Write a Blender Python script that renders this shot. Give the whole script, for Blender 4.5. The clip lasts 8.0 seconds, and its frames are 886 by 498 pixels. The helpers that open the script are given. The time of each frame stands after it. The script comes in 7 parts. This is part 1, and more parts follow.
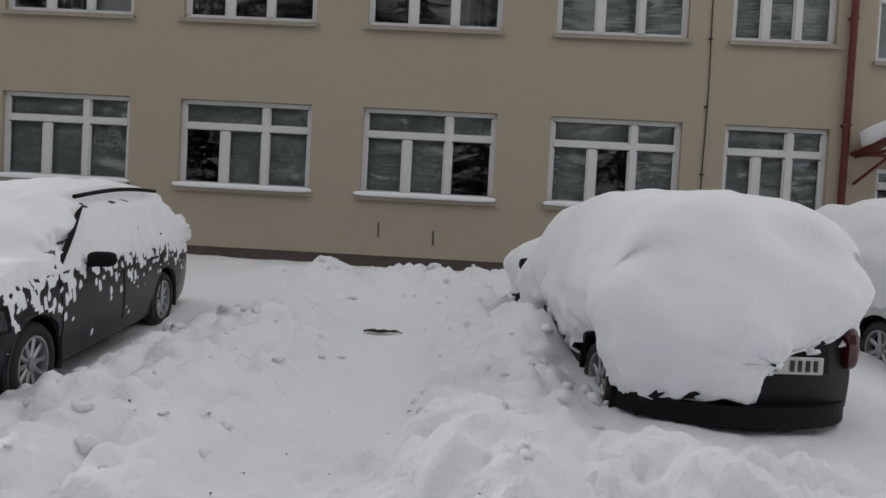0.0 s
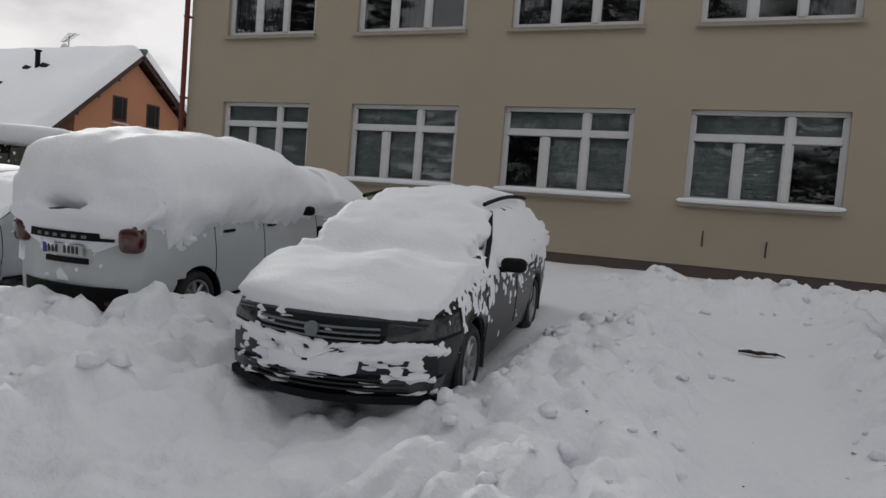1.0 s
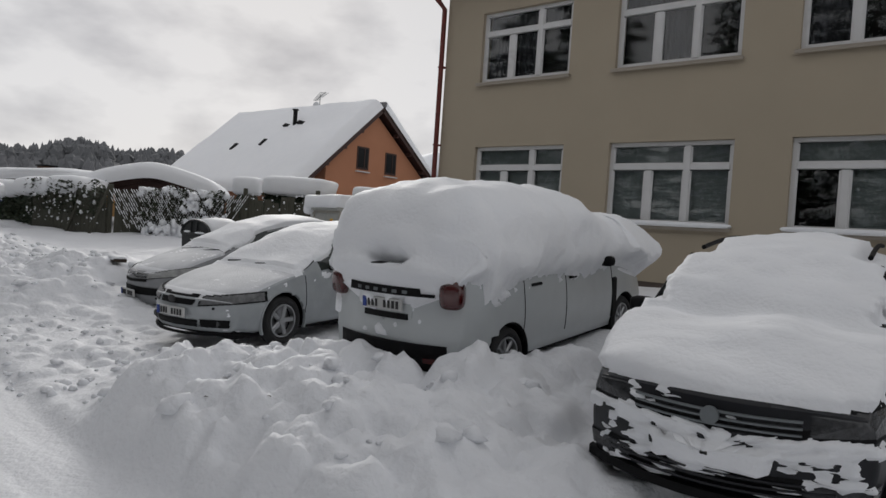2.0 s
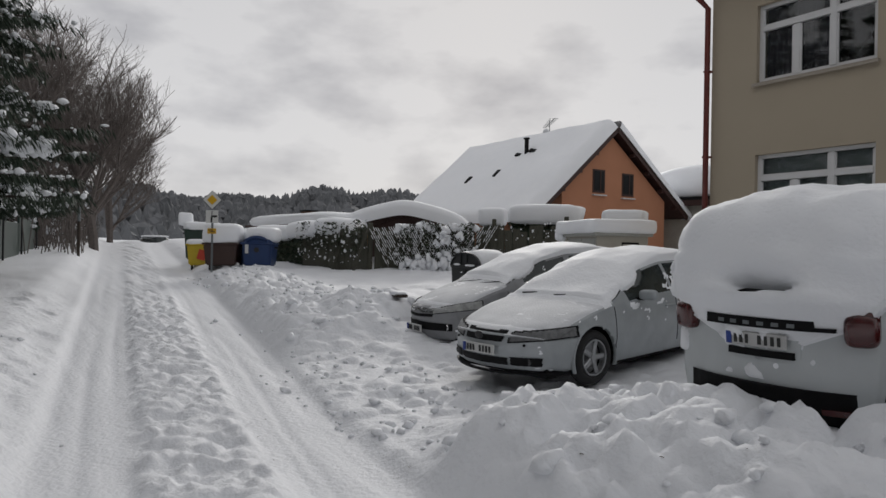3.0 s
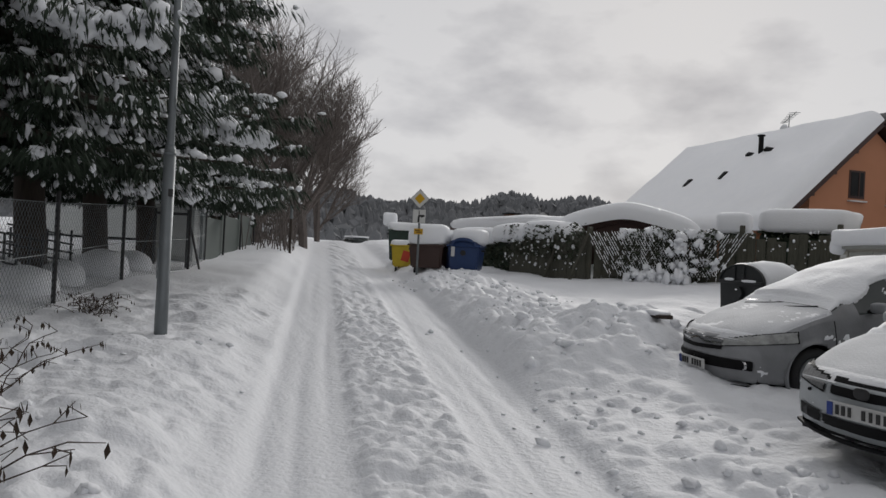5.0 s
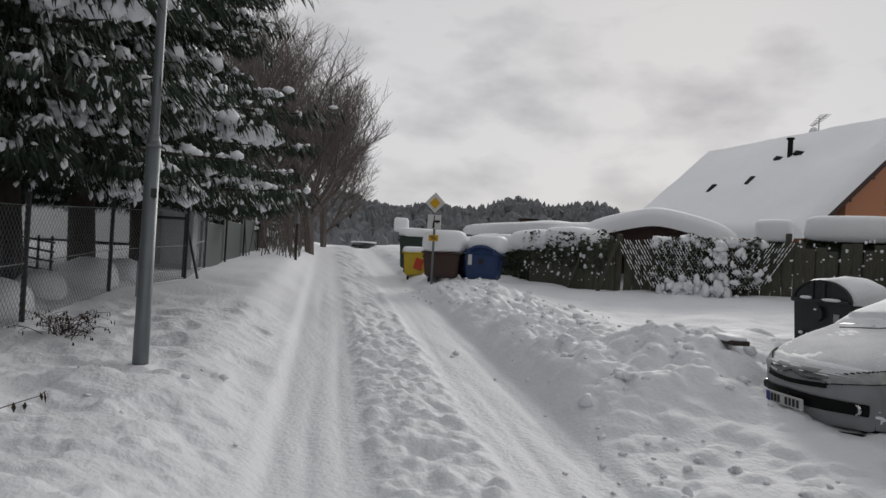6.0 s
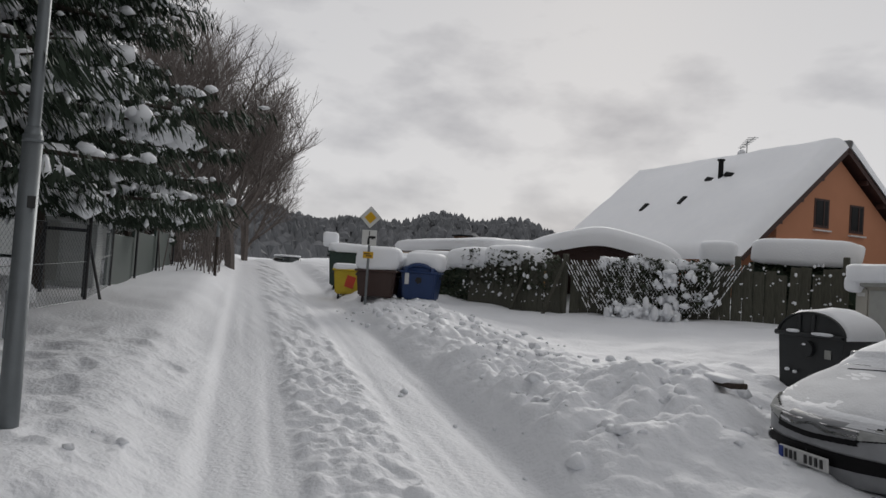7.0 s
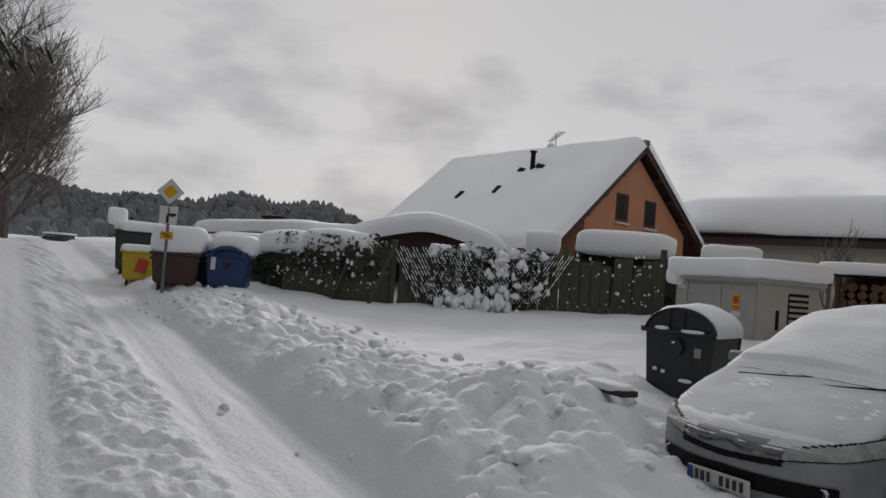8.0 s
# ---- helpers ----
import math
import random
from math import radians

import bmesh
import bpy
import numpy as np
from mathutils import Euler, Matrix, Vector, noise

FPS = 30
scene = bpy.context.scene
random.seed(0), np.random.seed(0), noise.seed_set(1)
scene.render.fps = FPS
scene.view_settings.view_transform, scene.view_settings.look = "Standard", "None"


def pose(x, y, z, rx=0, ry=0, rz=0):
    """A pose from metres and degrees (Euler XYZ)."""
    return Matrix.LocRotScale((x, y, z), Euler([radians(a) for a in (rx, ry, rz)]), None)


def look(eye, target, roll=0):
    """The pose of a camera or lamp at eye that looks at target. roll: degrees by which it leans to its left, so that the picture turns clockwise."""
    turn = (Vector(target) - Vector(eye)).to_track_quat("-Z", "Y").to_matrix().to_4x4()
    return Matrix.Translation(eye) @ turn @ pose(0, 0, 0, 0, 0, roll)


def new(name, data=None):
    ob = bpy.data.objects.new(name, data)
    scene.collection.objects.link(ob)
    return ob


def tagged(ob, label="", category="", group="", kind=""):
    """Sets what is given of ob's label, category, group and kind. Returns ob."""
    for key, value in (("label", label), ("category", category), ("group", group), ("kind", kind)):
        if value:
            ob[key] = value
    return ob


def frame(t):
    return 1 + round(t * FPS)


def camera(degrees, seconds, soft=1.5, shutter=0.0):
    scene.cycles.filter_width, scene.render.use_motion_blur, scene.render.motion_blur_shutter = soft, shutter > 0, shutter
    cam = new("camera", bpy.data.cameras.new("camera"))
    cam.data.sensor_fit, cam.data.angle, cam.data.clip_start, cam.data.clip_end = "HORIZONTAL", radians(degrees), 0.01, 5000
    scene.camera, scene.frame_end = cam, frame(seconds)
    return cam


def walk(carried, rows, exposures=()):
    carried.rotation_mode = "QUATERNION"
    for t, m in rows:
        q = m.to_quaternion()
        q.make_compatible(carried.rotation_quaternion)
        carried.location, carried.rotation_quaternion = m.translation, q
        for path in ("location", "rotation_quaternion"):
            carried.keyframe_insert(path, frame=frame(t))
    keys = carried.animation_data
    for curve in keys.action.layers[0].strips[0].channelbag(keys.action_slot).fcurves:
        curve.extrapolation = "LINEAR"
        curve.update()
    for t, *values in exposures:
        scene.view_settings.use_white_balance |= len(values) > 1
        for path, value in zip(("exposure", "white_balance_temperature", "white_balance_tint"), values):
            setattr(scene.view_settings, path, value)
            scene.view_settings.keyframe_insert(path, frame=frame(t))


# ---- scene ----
SIZE = 1.12  # true metres for each unit of the plan
cam = camera(65.0, 8.0)
PATH = [
    (0, (1.02, 0.788, 1.565), (0.94, 2.785, 1.494), 3.1),
    (0.5, (0.477, 0.603, 1.562), (0.038, 2.552, 1.464), 4.3),
    (1, (-0.095, 0.66, 1.56), (-0.859, 2.505, 1.446), 4.5),
    (1.5, (-0.677, 0.716, 1.545), (-1.695, 2.435, 1.449), 4.4),
    (2, (-1.171, 0.668, 1.6), (-2.445, 2.209, 1.552), 3.9),
    (3.5, (-2.952, 0.385, 1.54), (-4.753, 1.254, 1.542), 0.6),
    (4, (-3.569, 0.581, 1.542), (-5.433, 1.306, 1.525), 1.7),
    (4.5, (-3.974, 0.564, 1.486), (-5.87, 1.2, 1.472), 2.6),
    (6, (-5.831, 0.67, 1.558), (-7.744, 1.255, 1.576), 3.3),
    (6.5, (-6.423, 0.718, 1.604), (-8.318, 1.356, 1.639), 3.6),
    (7, (-7.033, 0.718, 1.664), (-8.87, 1.506, 1.735), 3.9),
    (7.5, (-7.785, 0.901, 1.655), (-9.497, 1.932, 1.735), 4.5),
    (8, (-8.439, 0.935, 1.676), (-9.98, 2.208, 1.746), 4.7),
]
walk(cam, [(t, look(tuple(SIZE * c for c in eye), tuple(SIZE * c for c in target), roll)) for t, eye, target, roll in PATH], [(0.0, 0.52), (0.5, 0.4), (1.0, 0.3), (1.5, 0.22), (2.2, 0.1), (3.3, 0.0), (6.5, 0.0), (7.5, -0.1), (8.0, -0.18)])

# ---- light ----
world = bpy.data.worlds.new("overcast")
scene.world = world
world.use_nodes = True
wn, wl = world.node_tree.nodes, world.node_tree.links
wn.clear()
w_out, w_bg, w_sky = wn.new("ShaderNodeOutputWorld"), wn.new("ShaderNodeBackground"), wn.new("ShaderNodeTexSky")
w_sky.sky_type, w_sky.sun_disc, w_sky.sun_elevation, w_sky.sun_rotation = "NISHITA", False, radians(23), radians(-54)
w_tc, w_map, w_n1, w_ramp, w_mix = (wn.new(k) for k in ("ShaderNodeTexCoord", "ShaderNodeMapping", "ShaderNodeTexNoise", "ShaderNodeValToRGB", "ShaderNodeMix"))
w_map.inputs["Scale"].default_value = (3.0, 3.0, 6.5)
w_map.inputs["Location"].default_value = (1.3, 0.4, 0.2)
w_n1.inputs["Scale"].default_value, w_n1.inputs["Detail"].default_value, w_n1.inputs["Roughness"].default_value = 2.0, 5.0, 0.5
w_ramp.color_ramp.elements[0].position, w_ramp.color_ramp.elements[0].color = 0.30, (0.40, 0.40, 0.425, 1)
w_ramp.color_ramp.elements[1].position, w_ramp.color_ramp.elements[1].color = 0.58, (0.65, 0.645, 0.655, 1)
w_mix.data_type, w_mix.blend_type = "RGBA", "ADD"
w_mix.inputs[0].default_value = 0.003
wl.new(w_tc.outputs["Generated"], w_map.inputs["Vector"])
wl.new(w_map.outputs["Vector"], w_n1.inputs["Vector"])
w_lift, w_clear = wn.new("ShaderNodeMapRange"), wn.new("ShaderNodeMath")
w_lift.inputs["From Min"].default_value, w_lift.inputs["From Max"].default_value = 0.16, 0.42
w_lift.inputs["To Min"].default_value, w_lift.inputs["To Max"].default_value = 0.0, 0.16
w_clear.operation = "ADD"
wl.new(w_n1.outputs["Fac"], w_clear.inputs[0])
wl.new(w_lift.outputs["Result"], w_clear.inputs[1])
wl.new(w_clear.outputs["Value"], w_ramp.inputs["Fac"])
w_sep, w_fall, w_dim = wn.new("ShaderNodeSeparateXYZ"), wn.new("ShaderNodeMapRange"), wn.new("ShaderNodeMix")
w_fall.inputs["From Min"].default_value, w_fall.inputs["From Max"].default_value = 0.15, 0.95
w_fall.inputs["To Min"].default_value, w_fall.inputs["To Max"].default_value = 1.0, 0.72
w_dim.data_type, w_dim.blend_type = "RGBA", "MULTIPLY"
w_dim.inputs[0].default_value = 1.0
wl.new(w_tc.outputs["Generated"], w_sep.inputs["Vector"])
wl.new(w_sep.outputs["Z"], w_fall.inputs["Value"])
wl.new(w_sep.outputs["Z"], w_lift.inputs["Value"])
wl.new(w_ramp.outputs["Color"], w_dim.inputs[6])
wl.new(w_fall.outputs["Result"], w_dim.inputs[7])
wl.new(w_dim.outputs[2], w_mix.inputs[6])
wl.new(w_sky.outputs["Color"], w_mix.inputs[7])
wl.new(w_mix.outputs[2], w_bg.inputs["Color"])
w_bg.inputs["Strength"].default_value = 1.0
wl.new(w_bg.outputs["Background"], w_out.inputs["Surface"])
sun_data = bpy.data.lights.new("sun", "SUN")
sun_data.energy, sun_data.angle, sun_data.color = 1.05, radians(14), (1.0, 0.97, 0.93)
sun = new("sun", sun_data)
sun.matrix_world = look((-30, 22, 16), (0, 0, 0))
scene.view_settings.exposure = 0.0


# ---- materials ----
def mat(name, color, rough=0.6, metal=0.0, var=0.15, scale=6.0, bump=0.1, bump_scale=60.0, color2=None, transmission=0.0, coat=0.0, spec=0.5, big=0.8, coords="Object", emit=0.0, stretch=(1, 1, 1)):
    """A node material: base colour with variation at two scales, and fine relief."""
    m = bpy.data.materials.new(name)
    m.use_nodes = True
    n, l = m.node_tree.nodes, m.node_tree.links
    b = n["Principled BSDF"]
    b.inputs["Roughness"].default_value, b.inputs["Metallic"].default_value = rough, metal
    b.inputs["Transmission Weight"].default_value, b.inputs["Coat Weight"].default_value = transmission, coat
    b.inputs["Specular IOR Level"].default_value = spec
    tc, mp = n.new("ShaderNodeTexCoord"), n.new("ShaderNodeMapping")
    mp.inputs["Scale"].default_value = stretch
    l.new(tc.outputs[coords], mp.inputs["Vector"])
    n1, n2 = n.new("ShaderNodeTexNoise"), n.new("ShaderNodeTexNoise")
    n1.inputs["Scale"].default_value, n1.inputs["Detail"].default_value = scale, 5.0
    n2.inputs["Scale"].default_value, n2.inputs["Detail"].default_value = big, 3.0
    mix1, mix2 = n.new("ShaderNodeMix"), n.new("ShaderNodeMix")
    for x in (mix1, mix2):
        x.data_type = "RGBA"
    c2 = color2 or tuple(max(0.0, c * (1 - var * 1.6)) for c in color)
    r1 = n.new("ShaderNodeValToRGB")
    r1.color_ramp.elements[0].position, r1.color_ramp.elements[1].position = 0.35, 0.68
    mix1.inputs[6].default_value, mix1.inputs[7].default_value = (*color, 1), (*c2, 1)
    mix2.inputs[7].default_value = (*(max(0.0, c * (1 - var)) for c in color), 1)
    for x in (n1, n2):
        l.new(mp.outputs["Vector"], x.inputs["Vector"])
    l.new(n1.outputs["Fac"], r1.inputs["Fac"])
    l.new(r1.outputs["Color"], mix1.inputs[0])
    l.new(n2.outputs["Fac"], mix2.inputs[0])
    l.new(mix1.outputs[2], mix2.inputs[6])
    l.new(mix2.outputs[2], b.inputs["Base Color"])
    if bump:
        n3, bp = n.new("ShaderNodeTexNoise"), n.new("ShaderNodeBump")
        n3.inputs["Scale"].default_value, n3.inputs["Detail"].default_value = bump_scale, 4.0
        bp.inputs["Strength"].default_value, bp.inputs["Distance"].default_value = bump, 0.02
        l.new(mp.outputs["Vector"], n3.inputs["Vector"])
        l.new(n3.outputs["Fac"], bp.inputs["Height"])
        l.new(bp.outputs["Normal"], b.inputs["Normal"])
    if emit:
        b.inputs["Emission Strength"].default_value = emit
    return m


SNOW = mat("snow", (0.86, 0.875, 0.90), 0.62, var=0.03, scale=3, bump=0.35, bump_scale=28, spec=0.25, color2=(0.82, 0.84, 0.875))
GROUND_SNOW = mat("ground_snow", (0.83, 0.845, 0.875), 0.65, var=0.05, scale=1.3, bump=0.85, bump_scale=20, spec=0.2, color2=(0.80, 0.815, 0.845))
PLASTER = mat("plaster", (0.40, 0.345, 0.265), 0.9, var=0.09, scale=1.1, bump=0.25, bump_scale=140, color2=(0.375, 0.325, 0.25), big=0.35, spec=0.2)
PLINTH = mat("plinth_paint", (0.10, 0.078, 0.065), 0.85, var=0.2, bump=0.2, bump_scale=90)
WHITE_PVC = mat("white_pvc", (0.62, 0.62, 0.62), 0.4, var=0.05, bump=0.03)
SILL = mat("sill_metal", (0.34, 0.30, 0.25), 0.5, var=0.1, bump=0.04)
GLASS = mat("window_glass", (0.90, 0.93, 0.94), 0.015, transmission=1.0, var=0.02, bump=0.004, bump_scale=2, spec=0.5)
# grey of the drawn blinds, also of the pale reflections in two upper windows
BLIND_REFLECTION = mat("grey_blind_reflection", (0.20, 0.225, 0.22), 0.8, var=0.08, scale=1.2, bump=0.04, bump_scale=30)
# near-black colour stands in for the unlit depth of the rooms
ROOM_SHADE = mat("room_shade", (0.022, 0.022, 0.024), 0.8, var=0.4, scale=3, bump=0.1)
CURTAIN = mat("dark_curtain", (0.05, 0.05, 0.06), 0.9, var=0.5, scale=9, bump=0.2, stretch=(4, 4, 0.4))
RED_METAL = mat("red_metal", (0.16, 0.025, 0.018), 0.45, var=0.25, bump=0.06)
DARK_METAL = mat("dark_metal", (0.04, 0.04, 0.042), 0.5, metal=0.5, var=0.2, bump=0.08)
STEEL = mat("galvanised_steel", (0.20, 0.22, 0.23), 0.5, metal=0.55, var=0.2, scale=4, bump=0.1, big=1.5)
ORANGE_WALL = mat("orange_render", (0.45, 0.205, 0.115), 0.9, var=0.10, scale=1.4, bump=0.2, bump_scale=90, color2=(0.41, 0.185, 0.10))
BROWN_WOOD = mat("brown_wood", (0.050, 0.018, 0.013), 0.6, var=0.3, scale=5, bump=0.3, stretch=(1, 1, 6))
FENCE_WOOD = mat("weathered_board", (0.090, 0.088, 0.066), 0.85, var=0.35, scale=8, bump=0.5, bump_scale=30, stretch=(6, 6, 0.7), color2=(0.036, 0.038, 0.027))
IVY = mat("ivy_leaf", (0.055, 0.072, 0.038), 0.55, var=0.4, scale=12, bump=0.1)
BARK = mat("spruce_bark", (0.055, 0.040, 0.030), 0.9, var=0.4, scale=10, bump=0.8, bump_scale=25, stretch=(2, 2, 0.5))
BARE_BARK = mat("bare_bark", (0.17, 0.145, 0.132), 0.9, var=0.3, scale=10, bump=0.4)
NEEDLES = mat("spruce_needles", (0.038, 0.057, 0.037), 0.65, var=0.4, scale=2.5, bump=0.2, color2=(0.022, 0.035, 0.022), spec=0.25)
# distance haze is mixed into this colour, so it is paler than real trees
HAZY_FOREST = mat("hazy_forest", (0.135, 0.142, 0.150), 0.9, var=0.3, scale=0.08, bump=0, color2=(0.24, 0.245, 0.26), big=0.02)
CONCRETE = mat("pale_concrete", (0.42, 0.40, 0.35), 0.85, var=0.12, scale=3, bump=0.2, bump_scale=50)
GRANITE = mat("grey_panel", (0.36, 0.365, 0.34), 0.7, var=0.1, bump=0.1)
BIN_BLUE = mat("blue_plastic", (0.012, 0.040, 0.135), 0.45, var=0.15, bump=0.04)
BIN_BROWN = mat("brown_plastic", (0.050, 0.024, 0.018), 0.5, var=0.15, bump=0.04)
BIN_YELLOW = mat("yellow_plastic", (0.55, 0.40, 0.015), 0.45, var=0.12, bump=0.04)
BIN_GREEN = mat("green_plastic", (0.016, 0.040, 0.030), 0.5, var=0.2, bump=0.04)
BIN_BLACK = mat("black_plastic", (0.022, 0.025, 0.027), 0.45, var=0.25, bump=0.08)
SIGN_WHITE = mat("sign_white", (0.62, 0.62, 0.60), 0.4, var=0.05, bump=0.02)
SIGN_YELLOW = mat("sign_yellow", (0.62, 0.36, 0.015), 0.4, var=0.05, bump=0.02)
SIGN_BLACK = mat("sign_black", (0.015, 0.015, 0.015), 0.5, var=0.1, bump=0.02)
SIGN_RED = mat("sticker_red", (0.50, 0.05, 0.02), 0.5, var=0.1, bump=0.02)
TEXT_GREEN = mat("text_green", (0.05, 0.30, 0.07), 0.5, var=0.05, bump=0)
PALE_SHEET = mat("pale_sheet", (0.55, 0.57, 0.56), 0.6, var=0.08, bump=0.05)
OCHRE = mat("ochre_wall", (0.42, 0.25, 0.10), 0.9, var=0.1, bump=0.1)
RUBBER = mat("rubber", (0.020, 0.020, 0.021), 0.8, var=0.2, bump=0.2, bump_scale=80)
BLACK_TRIM = mat("black_trim", (0.008, 0.008, 0.009), 0.65, var=0.25, bump=0.1, spec=0.15)
RIM = mat("alloy_rim", (0.42, 0.43, 0.44), 0.35, metal=0.8, var=0.15, bump=0.03)
CAR_GLASS = mat("car_glass", (0.030, 0.040, 0.040), 0.06, var=0.3, scale=4, bump=0.02, spec=0.6)
HOUSE_GLASS = mat("house_glass", (0.016, 0.017, 0.018), 0.3, var=0.3, scale=4, bump=0.02, spec=0.12)
LAMP_GLASS = mat("lamp_glass", (0.17, 0.175, 0.18), 0.34, metal=0.0, var=0.4, scale=14, bump=0.3, bump_scale=25, coat=0.15)
PALE_LAMP = mat("pale_lamp", (0.46, 0.47, 0.46), 0.45, var=0.35, scale=9, bump=0.3, bump_scale=25)
DARK_LAMP = mat("dark_lamp", (0.07, 0.073, 0.078), 0.12, metal=0.3, var=0.5, scale=14, bump=0.3, bump_scale=25, coat=0.15)
RED_LAMP = mat("red_lamp", (0.070, 0.008, 0.008), 0.15, var=0.2, bump=0.03, coat=0.6)
CHROME = mat("chrome", (0.6, 0.6, 0.6), 0.15, metal=1.0, var=0.05, bump=0.02)
PLATE_WHITE = mat("plate_white", (0.55, 0.55, 0.54), 0.45, var=0.12, scale=12, bump=0.05)
PLATE_BLUE = mat("plate_blue", (0.01, 0.04, 0.25), 0.45, var=0.1, bump=0.02)
PAINT_BLACK = mat("black_paint", (0.009, 0.010, 0.014), 0.38, var=0.35, scale=9, bump=0.1, bump_scale=14, coat=0.08, color2=(0.014, 0.015, 0.020), spec=0.35)
PAINT_WHITE = mat("white_paint", (0.50, 0.53, 0.54), 0.35, var=0.08, scale=4, bump=0.05, coat=0.4)
PAINT_SILVER = mat("silver_paint", (0.34, 0.365, 0.38), 0.42, metal=0.15, var=0.12, scale=5, bump=0.12, bump_scale=45, color2=(0.44, 0.465, 0.485), big=2.2, coat=0.2)
PAINT_GREY = mat("grey_paint", (0.22, 0.225, 0.235), 0.42, metal=0.15, var=0.15, scale=5, bump=0.12, bump_scale=45, color2=(0.31, 0.32, 0.335), big=2.2, coat=0.2)
FROSTED_SILVER = mat("frosted_silver", (0.74, 0.755, 0.78), 0.75, var=0.10, scale=3.5, bump=0.35, bump_scale=40, color2=(0.56, 0.58, 0.60), big=2.0, spec=0.3)
FROSTED_GREY = mat("frosted_grey", (0.72, 0.735, 0.76), 0.75, var=0.12, scale=3.5, bump=0.35, bump_scale=40, color2=(0.52, 0.535, 0.555), big=2.0, spec=0.3)
PAINT_DARK = mat("dark_paint", (0.009, 0.010, 0.012), 0.5, var=0.35, scale=6, bump=0.1, bump_scale=18, spec=0.22)
DRY_LEAF = mat("dry_leaf", (0.060, 0.035, 0.020), 0.8, var=0.4, scale=20, bump=0.2)
TWIG = mat("twig", (0.070, 0.045, 0.032), 0.85, var=0.3, scale=20, bump=0.3)
BRICKISH = mat("stacked_wood", (0.16, 0.085, 0.05), 0.9, var=0.4, scale=14, bump=0.6, bump_scale=14)


# ---- mesh helpers ----
def mesh_ob(name, verts, faces, material, parent=None, smooth=False, label=""):
    me = bpy.data.meshes.new(name)
    me.from_pydata([tuple(v) for v in verts], [], [tuple(f) for f in faces])
    me.materials.append(material)
    if smooth:
        me.polygons.foreach_set("use_smooth", [True] * len(me.polygons))
    me.update()
    ob = new(name, me)
    if parent is not None:
        ob.parent = parent
    return tagged(ob, label=label)


def part(name, bm, material, parent=None, label="", smooth=False):
    me = bpy.data.meshes.new(name)
    bmesh.ops.recalc_face_normals(bm, faces=bm.faces[:])
    bm.to_mesh(me)
    bm.free()
    me.materials.append(material)
    if smooth:
        me.polygons.foreach_set("use_smooth", [True] * len(me.polygons))
    ob = new(name, me)
    if parent is not None:
        ob.parent = parent
    return tagged(ob, label=label)


def thing(name, label, category, m=None, group="", kind=""):
    ob = new(name)
    ob.empty_display_size = 0.1
    if m is not None:
        ob.matrix_world = m
    return tagged(ob, label=label, category=category, group=group, kind=kind)


def box(bm, c, s, bevel=0.0, turn=None, seg=1):
    r = bmesh.ops.create_cube(bm, size=1.0)
    vs = r["verts"]
    m = Matrix.Translation(c) @ (turn or Matrix.Identity(4)) @ Matrix.Diagonal((*s, 1))
    if bevel:
        for v in vs:
            v.co = Matrix.Diagonal((*s, 1)) @ v.co
        es = list({e for v in vs for e in v.link_edges})
        g = bmesh.ops.bevel(bm, geom=es, offset=bevel, segments=seg, affect="EDGES", profile=0.5)
        vs2 = {v for f in g["faces"] for v in f.verts} | {v for v in vs if v.is_valid}
        bmesh.ops.transform(bm, matrix=Matrix.Translation(c) @ (turn or Matrix.Identity(4)), verts=list(vs2))
    else:
        bmesh.ops.transform(bm, matrix=m, verts=vs)
    return bm


def boxes(*rows):
    bm = bmesh.new()
    for r in rows:
        box(bm, *r)
    return bm


def tube(bm, pts, r0, r1=None, n=7, cap=True):
    r1 = r0 if r1 is None else r1
    rings, pts = [], [Vector(p) for p in pts]
    for i, p in enumerate(pts):
        d = (pts[min(i + 1, len(pts) - 1)] - pts[max(i - 1, 0)]).normalized()
        a = d.orthogonal().normalized() if abs(d.z) < 0.99 else Vector((1, 0, 0))
        a = (a - d * a.dot(d)).normalized()
        b = d.cross(a)
        r = r0 + (r1 - r0) * i / (len(pts) - 1)
        rings.append([bm.verts.new(p + (a * math.cos(2 * math.pi * k / n) + b * math.sin(2 * math.pi * k / n)) * r) for k in range(n)])
    for q, w in zip(rings, rings[1:]):
        for k in range(n):
            bm.faces.new((q[k], q[(k + 1) % n], w[(k + 1) % n], w[k]))
    if cap:
        bm.faces.new(rings[0][::-1])
        bm.faces.new(rings[-1])
    return bm


def cyl(bm, c, r, h, axis="z", n=20, r2=None):
    d = {"x": Vector((1, 0, 0)), "y": Vector((0, 1, 0)), "z": Vector((0, 0, 1))}[axis] * (h / 2)
    c = Vector(c)
    return tube(bm, [c - d, c + d], r, r if r2 is None else r2, n)


def ring(bm, c, r, tube_r, axis="x", n=24, k=8, a0=0.0, a1=2 * math.pi):
    """A torus, or a stretch of one, round an axis."""
    closed = abs(a1 - a0 - 2 * math.pi) < 1e-6
    rows = []
    for i in range(n if closed else n + 1):
        a = a0 + (a1 - a0) * i / n
        row = []
        for j in range(k):
            b = 2 * math.pi * j / k
            rr, h = r + tube_r[0] * math.cos(b), tube_r[1] * math.sin(b)
            u, v = rr * math.cos(a), rr * math.sin(a)
            row.append(bm.verts.new(Vector(c) + (Vector((h, u, v)) if axis == "x" else Vector((u, v, h)))))
        rows.append(row)
    pairs = list(zip(rows, rows[1:])) + ([(rows[-1], rows[0])] if closed else [])
    for q, w in pairs:
        for j in range(k):
            bm.faces.new((q[j], q[(j + 1) % k], w[(j + 1) % k], w[j]))
    return bm


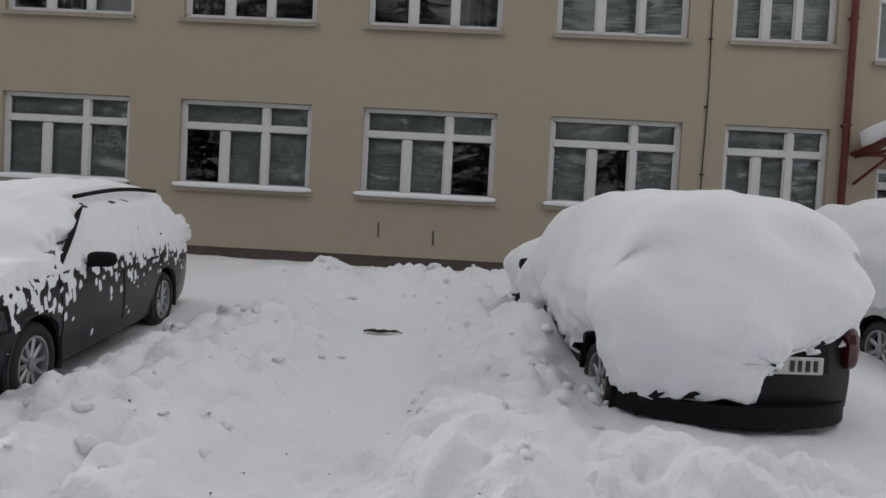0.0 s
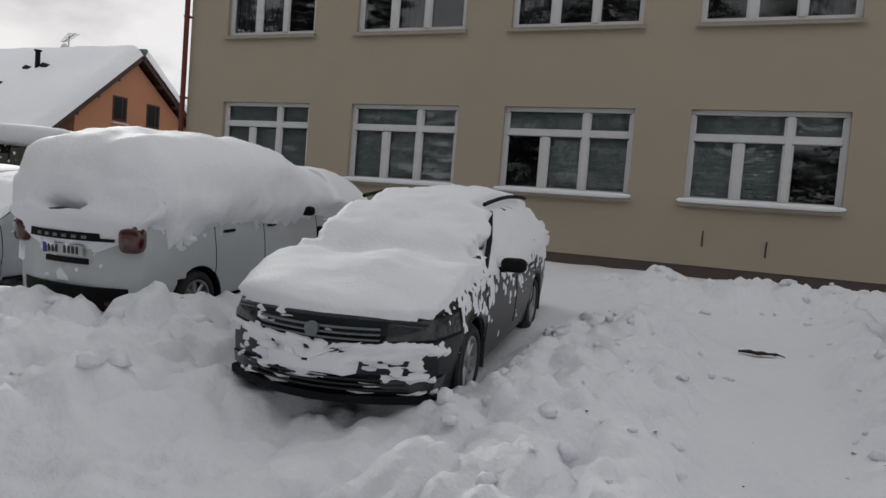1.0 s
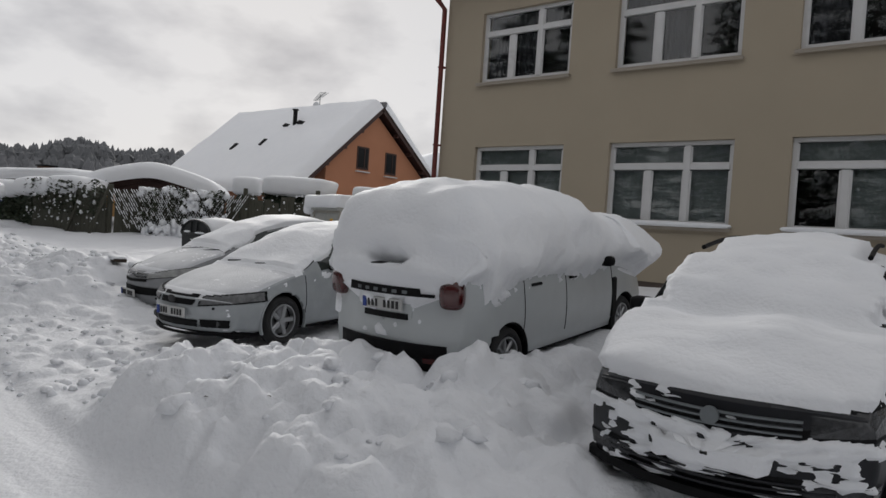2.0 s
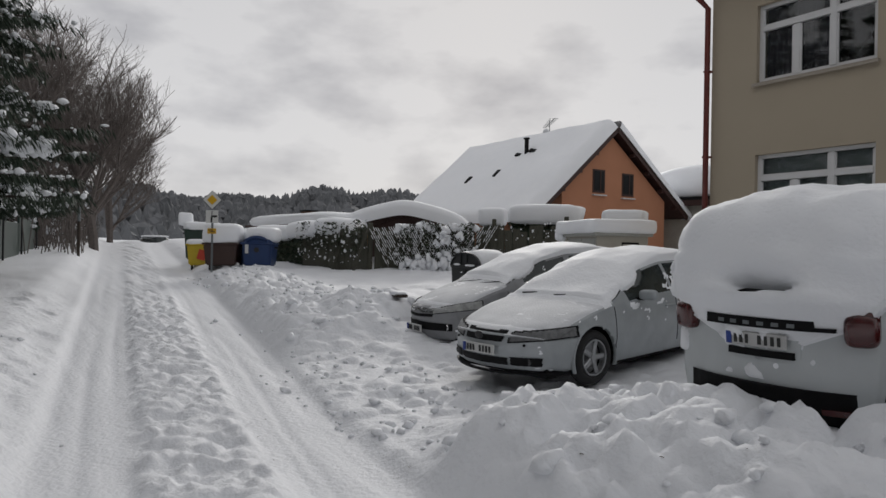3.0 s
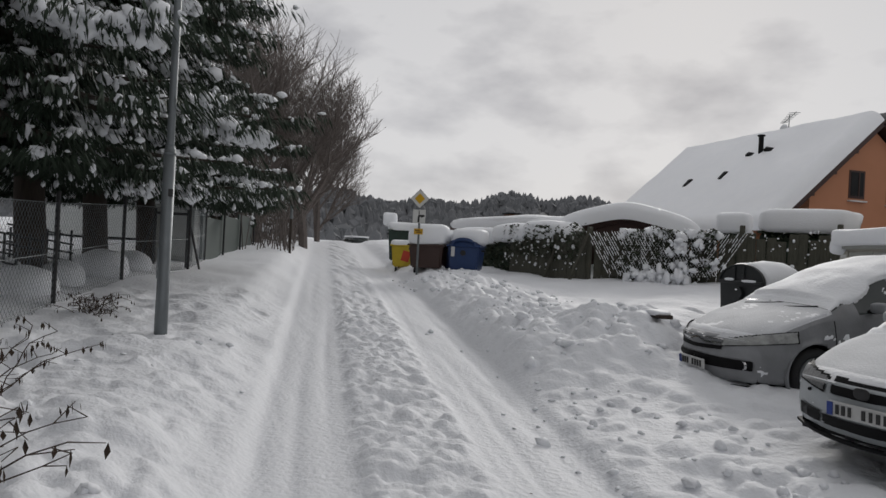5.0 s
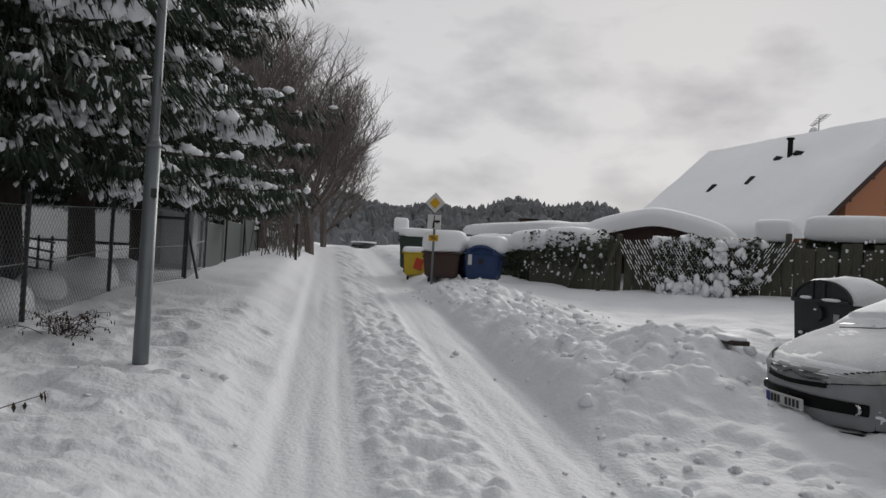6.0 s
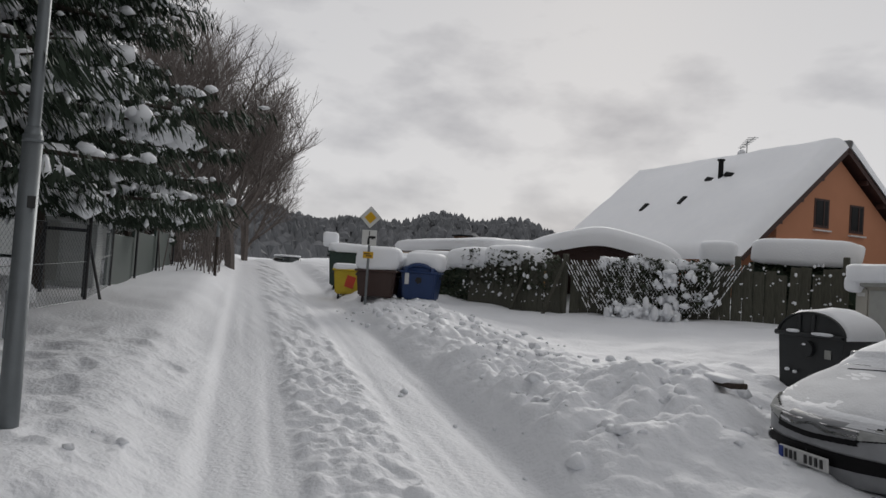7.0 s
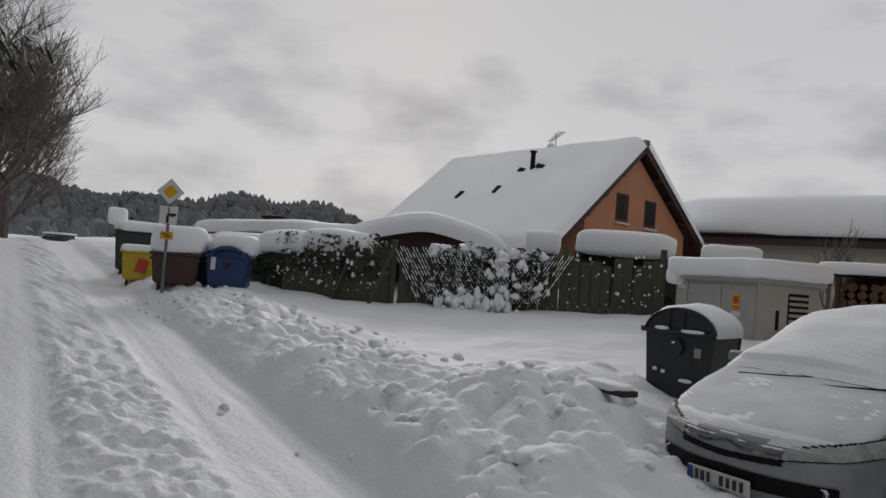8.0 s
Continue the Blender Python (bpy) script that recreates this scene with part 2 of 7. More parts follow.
def pillow(bm, c, size, turn=None, e=0.45, lump=0.04, freq=1.2, nu=28, nv=14, seed=0.0, flat=0.0):
    """A rounded cushion of snow: a superellipsoid with an uneven skin. flat: how far its underside is cut off."""
    m = Matrix.Translation(c) @ (turn or Matrix.Identity(4))
    sg = lambda v, p: math.copysign(abs(v) ** p, v)
    rows = []
    for j in range(nv + 1):
        a = -math.pi / 2 + math.pi * j / nv
        row = []
        for i in range(nu):
            b = 2 * math.pi * i / nu
            p = Vector((size[0] / 2 * sg(math.cos(a), e) * sg(math.cos(b), e), size[1] / 2 * sg(math.cos(a), e) * sg(math.sin(b), e), size[2] / 2 * sg(math.sin(a), e)))
            q = m @ p
            k = noise.noise(q * freq + Vector((seed, 0, 0))) + 0.5 * noise.noise(q * freq * 2.7 + Vector((0, seed, 0)))
            p *= 1.0 + lump * k * 2 / max(min(size), 0.3) * 0.5
            p.z = max(p.z, -size[2] / 2 * (1 - flat))
            row.append(bm.verts.new(m @ p))
        rows.append(row)
    for q, w in zip(rows, rows[1:]):
        for i in range(nu):
            bm.faces.new((q[i], q[(i + 1) % nu], w[(i + 1) % nu], w[i]))
    bmesh.ops.remove_doubles(bm, verts=[v for r in (rows[0], rows[-1]) for v in r], dist=1e-4)
    return bm


def blob(verts, faces, c, r, rng, sub=None):
    """One uneven clod, added to lists of vertices and faces: a low sphere with pushed corners."""
    o = len(verts)
    n = 6
    verts.append((c[0], c[1], c[2] + r[2] * rng.uniform(0.9, 1.1)))
    for h, s in ((0.62, 0.72), (-0.25, 0.97)):
        a0 = rng.uniform(0, 1)
        for k in range(n):
            a, q = 2 * math.pi * (k + a0) / n, s * rng.uniform(0.55, 1.25)
            verts.append((c[0] + r[0] * q * math.cos(a), c[1] + r[1] * q * math.sin(a), c[2] + r[2] * h * rng.uniform(0.5, 1.5)))
    verts.append((c[0], c[1], c[2] - r[2]))
    for k in range(n):
        k2 = (k + 1) % n
        faces.append((o, o + 1 + k, o + 1 + k2))
        faces.append((o + 1 + k, o + 1 + n + k, o + 1 + n + k2, o + 1 + k2))
        faces.append((o + 1 + n + k, o + 1 + 2 * n, o + 1 + n + k2))


# ---- ground ----
def lattice(ix, iy, seed):
    h = (ix.astype(np.int64) * 374761393 + iy.astype(np.int64) * 668265263 + seed * 144665) & 0x7FFFFFFF
    h = ((h ^ (h >> 13)) * 1274126177) & 0x7FFFFFFF
    return ((h ^ (h >> 16)) & 0xFFFF) / 65535.0


def smooth_noise(x, y, seed=0):
    ix, iy = np.floor(x), np.floor(y)
    fx, fy = x - ix, y - iy
    fx, fy = fx * fx * (3 - 2 * fx), fy * fy * (3 - 2 * fy)
    a, b, c, d = lattice(ix, iy, seed), lattice(ix + 1, iy, seed), lattice(ix, iy + 1, seed), lattice(ix + 1, iy + 1, seed)
    return (a * (1 - fx) + b * fx) * (1 - fy) + (c * (1 - fx) + d * fx) * fy - 0.5


def fbm(x, y, seed=0, octaves=4):
    out, amp = 0.0, 1.0
    for k in range(octaves):
        out, amp = out + amp * smooth_noise(x * 2**k, y * 2**k, seed + k), amp * 0.5
    return out


def clods(x, y, cell, seed, fill=0.6):
    """Broken lumps of snow, one in a cell at most, bent out of round."""
    wx = x + cell * (0.5 * fbm(x / cell * 0.9, y / cell * 0.9, seed + 50, 3))
    wy = y + cell * (0.5 * fbm(x / cell * 0.9, y / cell * 0.9, seed + 60, 3))
    x, y = wx / cell, wy / cell
    ix, iy, best = np.floor(x), np.floor(y), np.zeros_like(x)
    for dx in (-1, 0, 1):
        for dy in (-1, 0, 1):
            cx, cy = ix + dx, iy + dy
            px, py = cx + lattice(cx, cy, seed), cy + lattice(cx, cy, seed + 7)
            r = 0.25 + 0.55 * lattice(cx, cy, seed + 13)
            on = lattice(cx, cy, seed + 29) < fill
            k = np.clip(1 - ((x - px) ** 2 + (y - py) ** 2) / (r * r), 0, 1)
            best = np.maximum(best, k**0.55 * r * 0.55 * on)
    return best * cell


def step(v, a, b):
    k = np.clip((v - a) / (b - a), 0, 1)
    return k * k * (3 - 2 * k)


def shovelled(x, y, seed):
    """Broken lumps of three sizes, the large and the middling ones side by side and crumbs over both."""
    return np.maximum(0.75 * clods(x, y, 0.42, seed, 0.62), 1.0 * clods(x, y, 0.23, seed + 2, 0.7)) + 0.8 * clods(x, y, 0.115, seed + 4, 0.5)


def road_left(x):
    return np.where(x > -7.3, 0.55 - 0.10 * (x + 7.3), 0.55 - 0.128 * (x + 7.3))


def road_right(x):
    return np.where(x > -6.3, 2.80 - 0.02 * (x + 6.3), 2.80 - 0.152 * (x + 6.3))


def spot(x, y, cx, cy, rx, ry):
    return np.exp(-(((x - cx) / rx) ** 2 + ((y - cy) / ry) ** 2))


def height(x, y):
    """The snow's height over the plan."""
    near = step(-x, -14, -6) * step(x, -60, -30)
    rise = 0.040 * np.clip(-8 - x, 0, 44) + 0.004 * np.clip(-52 - x, 0, 400)
    yl, yr = road_left(x), road_right(x)
    u = (y - yl) / (yr - yl)
    right, left = y - yr, yl - y
    # the parking strip climbs to the facade; the verge climbs a little to the garden fence
    z = rise + 0.098 * np.clip(right, 0, 8.6) * (1 - 0.05 * step(-x, 13.5, 19)) + 0.05 * np.clip(left - 1.6, 0, 3)
    on_road = step(u, -0.06, 0.02) * (1 - step(u, 0.98, 1.06))
    # ruts and the churned middle
    z += on_road * (-0.07)
    mid = step(u, 0.26, 0.34) * (1 - step(u, 0.62, 0.70))
    z += mid * (0.045 + 0.8 * clods(x, y, 0.15, 3, 0.6) + 0.7 * clods(x, y, 0.085, 4, 0.6) + 0.05 * fbm(x * 2.6, y * 2.6, 5) - 0.5 * clods(x, y, 0.22, 6, 0.35))
    z += on_road * (1 - mid) * (0.012 * fbm(x * 0.8, y * 7, 9) + 0.012 * fbm(x * 1.2, y * 1.2, 19))
    for k, uu in enumerate((0.12, 0.22, 0.74, 0.80, 0.93)):
        z -= 0.018 * np.exp(-(((u - uu - 0.01 * np.sin(x * 0.7 + k)) / 0.022) ** 2)) * (0.6 + 0.4 * np.sin(x * 0.5 + 2 * k))
    # left berm
    z += 0.28 * step(left, 0.0, 1.0) * (1 - 0.15 * step(left, 1.2, 2.2)) + step(left, 0.0, 0.5) * (0.09 * fbm(x * 0.6, y * 0.6, 31) + near * (0.45 * clods(x, y, 0.40, 33, 0.5) + 0.8 * clods(x, y, 0.14, 35, 0.5)) * (0.35 + 0.65 * step(x, -13.0, -9.0)) * step(x, -20, -15) - near * 0.35 * clods(x, y, 0.45, 37, 0.4) * step(x, -20, -15))
    # bank along the right side beyond the cars
    bank = step(-x, 10.3, 12.0) * step(right, 0.0, 0.45) * (1 - step(right, 1.3, 3.1))
    z += bank * (0.16 + 0.16 * fbm(x * 0.8, y * 0.8, 41)) * (1 - 0.45 * step(-x, 16, 24))
    z += bank * near * (1.1 * shovelled(x, y, 43) + 0.20 * np.abs(fbm(x * 1.7, y * 1.7, 47)))
    # piles at the mouth of the bays
    heap = np.clip(spot(x, y, -4.55, 3.75, 1.15, 0.75) + 0.55 * spot(x, y, -6.35, 3.9, 0.8, 0.6) + 0.9 * spot(x, y, -3.8, 4.9, 0.45, 1.3) + 0.75 * spot(x, y, -5.4, 3.5, 0.8, 0.6), 0, 1.15)
    z += heap * (0.24 + 0.16 * fbm(x * 1.1, y * 1.1, 51)) + step(heap, 0.1, 0.5) * (1.15 * shovelled(x, y, 53) + 0.8 * clods(x, y, 0.09, 59, 0.5) + 0.05 * fbm(x * 3.0, y * 3.0, 58))
    ridge = np.clip(spot(x, y, -0.85, 5.6, 0.60, 2.6) + spot(x, y, 1.25, 6.3, 0.48, 2.4) + 0.7 * spot(x, y, 0.2, 9.8, 2.2, 0.9) + 0.6 * spot(x, y, -1.0, 3.4, 0.9, 0.5) + 0.55 * spot(x, y, 2.2, 4.1, 1.6, 0.6), 0, 1.1)
    z += ridge * (0.22 + 0.13 * fbm(x * 1.2, y * 1.2, 61)) + step(ridge, 0.12, 0.5) * (1.2 * shovelled(x, y, 63) + 0.8 * clods(x, y, 0.09, 69, 0.5) + 0.05 * fbm(x * 3.0, y * 3.0, 68))
    # snow thrown between the road and the cars, and packed round the tall car
    edge = step(right, 0.0, 0.35) * (1 - step(right, 1.6, 2.8)) * step(x, -6.8, -6.0) * (1 - step(x, 2.5, 3.5))
    z += edge * (0.05 + 0.7 * shovelled(x, y, 111) + 0.8 * clods(x, y, 0.09, 117, 0.5) + 0.10 * fbm(x * 2.0, y * 2.0, 115))
    z += 0.24 * step(x, -6.3, -5.8) * (1 - step(x, -4.1, -3.7)) * step(y, 3.9, 4.6) * (1 - step(y, 8.0, 8.6))
    z += 0.22 * spot(x, y, 1.75, 7.0, 0.55, 1.6) + 0.14 * step(x, 1.7, 2.3) * (1 - step(x, 4.0, 4.6)) * step(y, 4.5, 5.1) * (1 - step(y, 8.6, 9.2)) + 0.10 * step(x, -3.3, -3.0) * (1 - step(x, -1.5, -1.2)) * step(y, 3.6, 4.2) * (1 - step(y, 7.8, 8.4))
    # bay between the pale cars and the road, driven and trodden
    bay = step(right, -0.1, 0.3) * step(x, -11.6, -10.4) * (1 - step(x, -7.3, -6.4)) * (1 - step(right, 3.0, 4.0))
    z += bay * (0.7 * clods(x, y, 0.18, 71, 0.45) + 0.05 * fbm(x * 1.6, y * 1.6, 73))
    heap2 = spot(x, y, -12.5, 5.9, 0.9, 0.9) + 0.9 * spot(x, y, -13.4, 6.9, 0.9, 0.8)
    z += heap2 * 0.30 + step(heap2, 0.15, 0.5) * 0.5 * clods(x, y, 0.3, 77, 0.6)
    # the open field before the fence, smooth and a little wavy
    z += 0.10 * fbm(x * 0.35, y * 0.35, 81) * step(right, 2.0, 4.0)
    z += step(right, 0.1, 0.8) * near * 0.05 * fbm(x * 1.4, y * 1.4, 83)
    # land away from the road
    far = np.hypot(x + 8, y - 4)
    z += step(far, 60, 400) * (6.0 * fbm(x * 0.006, y * 0.006, 91))
    return z


def axis(lo, hi, fine, far_lo, far_hi, grow):
    mid = np.arange(lo, hi, fine)
    a, b, d = [lo], [hi], fine
    while a[-1] > far_lo:
        d *= grow
        a.append(a[-1] - d)
    d = fine
    while b[-1] < far_hi:
        d *= grow
        b.append(b[-1] + d)
    return np.array(a[:0:-1] + list(mid) + b)


gx, gy = axis(-15.5, 4.2, 0.037, -1500, 1500, 1.055), axis(-1.0, 10.6, 0.036, -1500, 1500, 1.06)
GX, GY = np.meshgrid(gx, gy, indexing="ij")
GZ = height(GX, GY)
nx, ny = GX.shape
ground_me = bpy.data.meshes.new("ground")
cell_ids = (np.arange(nx - 1)[:, None] * ny + np.arange(ny - 1)[None]).ravel()
quads = np.stack([cell_ids, cell_ids + ny, cell_ids + ny + 1, cell_ids + 1], 1)
ground_me.vertices.add(nx * ny)
ground_me.vertices.foreach_set("co", np.stack([GX, GY, GZ], -1).ravel())
ground_me.loops.add(quads.size)
ground_me.loops.foreach_set("vertex_index", quads.ravel().astype(np.int32))
ground_me.polygons.add(len(quads))
ground_me.polygons.foreach_set("loop_start", np.arange(0, quads.size, 4, dtype=np.int32))
ground_me.polygons.foreach_set("use_smooth", np.ones(len(quads), dtype=bool))
ground_me.update(calc_edges=True)
ground_me.materials.append(GROUND_SNOW)
ground = tagged(new("ground", ground_me), "deep trodden snow with rutted wheel tracks and shovelled banks", "snow", kind="structure")


def ground_z(x, y):
    i, j = int(np.searchsorted(gx, x)) - 1, int(np.searchsorted(gy, y)) - 1
    u, v = (x - gx[i]) / (gx[i + 1] - gx[i]), (y - gy[j]) / (gy[j + 1] - gy[j])
    return float((GZ[i, j] * (1 - u) + GZ[i + 1, j] * u) * (1 - v) + (GZ[i, j + 1] * (1 - u) + GZ[i + 1, j + 1] * u) * v)


# ---- school building ----
FACE, DEPTH = 12.36, 0.36
BAYS = [(-10.15, -8.02), (-7.07, -4.85), (-3.99, -1.75), (-0.89, 1.34), (2.22, 4.36), (5.05, 6.72)]
FLOORS = [(1.98, 3.44), (4.78, 6.24)]


def wall_with_holes(name, x0, x1, z0, z1, holes, y, label):
    """A thick wall along x with openings through it."""
    xs = sorted({x0, x1, *(h[0] for h in holes), *(h[1] for h in holes)})
    zs = sorted({z0, z1, *(h[2] for h in holes), *(h[3] for h in holes)})
    bm = bmesh.new()
    inside = lambda x, z: any(h[0] < x < h[1] and h[2] < z < h[3] for h in holes)
    solid = {(i, k): not inside((xs[i] + xs[i + 1]) / 2, (zs[k] + zs[k + 1]) / 2) for i in range(len(xs) - 1) for k in range(len(zs) - 1)}
    put = lambda *c: bm.faces.new([bm.verts.new(p) for p in c])
    for (i, k), s in solid.items():
        a, b, c, d = xs[i], xs[i + 1], zs[k], zs[k + 1]
        if not s:
            continue
        put((a, y, c), (b, y, c), (b, y, d), (a, y, d))
        put((a, y + DEPTH, c), (a, y + DEPTH, d), (b, y + DEPTH, d), (b, y + DEPTH, c))
        if not solid.get((i - 1, k), False):
            put((a, y, c), (a, y, d), (a, y + DEPTH, d), (a, y + DEPTH, c))
        if not solid.get((i + 1, k), False):
            put((b, y, c), (b, y + DEPTH, c), (b, y + DEPTH, d), (b, y, d))
        if not solid.get((i, k - 1), False):
            put((a, y, c), (a, y + DEPTH, c), (b, y + DEPTH, c), (b, y, c))
        if not solid.get((i, k + 1), False):
            put((a, y, d), (b, y, d), (b, y + DEPTH, d), (a, y + DEPTH, d))
    bmesh.ops.remove_doubles(bm, verts=bm.verts[:], dist=1e-4)
    return tagged(part(name, bm, PLASTER), label, "wall", kind="structure")


holes = [(a, b, c, d) for a, b in BAYS for c, d in FLOORS] + [(7.35, 9.3, 4.55, 6.0), (7.5, 9.0, 1.9, 2.85)]
wall_with_holes("wall_south", -11.12, 14.0, 0.98, 7.2, holes, FACE, "beige plastered school wall with light stains")
tagged(part("wall_west", boxes(((-10.94, 17.8, 3.85), (0.36, 10.15, 6.7))), PLASTER), "beige plastered end wall of the school", "wall", kind="structure")
tagged(part("wall_plinth", boxes(((1.46, FACE + 0.2, 0.66), (25.0, 0.37, 0.64)), ((-10.9, 17.8, 0.66), (0.37, 10.1, 0.64))), PLINTH), "dark brown painted base of the wall", "wall", kind="structure")
tagged(part("ceiling", boxes(((1.5, 17.7, 3.95), (24.4, 9.9, 0.2)), ((1.5, 17.7, 7.25), (26.2, 11.9, 0.14))), PLASTER), "flat slabs over both storeys", "ceiling", kind="structure")
tagged(part("trim_eaves", boxes(((1.5, 11.86, 7.10), (26.2, 0.16, 0.14), 0.05), ((-11.62, 17.6, 7.10), (0.16, 11.4, 0.14), 0.05)), RED_METAL), "red metal gutter along the eaves", "gutter", kind="structure")


def window(number, a, b, c, d, fills, snowy):
    """White plastic window: two lights above, three casements below, each with its own pane."""
    w, h, y = b - a, d - c, FACE + 0.13
    win = thing("window_%d" % number, "white plastic window with %s" % ("grey slats for blinds or pane reflections" if fills.count("b") > 2 else "dark rooms behind"), "window", pose(a, y, c), kind="structure")
    part("window_frame", boxes(((w / 2, 0, 0.035), (w, 0.08, 0.07), 0.008), ((w / 2, 0, h - 0.035), (w, 0.08, 0.07), 0.008), ((0.035, 0, h / 2), (0.07, 0.078, h - 0.14)), ((w - 0.035, 0, h / 2), (0.07, 0.078, h - 0.14)),
                               ((w / 2, -0.004, h * 0.70), (w - 0.14, 0.086, 0.10), 0.01), ((w * 0.645, -0.008, h / 2), (0.11, 0.09, h - 0.14), 0.01), ((w * 0.335, -0.002, h * 0.35), (0.13, 0.08, h * 0.70 - 0.12), 0.01)), WHITE_PVC, win)
    cols = [(0.07, w * 0.335 - 0.065), (w * 0.335 + 0.065, w * 0.645 - 0.055), (w * 0.645 + 0.055, w - 0.07)]
    lights = [(x0, x1, 0.07, h * 0.70 - 0.05) for x0, x1 in cols] + [(0.07, w * 0.645 - 0.055, h * 0.70 + 0.05, h - 0.07), (w * 0.645 + 0.055, w - 0.07, h * 0.70 + 0.05, h - 0.07)]
    for (x0, x1, z0, z1), fill in zip(lights, fills):
        cx, cz = (x0 + x1) / 2, (z0 + z1) / 2
        pane = part("pane", boxes(((cx, 0.0, cz), (x1 - x0, 0.012, z1 - z0))), GLASS, win)
        pane.visible_shadow = False
        part("gasket", boxes(((cx, -0.012, z0 + 0.012), (x1 - x0, 0.03, 0.024)), ((x0 + 0.012, -0.012, cz), (0.024, 0.03, z1 - z0 - 0.05)), ((x1 - 0.012, -0.012, cz), (0.024, 0.03, z1 - z0 - 0.05))), WHITE_PVC, win)
        if fill == "b":
            bm = bmesh.new()
            for k in range(14):
                zk = z0 + (z1 - z0) * (k + 0.5) / 14
                box(bm, (cx, 0.075, zk), (x1 - x0 + 0.04, 0.006, (z1 - z0) / 14 * 1.04), 0, Matrix.Rotation(radians(-10), 4, "X"))
            part("blind_reflection", bm, BLIND_REFLECTION, win)
        elif fill == "c":
            bm, n = bmesh.new(), 18
            vs = [[bm.verts.new((x0 + (x1 - x0) * i / n, 0.13 + 0.02 * math.sin(i * 1.9 + number), z)) for z in (z0, z1)] for i in range(n + 1)]
            for p, q in zip(vs, vs[1:]):
                bm.faces.new((p[0], q[0], q[1], p[1]))
            part("curtain", bm, CURTAIN, win)
    part("window_sill", boxes(((w / 2, -0.13, -0.02), (w + 0.10, 0.17, 0.03), 0.008), ((w / 2, -0.205, -0.04), (w + 0.10, 0.012, 0.06))), SILL, win)
    if snowy:
        bm = pillow(bmesh.new(), (a + w / 2, FACE - 0.05, c + 0.025), (w + 0.14, 0.17, 0.085), None, 0.35, 0.012, 3.0, 60, 8, number * 3.1)
        tagged(part("sill_snow", bm, SNOW, None, "", True), "strip of snow lying on the window sill", "snow", "snow on the sills")


lower = ["bbbbb", "bbbbb", "kbbbb", "bbkbb", "bkbbb", "bbbbb"]
# in bays five and six upstairs, grey slats imitate paler reflections in the glass
upper = ["cckcc", "kckck", "ckkkc", "kkckk", "bbbbb", "bbbbb"]
for n, (a, b) in enumerate(BAYS):
    window(n + 1, a, b, *FLOORS[0], lower[n], True)
    window(n + 11, a, b, *FLOORS[1], upper[n], False)
window(7, 7.5, 9.0, 1.9, 2.85, "kbkbb", False)
window(17, 7.35, 9.3, 4.55, 6.0, "bbbbb", False)
# inner walls whose near-black colour gives the rooms their shade
tagged(part("wall_inside", boxes(((1.5, FACE + 1.6, 3.9), (24.6, 0.1, 6.3)), ((7.05, FACE + 1.0, 3.9), (0.1, 1.2, 6.3)), ((-10.6, FACE + 1.0, 3.9), (0.1, 1.2, 6.3))), ROOM_SHADE), "inner walls coloured near-black for the shade in the rooms", "wall", kind="structure")


def downpipe(x, y, z0, z1, bend):
    pipe = thing("downpipe", "red painted metal rain downpipe on the wall", "downpipe", pose(x, y, 0), "rain pipes")
    pts = [(0, 0, z0), (0, 0, z1), (bend * 0.12, -0.08, z1 + 0.18), (bend * 0.34, -0.34, z1 + 0.52)]
    part("pipe", tube(bmesh.new(), pts, 0.055, 0.055, 12), RED_METAL, pipe, smooth=True)
    for z in np.arange(z0 + 0.9, z1, 1.7):
        part("bracket", boxes(((0, 0.04, z), (0.13, 0.16, 0.035), 0.006)), RED_METAL, pipe)


downpipe(-11.16, FACE - 0.10, 0.9, 6.45, -1)
downpipe(6.93, FACE - 0.09, 0.9, 6.35, 1)
cable = thing("wall_cable", "thin dark cable clipped down the wall", "cable", pose(4.72, FACE - 0.02, 0))
part("wire", tube(bmesh.new(), [(0.05 * math.sin(z * 2) * 0.2, 0, z) for z in np.arange(1.0, 7.0, 0.3)], 0.010, 0.010, 6), DARK_METAL, cable)
for z in (2.6, 3.7, 4.8, 5.9):
    part("clip", boxes(((-0.01, 0, z), (0.06, 0.03, 0.03))), DARK_METAL, cable)
for x, z in ((-0.54, 1.45), (0.38, 1.36)):
    hook = thing("wall_hook", "small rusty hook stuck out of the plaster", "hook", pose(x, FACE, z), "hooks in the wall")
    part("shank", tube(bmesh.new(), [(0, 0.03, 0), (0, -0.05, 0.01), (0.005, -0.06, 0.09)], 0.014, 0.010, 6), DARK_METAL, hook)
    part("rust_streak", boxes(((0, -0.003, -0.08), (0.03, 0.005, 0.16), 0.002)), PLINTH, hook)
canopy = thing("entrance_canopy", "red steel entrance canopy with snow beside the downpipe", "canopy", pose(7.05, FACE, 3.0))
part("roof_sheet", boxes(((1.3, -0.65, 0.14), (2.6, 1.3, 0.05), 0.01, Matrix.Rotation(radians(-8), 4, "X"))), RED_METAL, canopy)
for x in (0.1, 2.5):
    part("brace", tube(bmesh.new(), [(x, 0, -0.42), (x, -1.15, 0.02)], 0.025, 0.025, 8), RED_METAL, canopy)
    part("rafter", tube(bmesh.new(), [(x, 0, 0.02), (x, -1.25, 0.02)], 0.03, 0.03, 8), RED_METAL, canopy)
tagged(part("canopy_snow", pillow(bmesh.new(), (8.35, FACE - 0.66, 3.30), (2.7, 1.36, 0.42), Matrix.Rotation(radians(-8), 4, "X"), 0.5, 0.05), SNOW, None, "", True), "thick snow lying on the entrance canopy", "snow")


